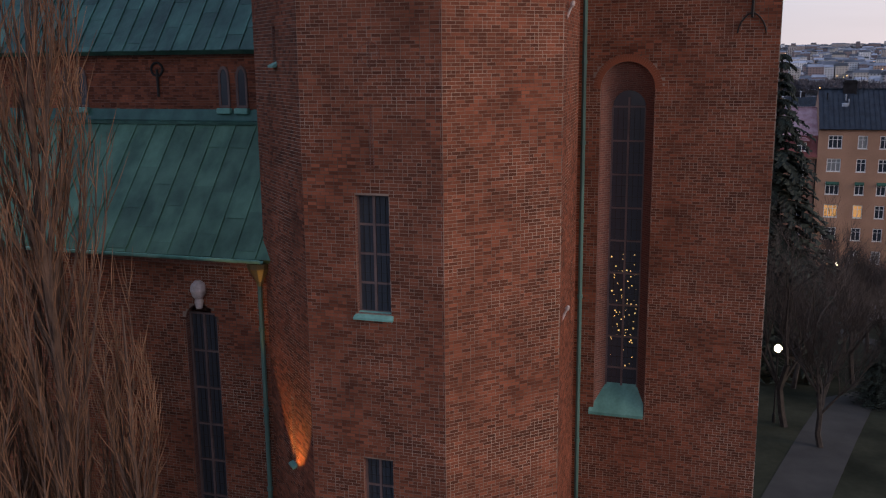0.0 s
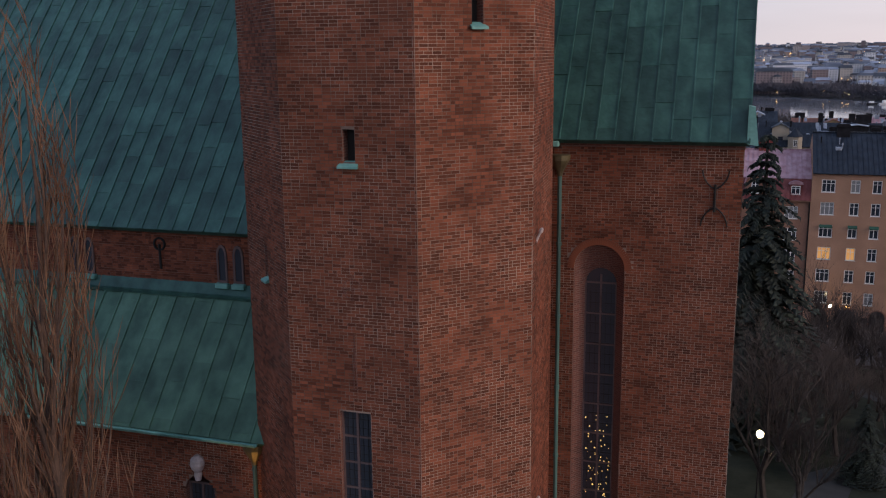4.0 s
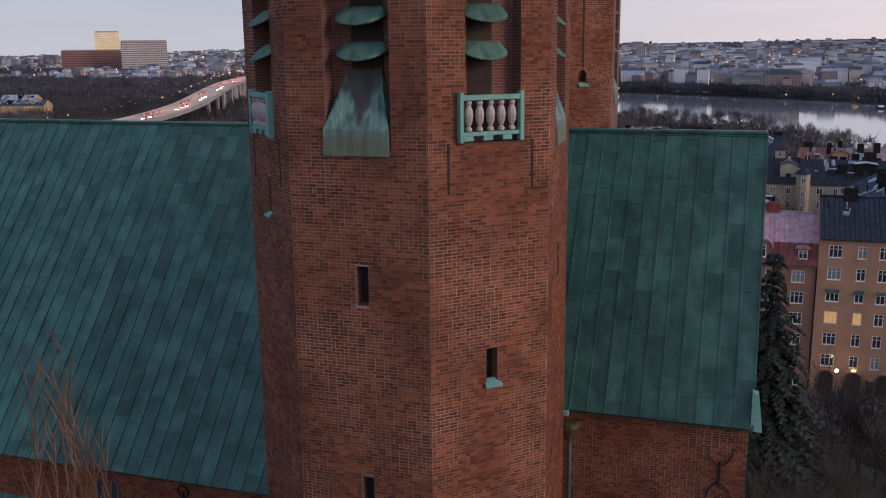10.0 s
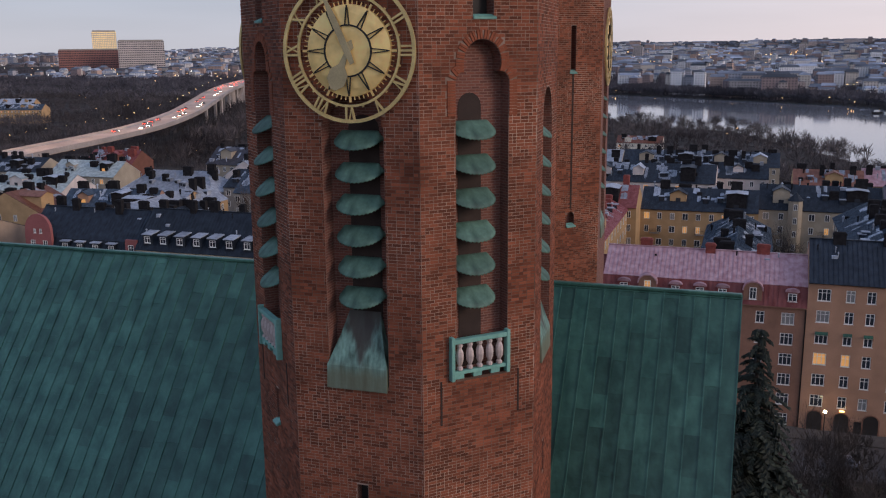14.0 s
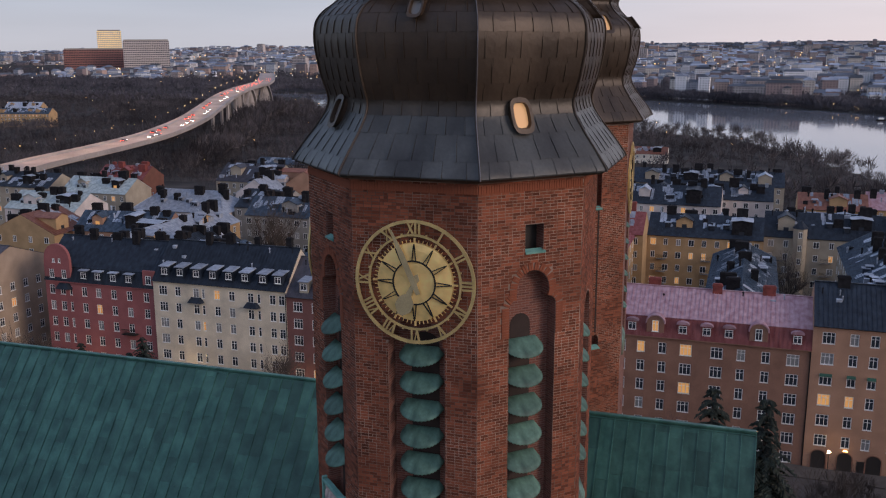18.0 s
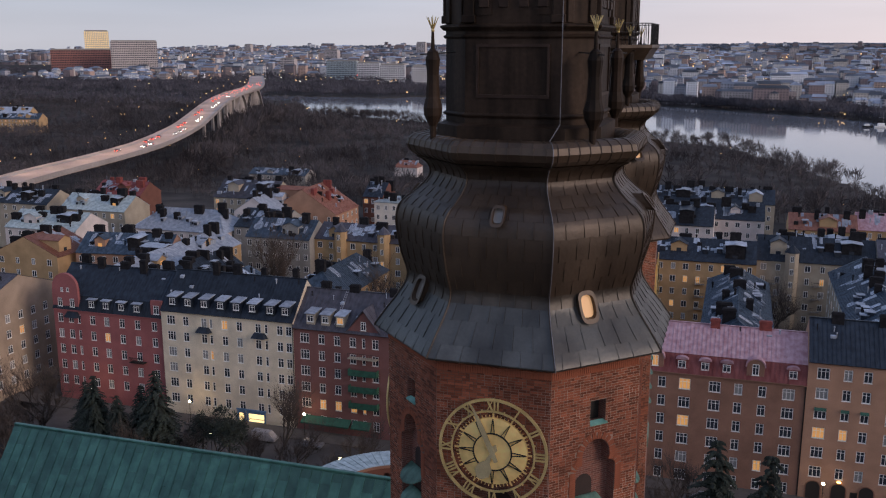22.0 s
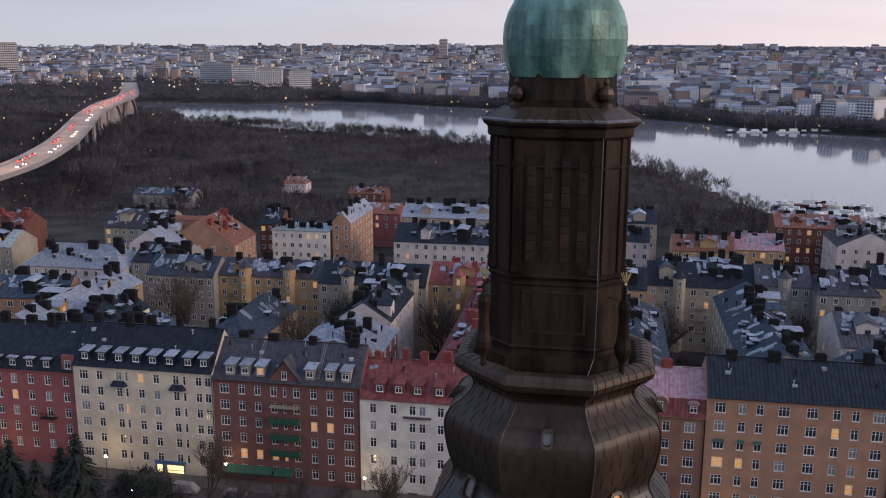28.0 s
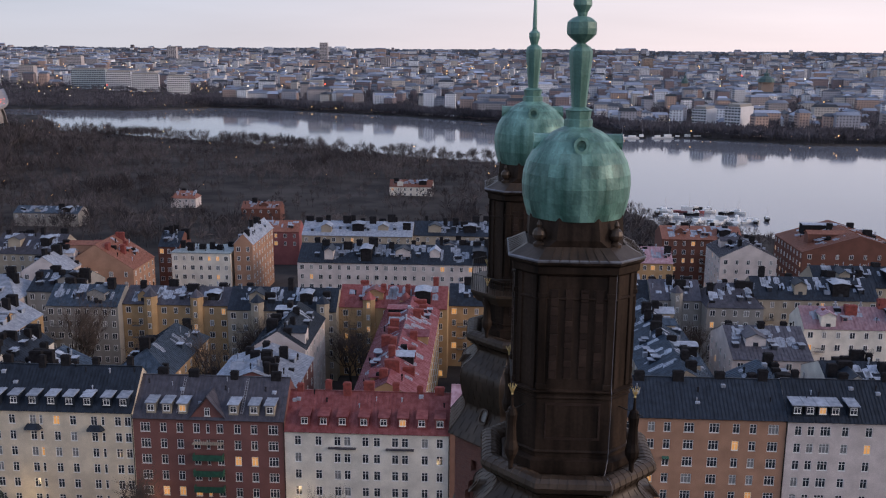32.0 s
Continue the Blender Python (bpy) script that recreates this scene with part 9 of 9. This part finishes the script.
# twin clerestory windows
for x in (-7.4, -6.75, -13.6, -12.95, -21, -20.35):
    bm = B()
    pts = [(x - 0.2, 21.5), (x + 0.2, 21.5)] + arc(x - 0.2, x + 0.2, 22.5, 22.85, 6)[::-1]
    inn = [(x - 0.13, 21.57), (x + 0.13, 21.57)] + arc(x - 0.13, x + 0.13, 22.45, 22.75, 6)[::-1]
    n = len(pts)
    vo = [bm.verts.new((p, 1.09, q)) for p, q in pts]
    vi = [bm.verts.new((p, 1.09, q)) for p, q in inn]
    vb = [bm.verts.new((p, 1.15, q)) for p, q in pts]
    for i in range(n):
        j = (i + 1) % n
        bm.faces.new((vo[i], vo[j], vi[j], vi[i]))
        bm.faces.new((vo[j], vo[i], vb[i], vb[j]))
    w = part("clerestory_window", bm, WINBAR, church, "small round-headed leaded window")
    bm = B()
    bm.faces.new([bm.verts.new((p, 1.12, q)) for p, q in inn])
    part("pane", bm, DARKGLASS, w)
    bm = B()
    box(bm, x - 0.25, x + 0.25, 0.95, 1.15, 21.3, 21.48, 0.02)
    part("sill", bm, COPPERTOP, w)
bm = B()
loft(bm, [[(NX0, 1.15, 21.2), (NX0, 0.85, 21.05), (NX0, 0.85, 20.95), (NX0, 1.15, 21.45)], [(-4, 1.15, 21.2), (-4, 0.85, 21.05), (-4, 0.85, 20.95), (-4, 1.15, 21.45)]])
part("flashing", bm, COPPER, church, "copper flashing at the aisle roof's top")
# stone boss over the aisle window
bm = B()
lathe(bm, [(0.10, 15.55), (0.14, 15.75), (0.12, 15.85), (0.2, 15.95), (0.25, 16.12), (0.22, 16.3), (0.1, 16.42)], 10, -6.82, AIS - 0.12)
part("stone_boss", bm, STONE, church, "pale carved stone boss")
# eave courses of brick
for nm, x0, x1, y, z in (("eave_course", 2.0, 9.87, CH_Y - 0.06, 26.2), ("eave_course", NX0, -2.2, 1.09, 23.15), ("eave_course", NX0, -4.2, AIS - 0.06, 16.9)):
    bm = B()
    box(bm, x0, x1, y, y + 0.1, z, z + 0.28, 0.02)
    part(nm, bm, WALLBRICK, church)
# lights inside behind the choir window
bm = B()
crnd = random.Random(3)
for i in range(80):
    x, z = crnd.uniform(4.86, 5.76), 12.3 + 4.4 * (crnd.random() * 0.6 + crnd.random() * 0.4)
    s = crnd.uniform(0.008, 0.024)
    box(bm, x - s, x + s, CH_Y + 0.558, CH_Y + 0.566, z - s, z + s)
part("candle_lights", bm, glowing("chandelier_glow", (1.0, 0.62, 0.2), 1.0), church, "glimmer of chandelier lights through leaded glass", "stuff")
# a dark bar laid on the brick draws the shade of a long groove
bm = B()
box(bm, -0.045, 0.045, -0.022, 0.05, 37.9, 44.1)
o = part("wall_slit", bm, DARK, tower_two, "long dark bar for the shade of a groove in the brick")
o.matrix_basis = on_face(1, 0, 0, 0)
sill(1, -0.2, 0.2, 37.05, 0.12, tower_two)
sill(1, -0.14, 0.14, 44.1, 0.08, tower_two)
# black sheets painting the shade behind the slits and small windows of the near tower
for k in (7, 0, 1):
    for z0, z1, s0, s1, dep, arched in face_bands(k):
        if s1 - s0 < 0.7 and not arched:
            bm = B()
            bm.faces.new([bm.verts.new((x, dep - 0.02, z)) for x, z in ((s0, z0), (s1, z0), (s1, z1), (s0, z1))])
            o = part("dark_opening", bm, IRON, tower_one, "dark sheet for the shade in a narrow opening")
            o.matrix_basis = on_face(k, 0, 0, 0)
# relief in the brick over the tower window: a ringed cross and a spear
bm = B()
for i in range(16):
    a, b = 2 * math.pi * i / 16, 2 * math.pi * (i + 1) / 16
    tube(bm, (0.04 + 0.27 * math.cos(a), -0.012, 23.15 + 0.27 * math.sin(a)), (0.04 + 0.27 * math.cos(b), -0.012, 23.15 + 0.27 * math.sin(b)), 0.012, n=4)
for d in ((0.24, 0), (0, 0.36)):
    tube(bm, (0.04 - d[0], -0.012, 23.15 - d[1]), (0.04 + d[0], -0.012, 23.15 + d[1]), 0.012, n=4)
o = part("wall_relief", bm, WALLBRICK, tower_one, "faint pale ringed cross in the brick")
o.matrix_basis = on_face(0, 0, 0, 0)
bm = B()
tube(bm, (0.0, -0.012, 20.3), (0.04, -0.012, 21.9), 0.018, 0.008, 4)
tube(bm, (0.1, -0.012, 20.3), (0.05, -0.012, 21.9), 0.018, 0.008, 4)
o = part("wall_relief", bm, WALLBRICK, tower_one, "faint pale spear shape in the brick")
o.matrix_basis = on_face(0, 0, 0, 0)
# floodlight at the foot of the tower
lt = bpy.data.lights.new("floodlight", "SPOT")
lt.energy, lt.color, lt.spot_size, lt.shadow_soft_size = 420, (1.0, 0.5, 0.12), radians(64), 0.08
fl = new("floodlight", lt)
fl.matrix_world = look((-3.34, -4.16, 10.8), (-2.86, -3.5, 14.4))
# second tower: gallery with an iron rail at the lantern's foot
bm = B()
loft(bm, [rect_oct(3.3, 1.9, 57.4), rect_oct(3.6, 2.1, 57.9), rect_oct(3.7, 2.1, 58.0), rect_oct(3.7, 2.1, 58.15)])
gal = part("gallery", bm, COPPERBROWN, tower_two, "narrow copper gallery")
bm = B()
ring = rect_oct(3.62, 2.05, 0)
for (ax, ay, _), (bx, by, _) in zip(ring, ring[1:] + ring[:1]):
    L = math.hypot(bx - ax, by - ay)
    for i in range(int(L / 0.2) + 1):
        t = i / max(1, int(L / 0.2))
        tube(bm, (ax + (bx - ax) * t, ay + (by - ay) * t, 58.15), (ax + (bx - ax) * t, ay + (by - ay) * t, 59.2), 0.018, n=4)
    tube(bm, (ax, ay, 59.2), (bx, by, 59.2), 0.03, n=4)
part("railing", bm, IRON, gal, "thin black iron railing")
